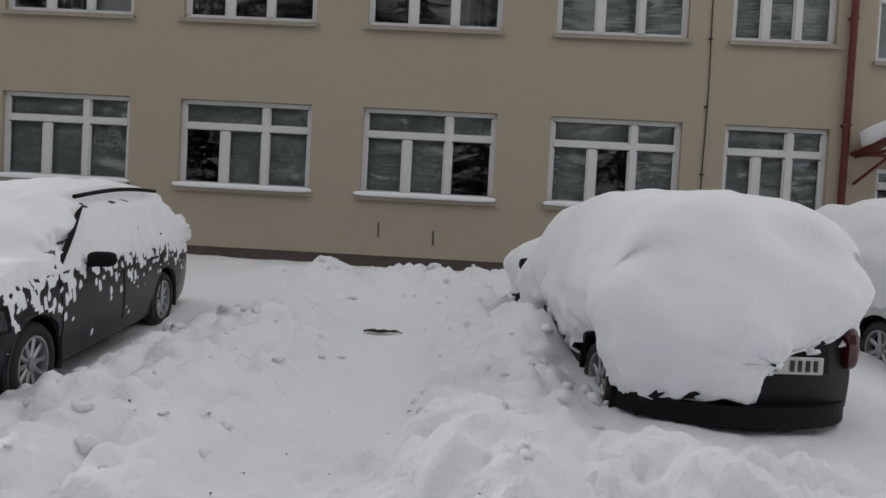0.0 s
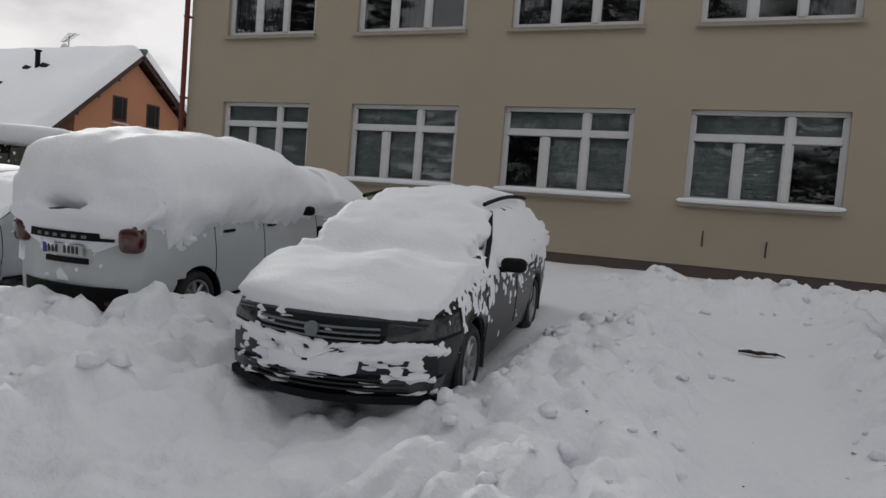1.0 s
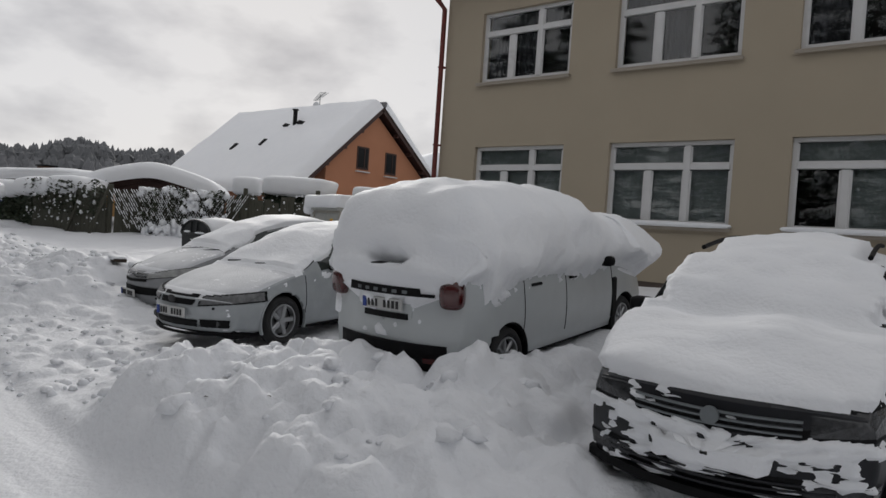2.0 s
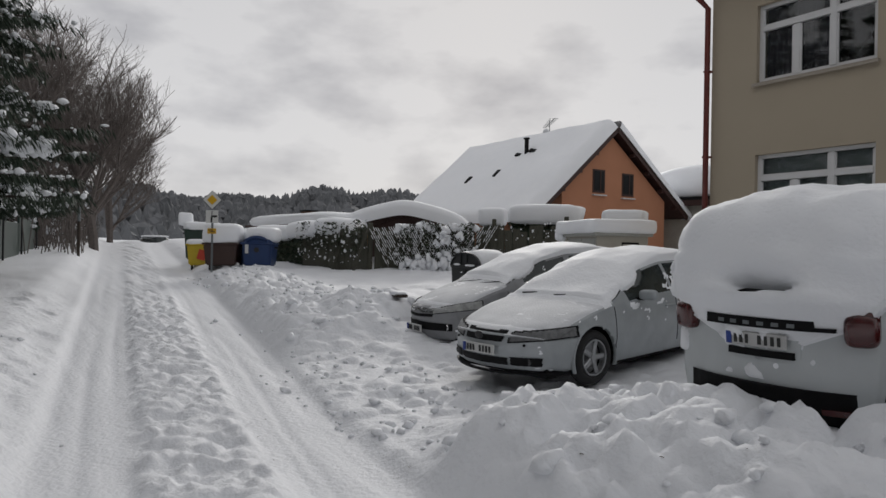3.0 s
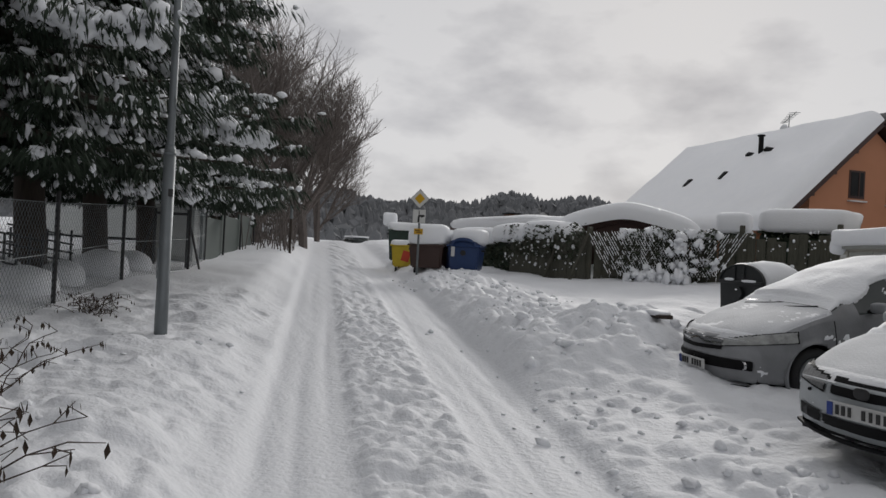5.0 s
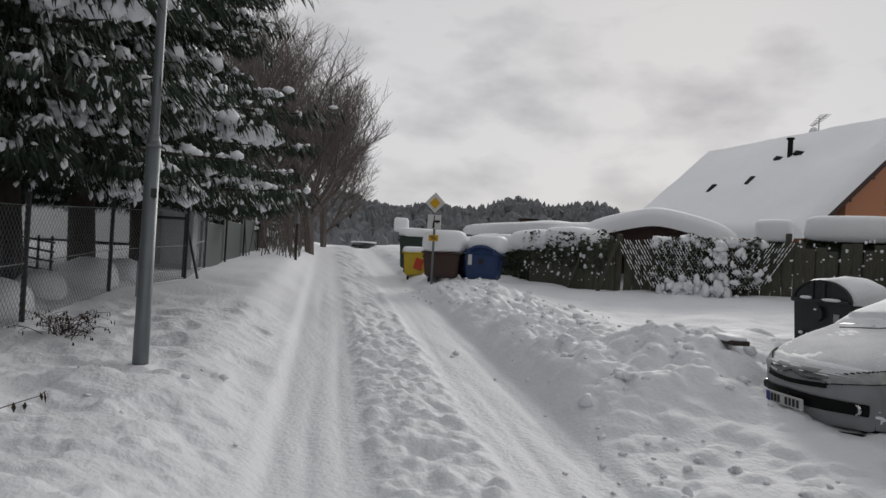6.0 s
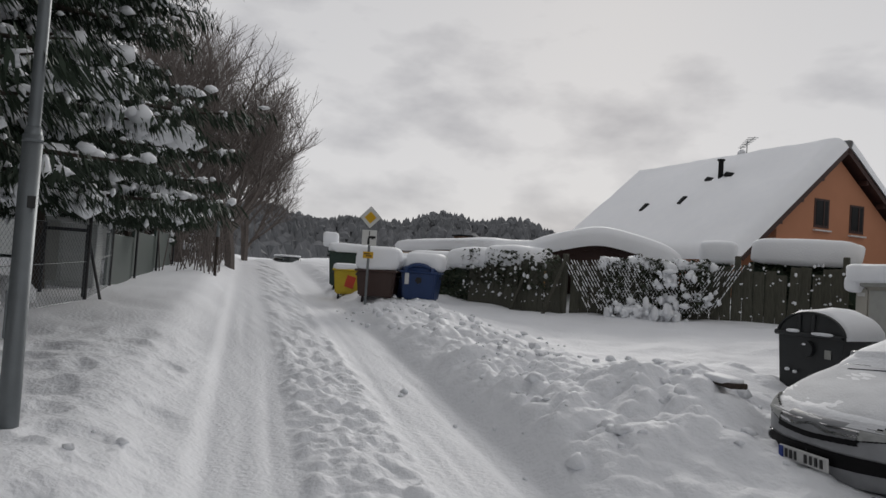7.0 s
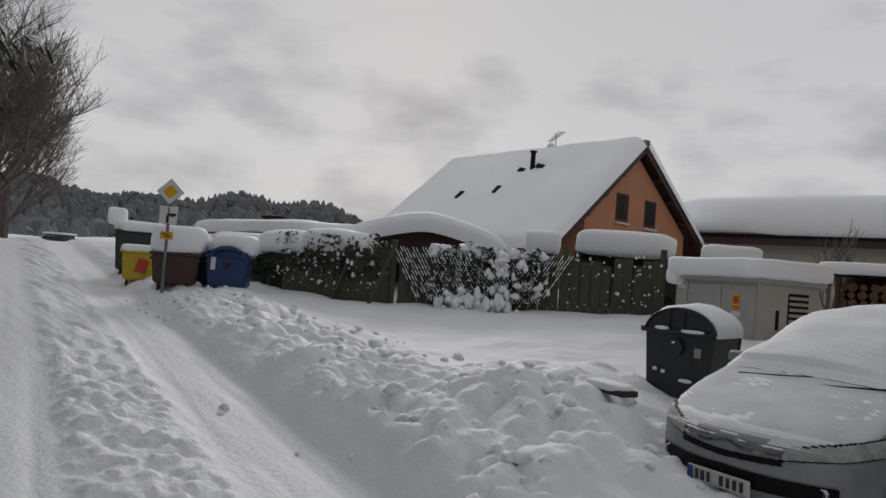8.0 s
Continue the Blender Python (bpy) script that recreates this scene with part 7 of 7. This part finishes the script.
part("door", boxes(((0.32, -0.26, 0.68), (0.58, 0.02, 1.2), 0.01)), PALE_SHEET, cab)
for i, (x, y) in enumerate(((-15.9, -2.1), (-17.4, -2.05))):
    lat = thing("lattice_panel", "dark leaning lattice panel in the garden", "lattice", turned(x, y - 0.25, ground_z(x, y), 75 + 12 * i), "garden lattices")
    for k in range(6):
        part("upright", boxes(((-0.45 + 0.18 * k, 0, 0.35), (0.03, 0.03, 0.85))), DARK_METAL, lat)
    for k in range(6):
        part("crosspiece", boxes(((0, -0.03, 0.05 + 0.14 * k), (1.0, 0.02, 0.03), 0, Matrix.Rotation(0.15, 4, "Y"))), DARK_METAL, lat)
shop = thing("sales_hut", "pale hut with green lettering and an ochre gable", "hut", turned(-31.8, -3.0, ground_z(-31.8, -3.0), 84))
part("wall", boxes(((0, 0, 1.3), (5.0, 3, 2.6), 0.02)), PALE_SHEET, shop)
part("gable", boxes(((0, 0.1, 3.3), (5.0, 2.8, 1.4), 0.02)), OCHRE, shop)
part("roof", boxes(((0, 0, 4.1), (5.6, 3.6, 0.14), 0.02)), BROWN_WOOD, shop)
txt = bpy.data.curves.new("lettering", "FONT")
txt.body, txt.size, txt.extrude = "PÁ", 0.85, 0.01
txt.materials.append(TEXT_GREEN)
letters = new("lettering", txt)
letters.parent = shop
letters.matrix_basis = pose(0.55, -1.52, 1.72, 90, 0, 0)
tagged(letters, "green capital letters")
part("window", boxes(((1.2, -1.51, 1.2), (1.2, 0.03, 0.5))), GRANITE, shop)
tagged(part("hut_snow", pillow(bmesh.new(), (-31.8, -3.0, ground_z(-31.8, -3.0) + 4.35), (6.0, 4.0, 0.5), Matrix.Rotation(radians(84), 4, "Z"), 0.4, 0.05), SNOW, None, "", True), "snow on the hut roof", "snow")
for k, (x, y, s) in enumerate(((-15.5, -2.0, 0.9), (-17.0, -1.9, 0.8), (-18.3, -1.5, 1.0), (-19.8, -1.2, 0.8), (-16.2, -2.6, 0.9))):
    tagged(part("snow_drift", pillow(bmesh.new(), (x, y, ground_z(x, y) + 0.05), (1.2 * s, 0.9 * s, 0.75 * s), None, 0.9, 0.08, 1.5, 24, 12, k), SNOW, None, "", True), "cone of snow drifted against the fence", "snow", "snow heaps")

# far end of the road: a parked car and huts
fc = thing("far_car", "white car half hidden in snow down the road", "car", turned(-58.0, 10.2, ground_z(-58.0, 10.2) - 0.95, 20))
part("body", pillow(bmesh.new(), (0, 0, 0.55), (4.2, 1.7, 0.8), None, 0.5, 0.02, 1, 24, 10), PAINT_WHITE, fc, "", True)
part("cabin", pillow(bmesh.new(), (0.2, 0, 1.05), (2.4, 1.45, 0.7), None, 0.6, 0.02, 1, 24, 10), CAR_GLASS, fc, "", True)
for x in (-1.3, 1.3):
    for y in (-0.8, 0.8):
        part("wheel", cyl(bmesh.new(), (x, y, 0.3), 0.3, 0.2, "y", 16), RUBBER, fc)
part("roof", pillow(bmesh.new(), (0.2, 0, 1.42), (2.2, 1.4, 0.16), None, 0.5, 0.02), SNOW, fc, "snow covered roof", True)
for k, (x, y, w, mt) in enumerate(((-64.0, 5.0, 3.0, BRICKISH), (-60.0, 3.0, 4.0, BROWN_WOOD), (-54.0, 3.6, 3.0, BROWN_WOOD))):
    hut = thing("garden_hut", "small dark garden hut with a snowy roof", "hut", turned(x, y, ground_z(x, y), 10 * k), "garden huts")
    part("wall", boxes(((0, 0, 0.9), (w, w * 0.8, 2.0))), mt, hut)
    part("roof", boxes(((0, 0, 1.95), (w * 1.15, w, 0.1))), BROWN_WOOD, hut)
    tagged(part("hut_snow", pillow(bmesh.new(), (x, y, ground_z(x, y) + 2.15), (w * 1.2, w * 1.05, 0.4), Matrix.Rotation(radians(10 * k), 4, "Z"), 0.5, 0.05), SNOW, None, "", True), "snow on a garden hut", "snow", "snow on the huts")


# shrubs on the left verge
def shrub(x, y, seed, n, h, lean_to, leaves, label):
    r = random.Random(seed)
    z = ground_z(x, y)
    s = thing("shrub", label, "shrub", pose(x, y, z), "verge shrubs")
    v, f, lv, lf = [], [], [], []
    for k in range(n):
        d = (Vector((r.uniform(-1, 1), r.uniform(-1, 1), r.uniform(0.6, 1.6))) + Vector(lean_to)).normalized()
        ln = h * r.uniform(0.6, 1.1)
        pts = [Vector((r.uniform(-0.12, 0.12), r.uniform(-0.12, 0.12), -0.1))]
        for i in range(7):
            pts.append(pts[-1] + (d + Vector((r.uniform(-0.3, 0.3), r.uniform(-0.3, 0.3), -0.10 * i))) * ln / 7)
        limb(v, f, pts, 0.006, 0.0025, 4)
        for i in range(3, 8):
            e = pts[i] + Vector((r.uniform(-0.14, 0.14), r.uniform(-0.14, 0.14), r.uniform(-0.06, 0.08)))
            limb(v, f, [pts[i], e], 0.0035, 0.002, 3)
            for _ in range(leaves if i > 4 else 0):
                p = e + Vector((r.uniform(-0.03, 0.03), r.uniform(-0.03, 0.03), 0))
                w = Vector((r.uniform(-1, 1), r.uniform(-1, 1), 0)).normalized() * r.uniform(0.005, 0.011)
                q = Vector((r.uniform(-0.01, 0.01), r.uniform(-0.01, 0.01), -r.uniform(0.035, 0.07)))
                o = len(lv)
                lv += [p, p + q * 0.5 + w, p + q, p + q * 0.5 - w + Vector((0.004, 0.004, 0))]
                lf += [(o, o + 1, o + 2), (o, o + 2, o + 3)]
    tagged(mesh_ob("crown", v, f, TWIG, s), kind="stuff")
    tagged(mesh_ob("foliage", lv, lf, DRY_LEAF, s, False, "curled brown leaves"), kind="stuff")
    return s


shrub(-6.9, -0.52, 81, 40, 1.05, (0.3, 0.55, 0.1), 1, "leafless shrub with curled dry leaves by the road")
shrub(-7.5, -0.75, 82, 32, 1.2, (0.2, 0.2, 0.4), 2, "taller shrub with withered leaves by the road")
shrub(-9.6, -0.95, 83, 22, 0.95, (0.1, 0.1, 0.4), 3, "withered bush in the snow beside the fence")
shrub(-13.9, -0.95, 84, 26, 0.55, (0, 0, 0.1), 2, "small withered bush below the fence")

# branches and bits that lie on the snow
branch = thing("fallen_branch", "dark twiggy branch lying on the cleared snow", "branch", pose(0.22, 7.35, ground_z(0.22, 7.35) + 0.02) @ Matrix.Scale(0.7, 4))
for k in range(7):
    part("twig", tube(bmesh.new(), [(-0.25 + 0.04 * k, 0.03 * math.sin(k), 0.01), (-0.12 + 0.05 * k, 0.05 * math.cos(k * 2), 0.03), (-0.02 + 0.05 * k, 0.06 * math.sin(k * 3), 0.015)], 0.018, 0.007, 5), BARK, branch)
slab = thing("snowy_plank", "snow covered plank lying beside the grey car", "plank", turned(-12.0, 5.8, ground_z(-12.0, 5.8), -12))
part("plank", boxes(((0, 0, 0.10), (0.5, 0.18, 0.05), 0.01)), BARK, slab)
tagged(part("plank_snow", pillow(bmesh.new(), (-12.0, 5.8, ground_z(-12.0, 5.8) + 0.13), (0.46, 0.2, 0.08), Matrix.Rotation(radians(-12), 4, "Z"), 0.5, 0.03), SNOW, None, "", True), "snow on the plank", "snow")

# loose clods of snow and leaf litter
rng = random.Random(123)
v, f = [], []
zones = [(-6.9, -3.3, 2.9, 5.4, 60, 0.08), (-1.6, 0.0, 2.6, 8.0, 50, 0.06), (0.6, 2.0, 3.2, 8.0, 40, 0.06), (-15.5, -10.8, 3.6, 6.2, 90, 0.07), (-10.6, -7.2, 3.0, 4.6, 90, 0.045), (-12.5, -7.5, -0.6, 1.0, 20, 0.05), (-2.0, 1.5, 2.4, 4.4, 30, 0.05), (-24.0, -15.0, 5.0, 7.0, 150, 0.09), (-1.4, 1.8, 8.4, 11.2, 30, 0.10)]
for x0, x1, y0, y1, n, s in zones:
    for _ in range(n):
        x, y = rng.uniform(x0, x1), rng.uniform(y0, y1)
        q = s * rng.random() ** 2.2 + 0.02
        blob(v, f, (x, y, ground_z(x, y) + q * 0.2), (q * rng.uniform(0.8, 1.3), q * rng.uniform(0.8, 1.3), q * rng.uniform(0.5, 0.85)), rng)
tagged(mesh_ob("snow_clods", v, f, GROUND_SNOW, None, True), "loose shovelled clods of snow on the banks", "snow", kind="stuff")
v, f = [], []
for _ in range(60):
    x, y = rng.uniform(-9, 1.8), rng.uniform(1.6, 5.5)
    z, s = ground_z(x, y) + 0.006, rng.uniform(0.008, 0.022)
    o = len(v)
    a = rng.uniform(0, 6.3)
    v += [(x, y, z), (x + s * math.cos(a), y + s * math.sin(a), z + 0.006), (x + s * math.cos(a + 0.9) * 1.6, y + s * math.sin(a + 0.9) * 1.6, z + 0.004), (x - s * 0.3 * math.sin(a), y + s * 0.6, z + 0.002)]
    f.append((o, o + 1, o + 2, o + 3))
tagged(mesh_ob("leaf_litter", v, f, DRY_LEAF), "specks of bark and dry leaf on the snow", "litter", kind="stuff")

# ---- the plan brought to true size ----
for ob in list(scene.objects):
    if ob.parent is None and ob.type in ("MESH", "EMPTY"):
        ob.matrix_basis = Matrix.Scale(SIZE, 4) @ ob.matrix_basis
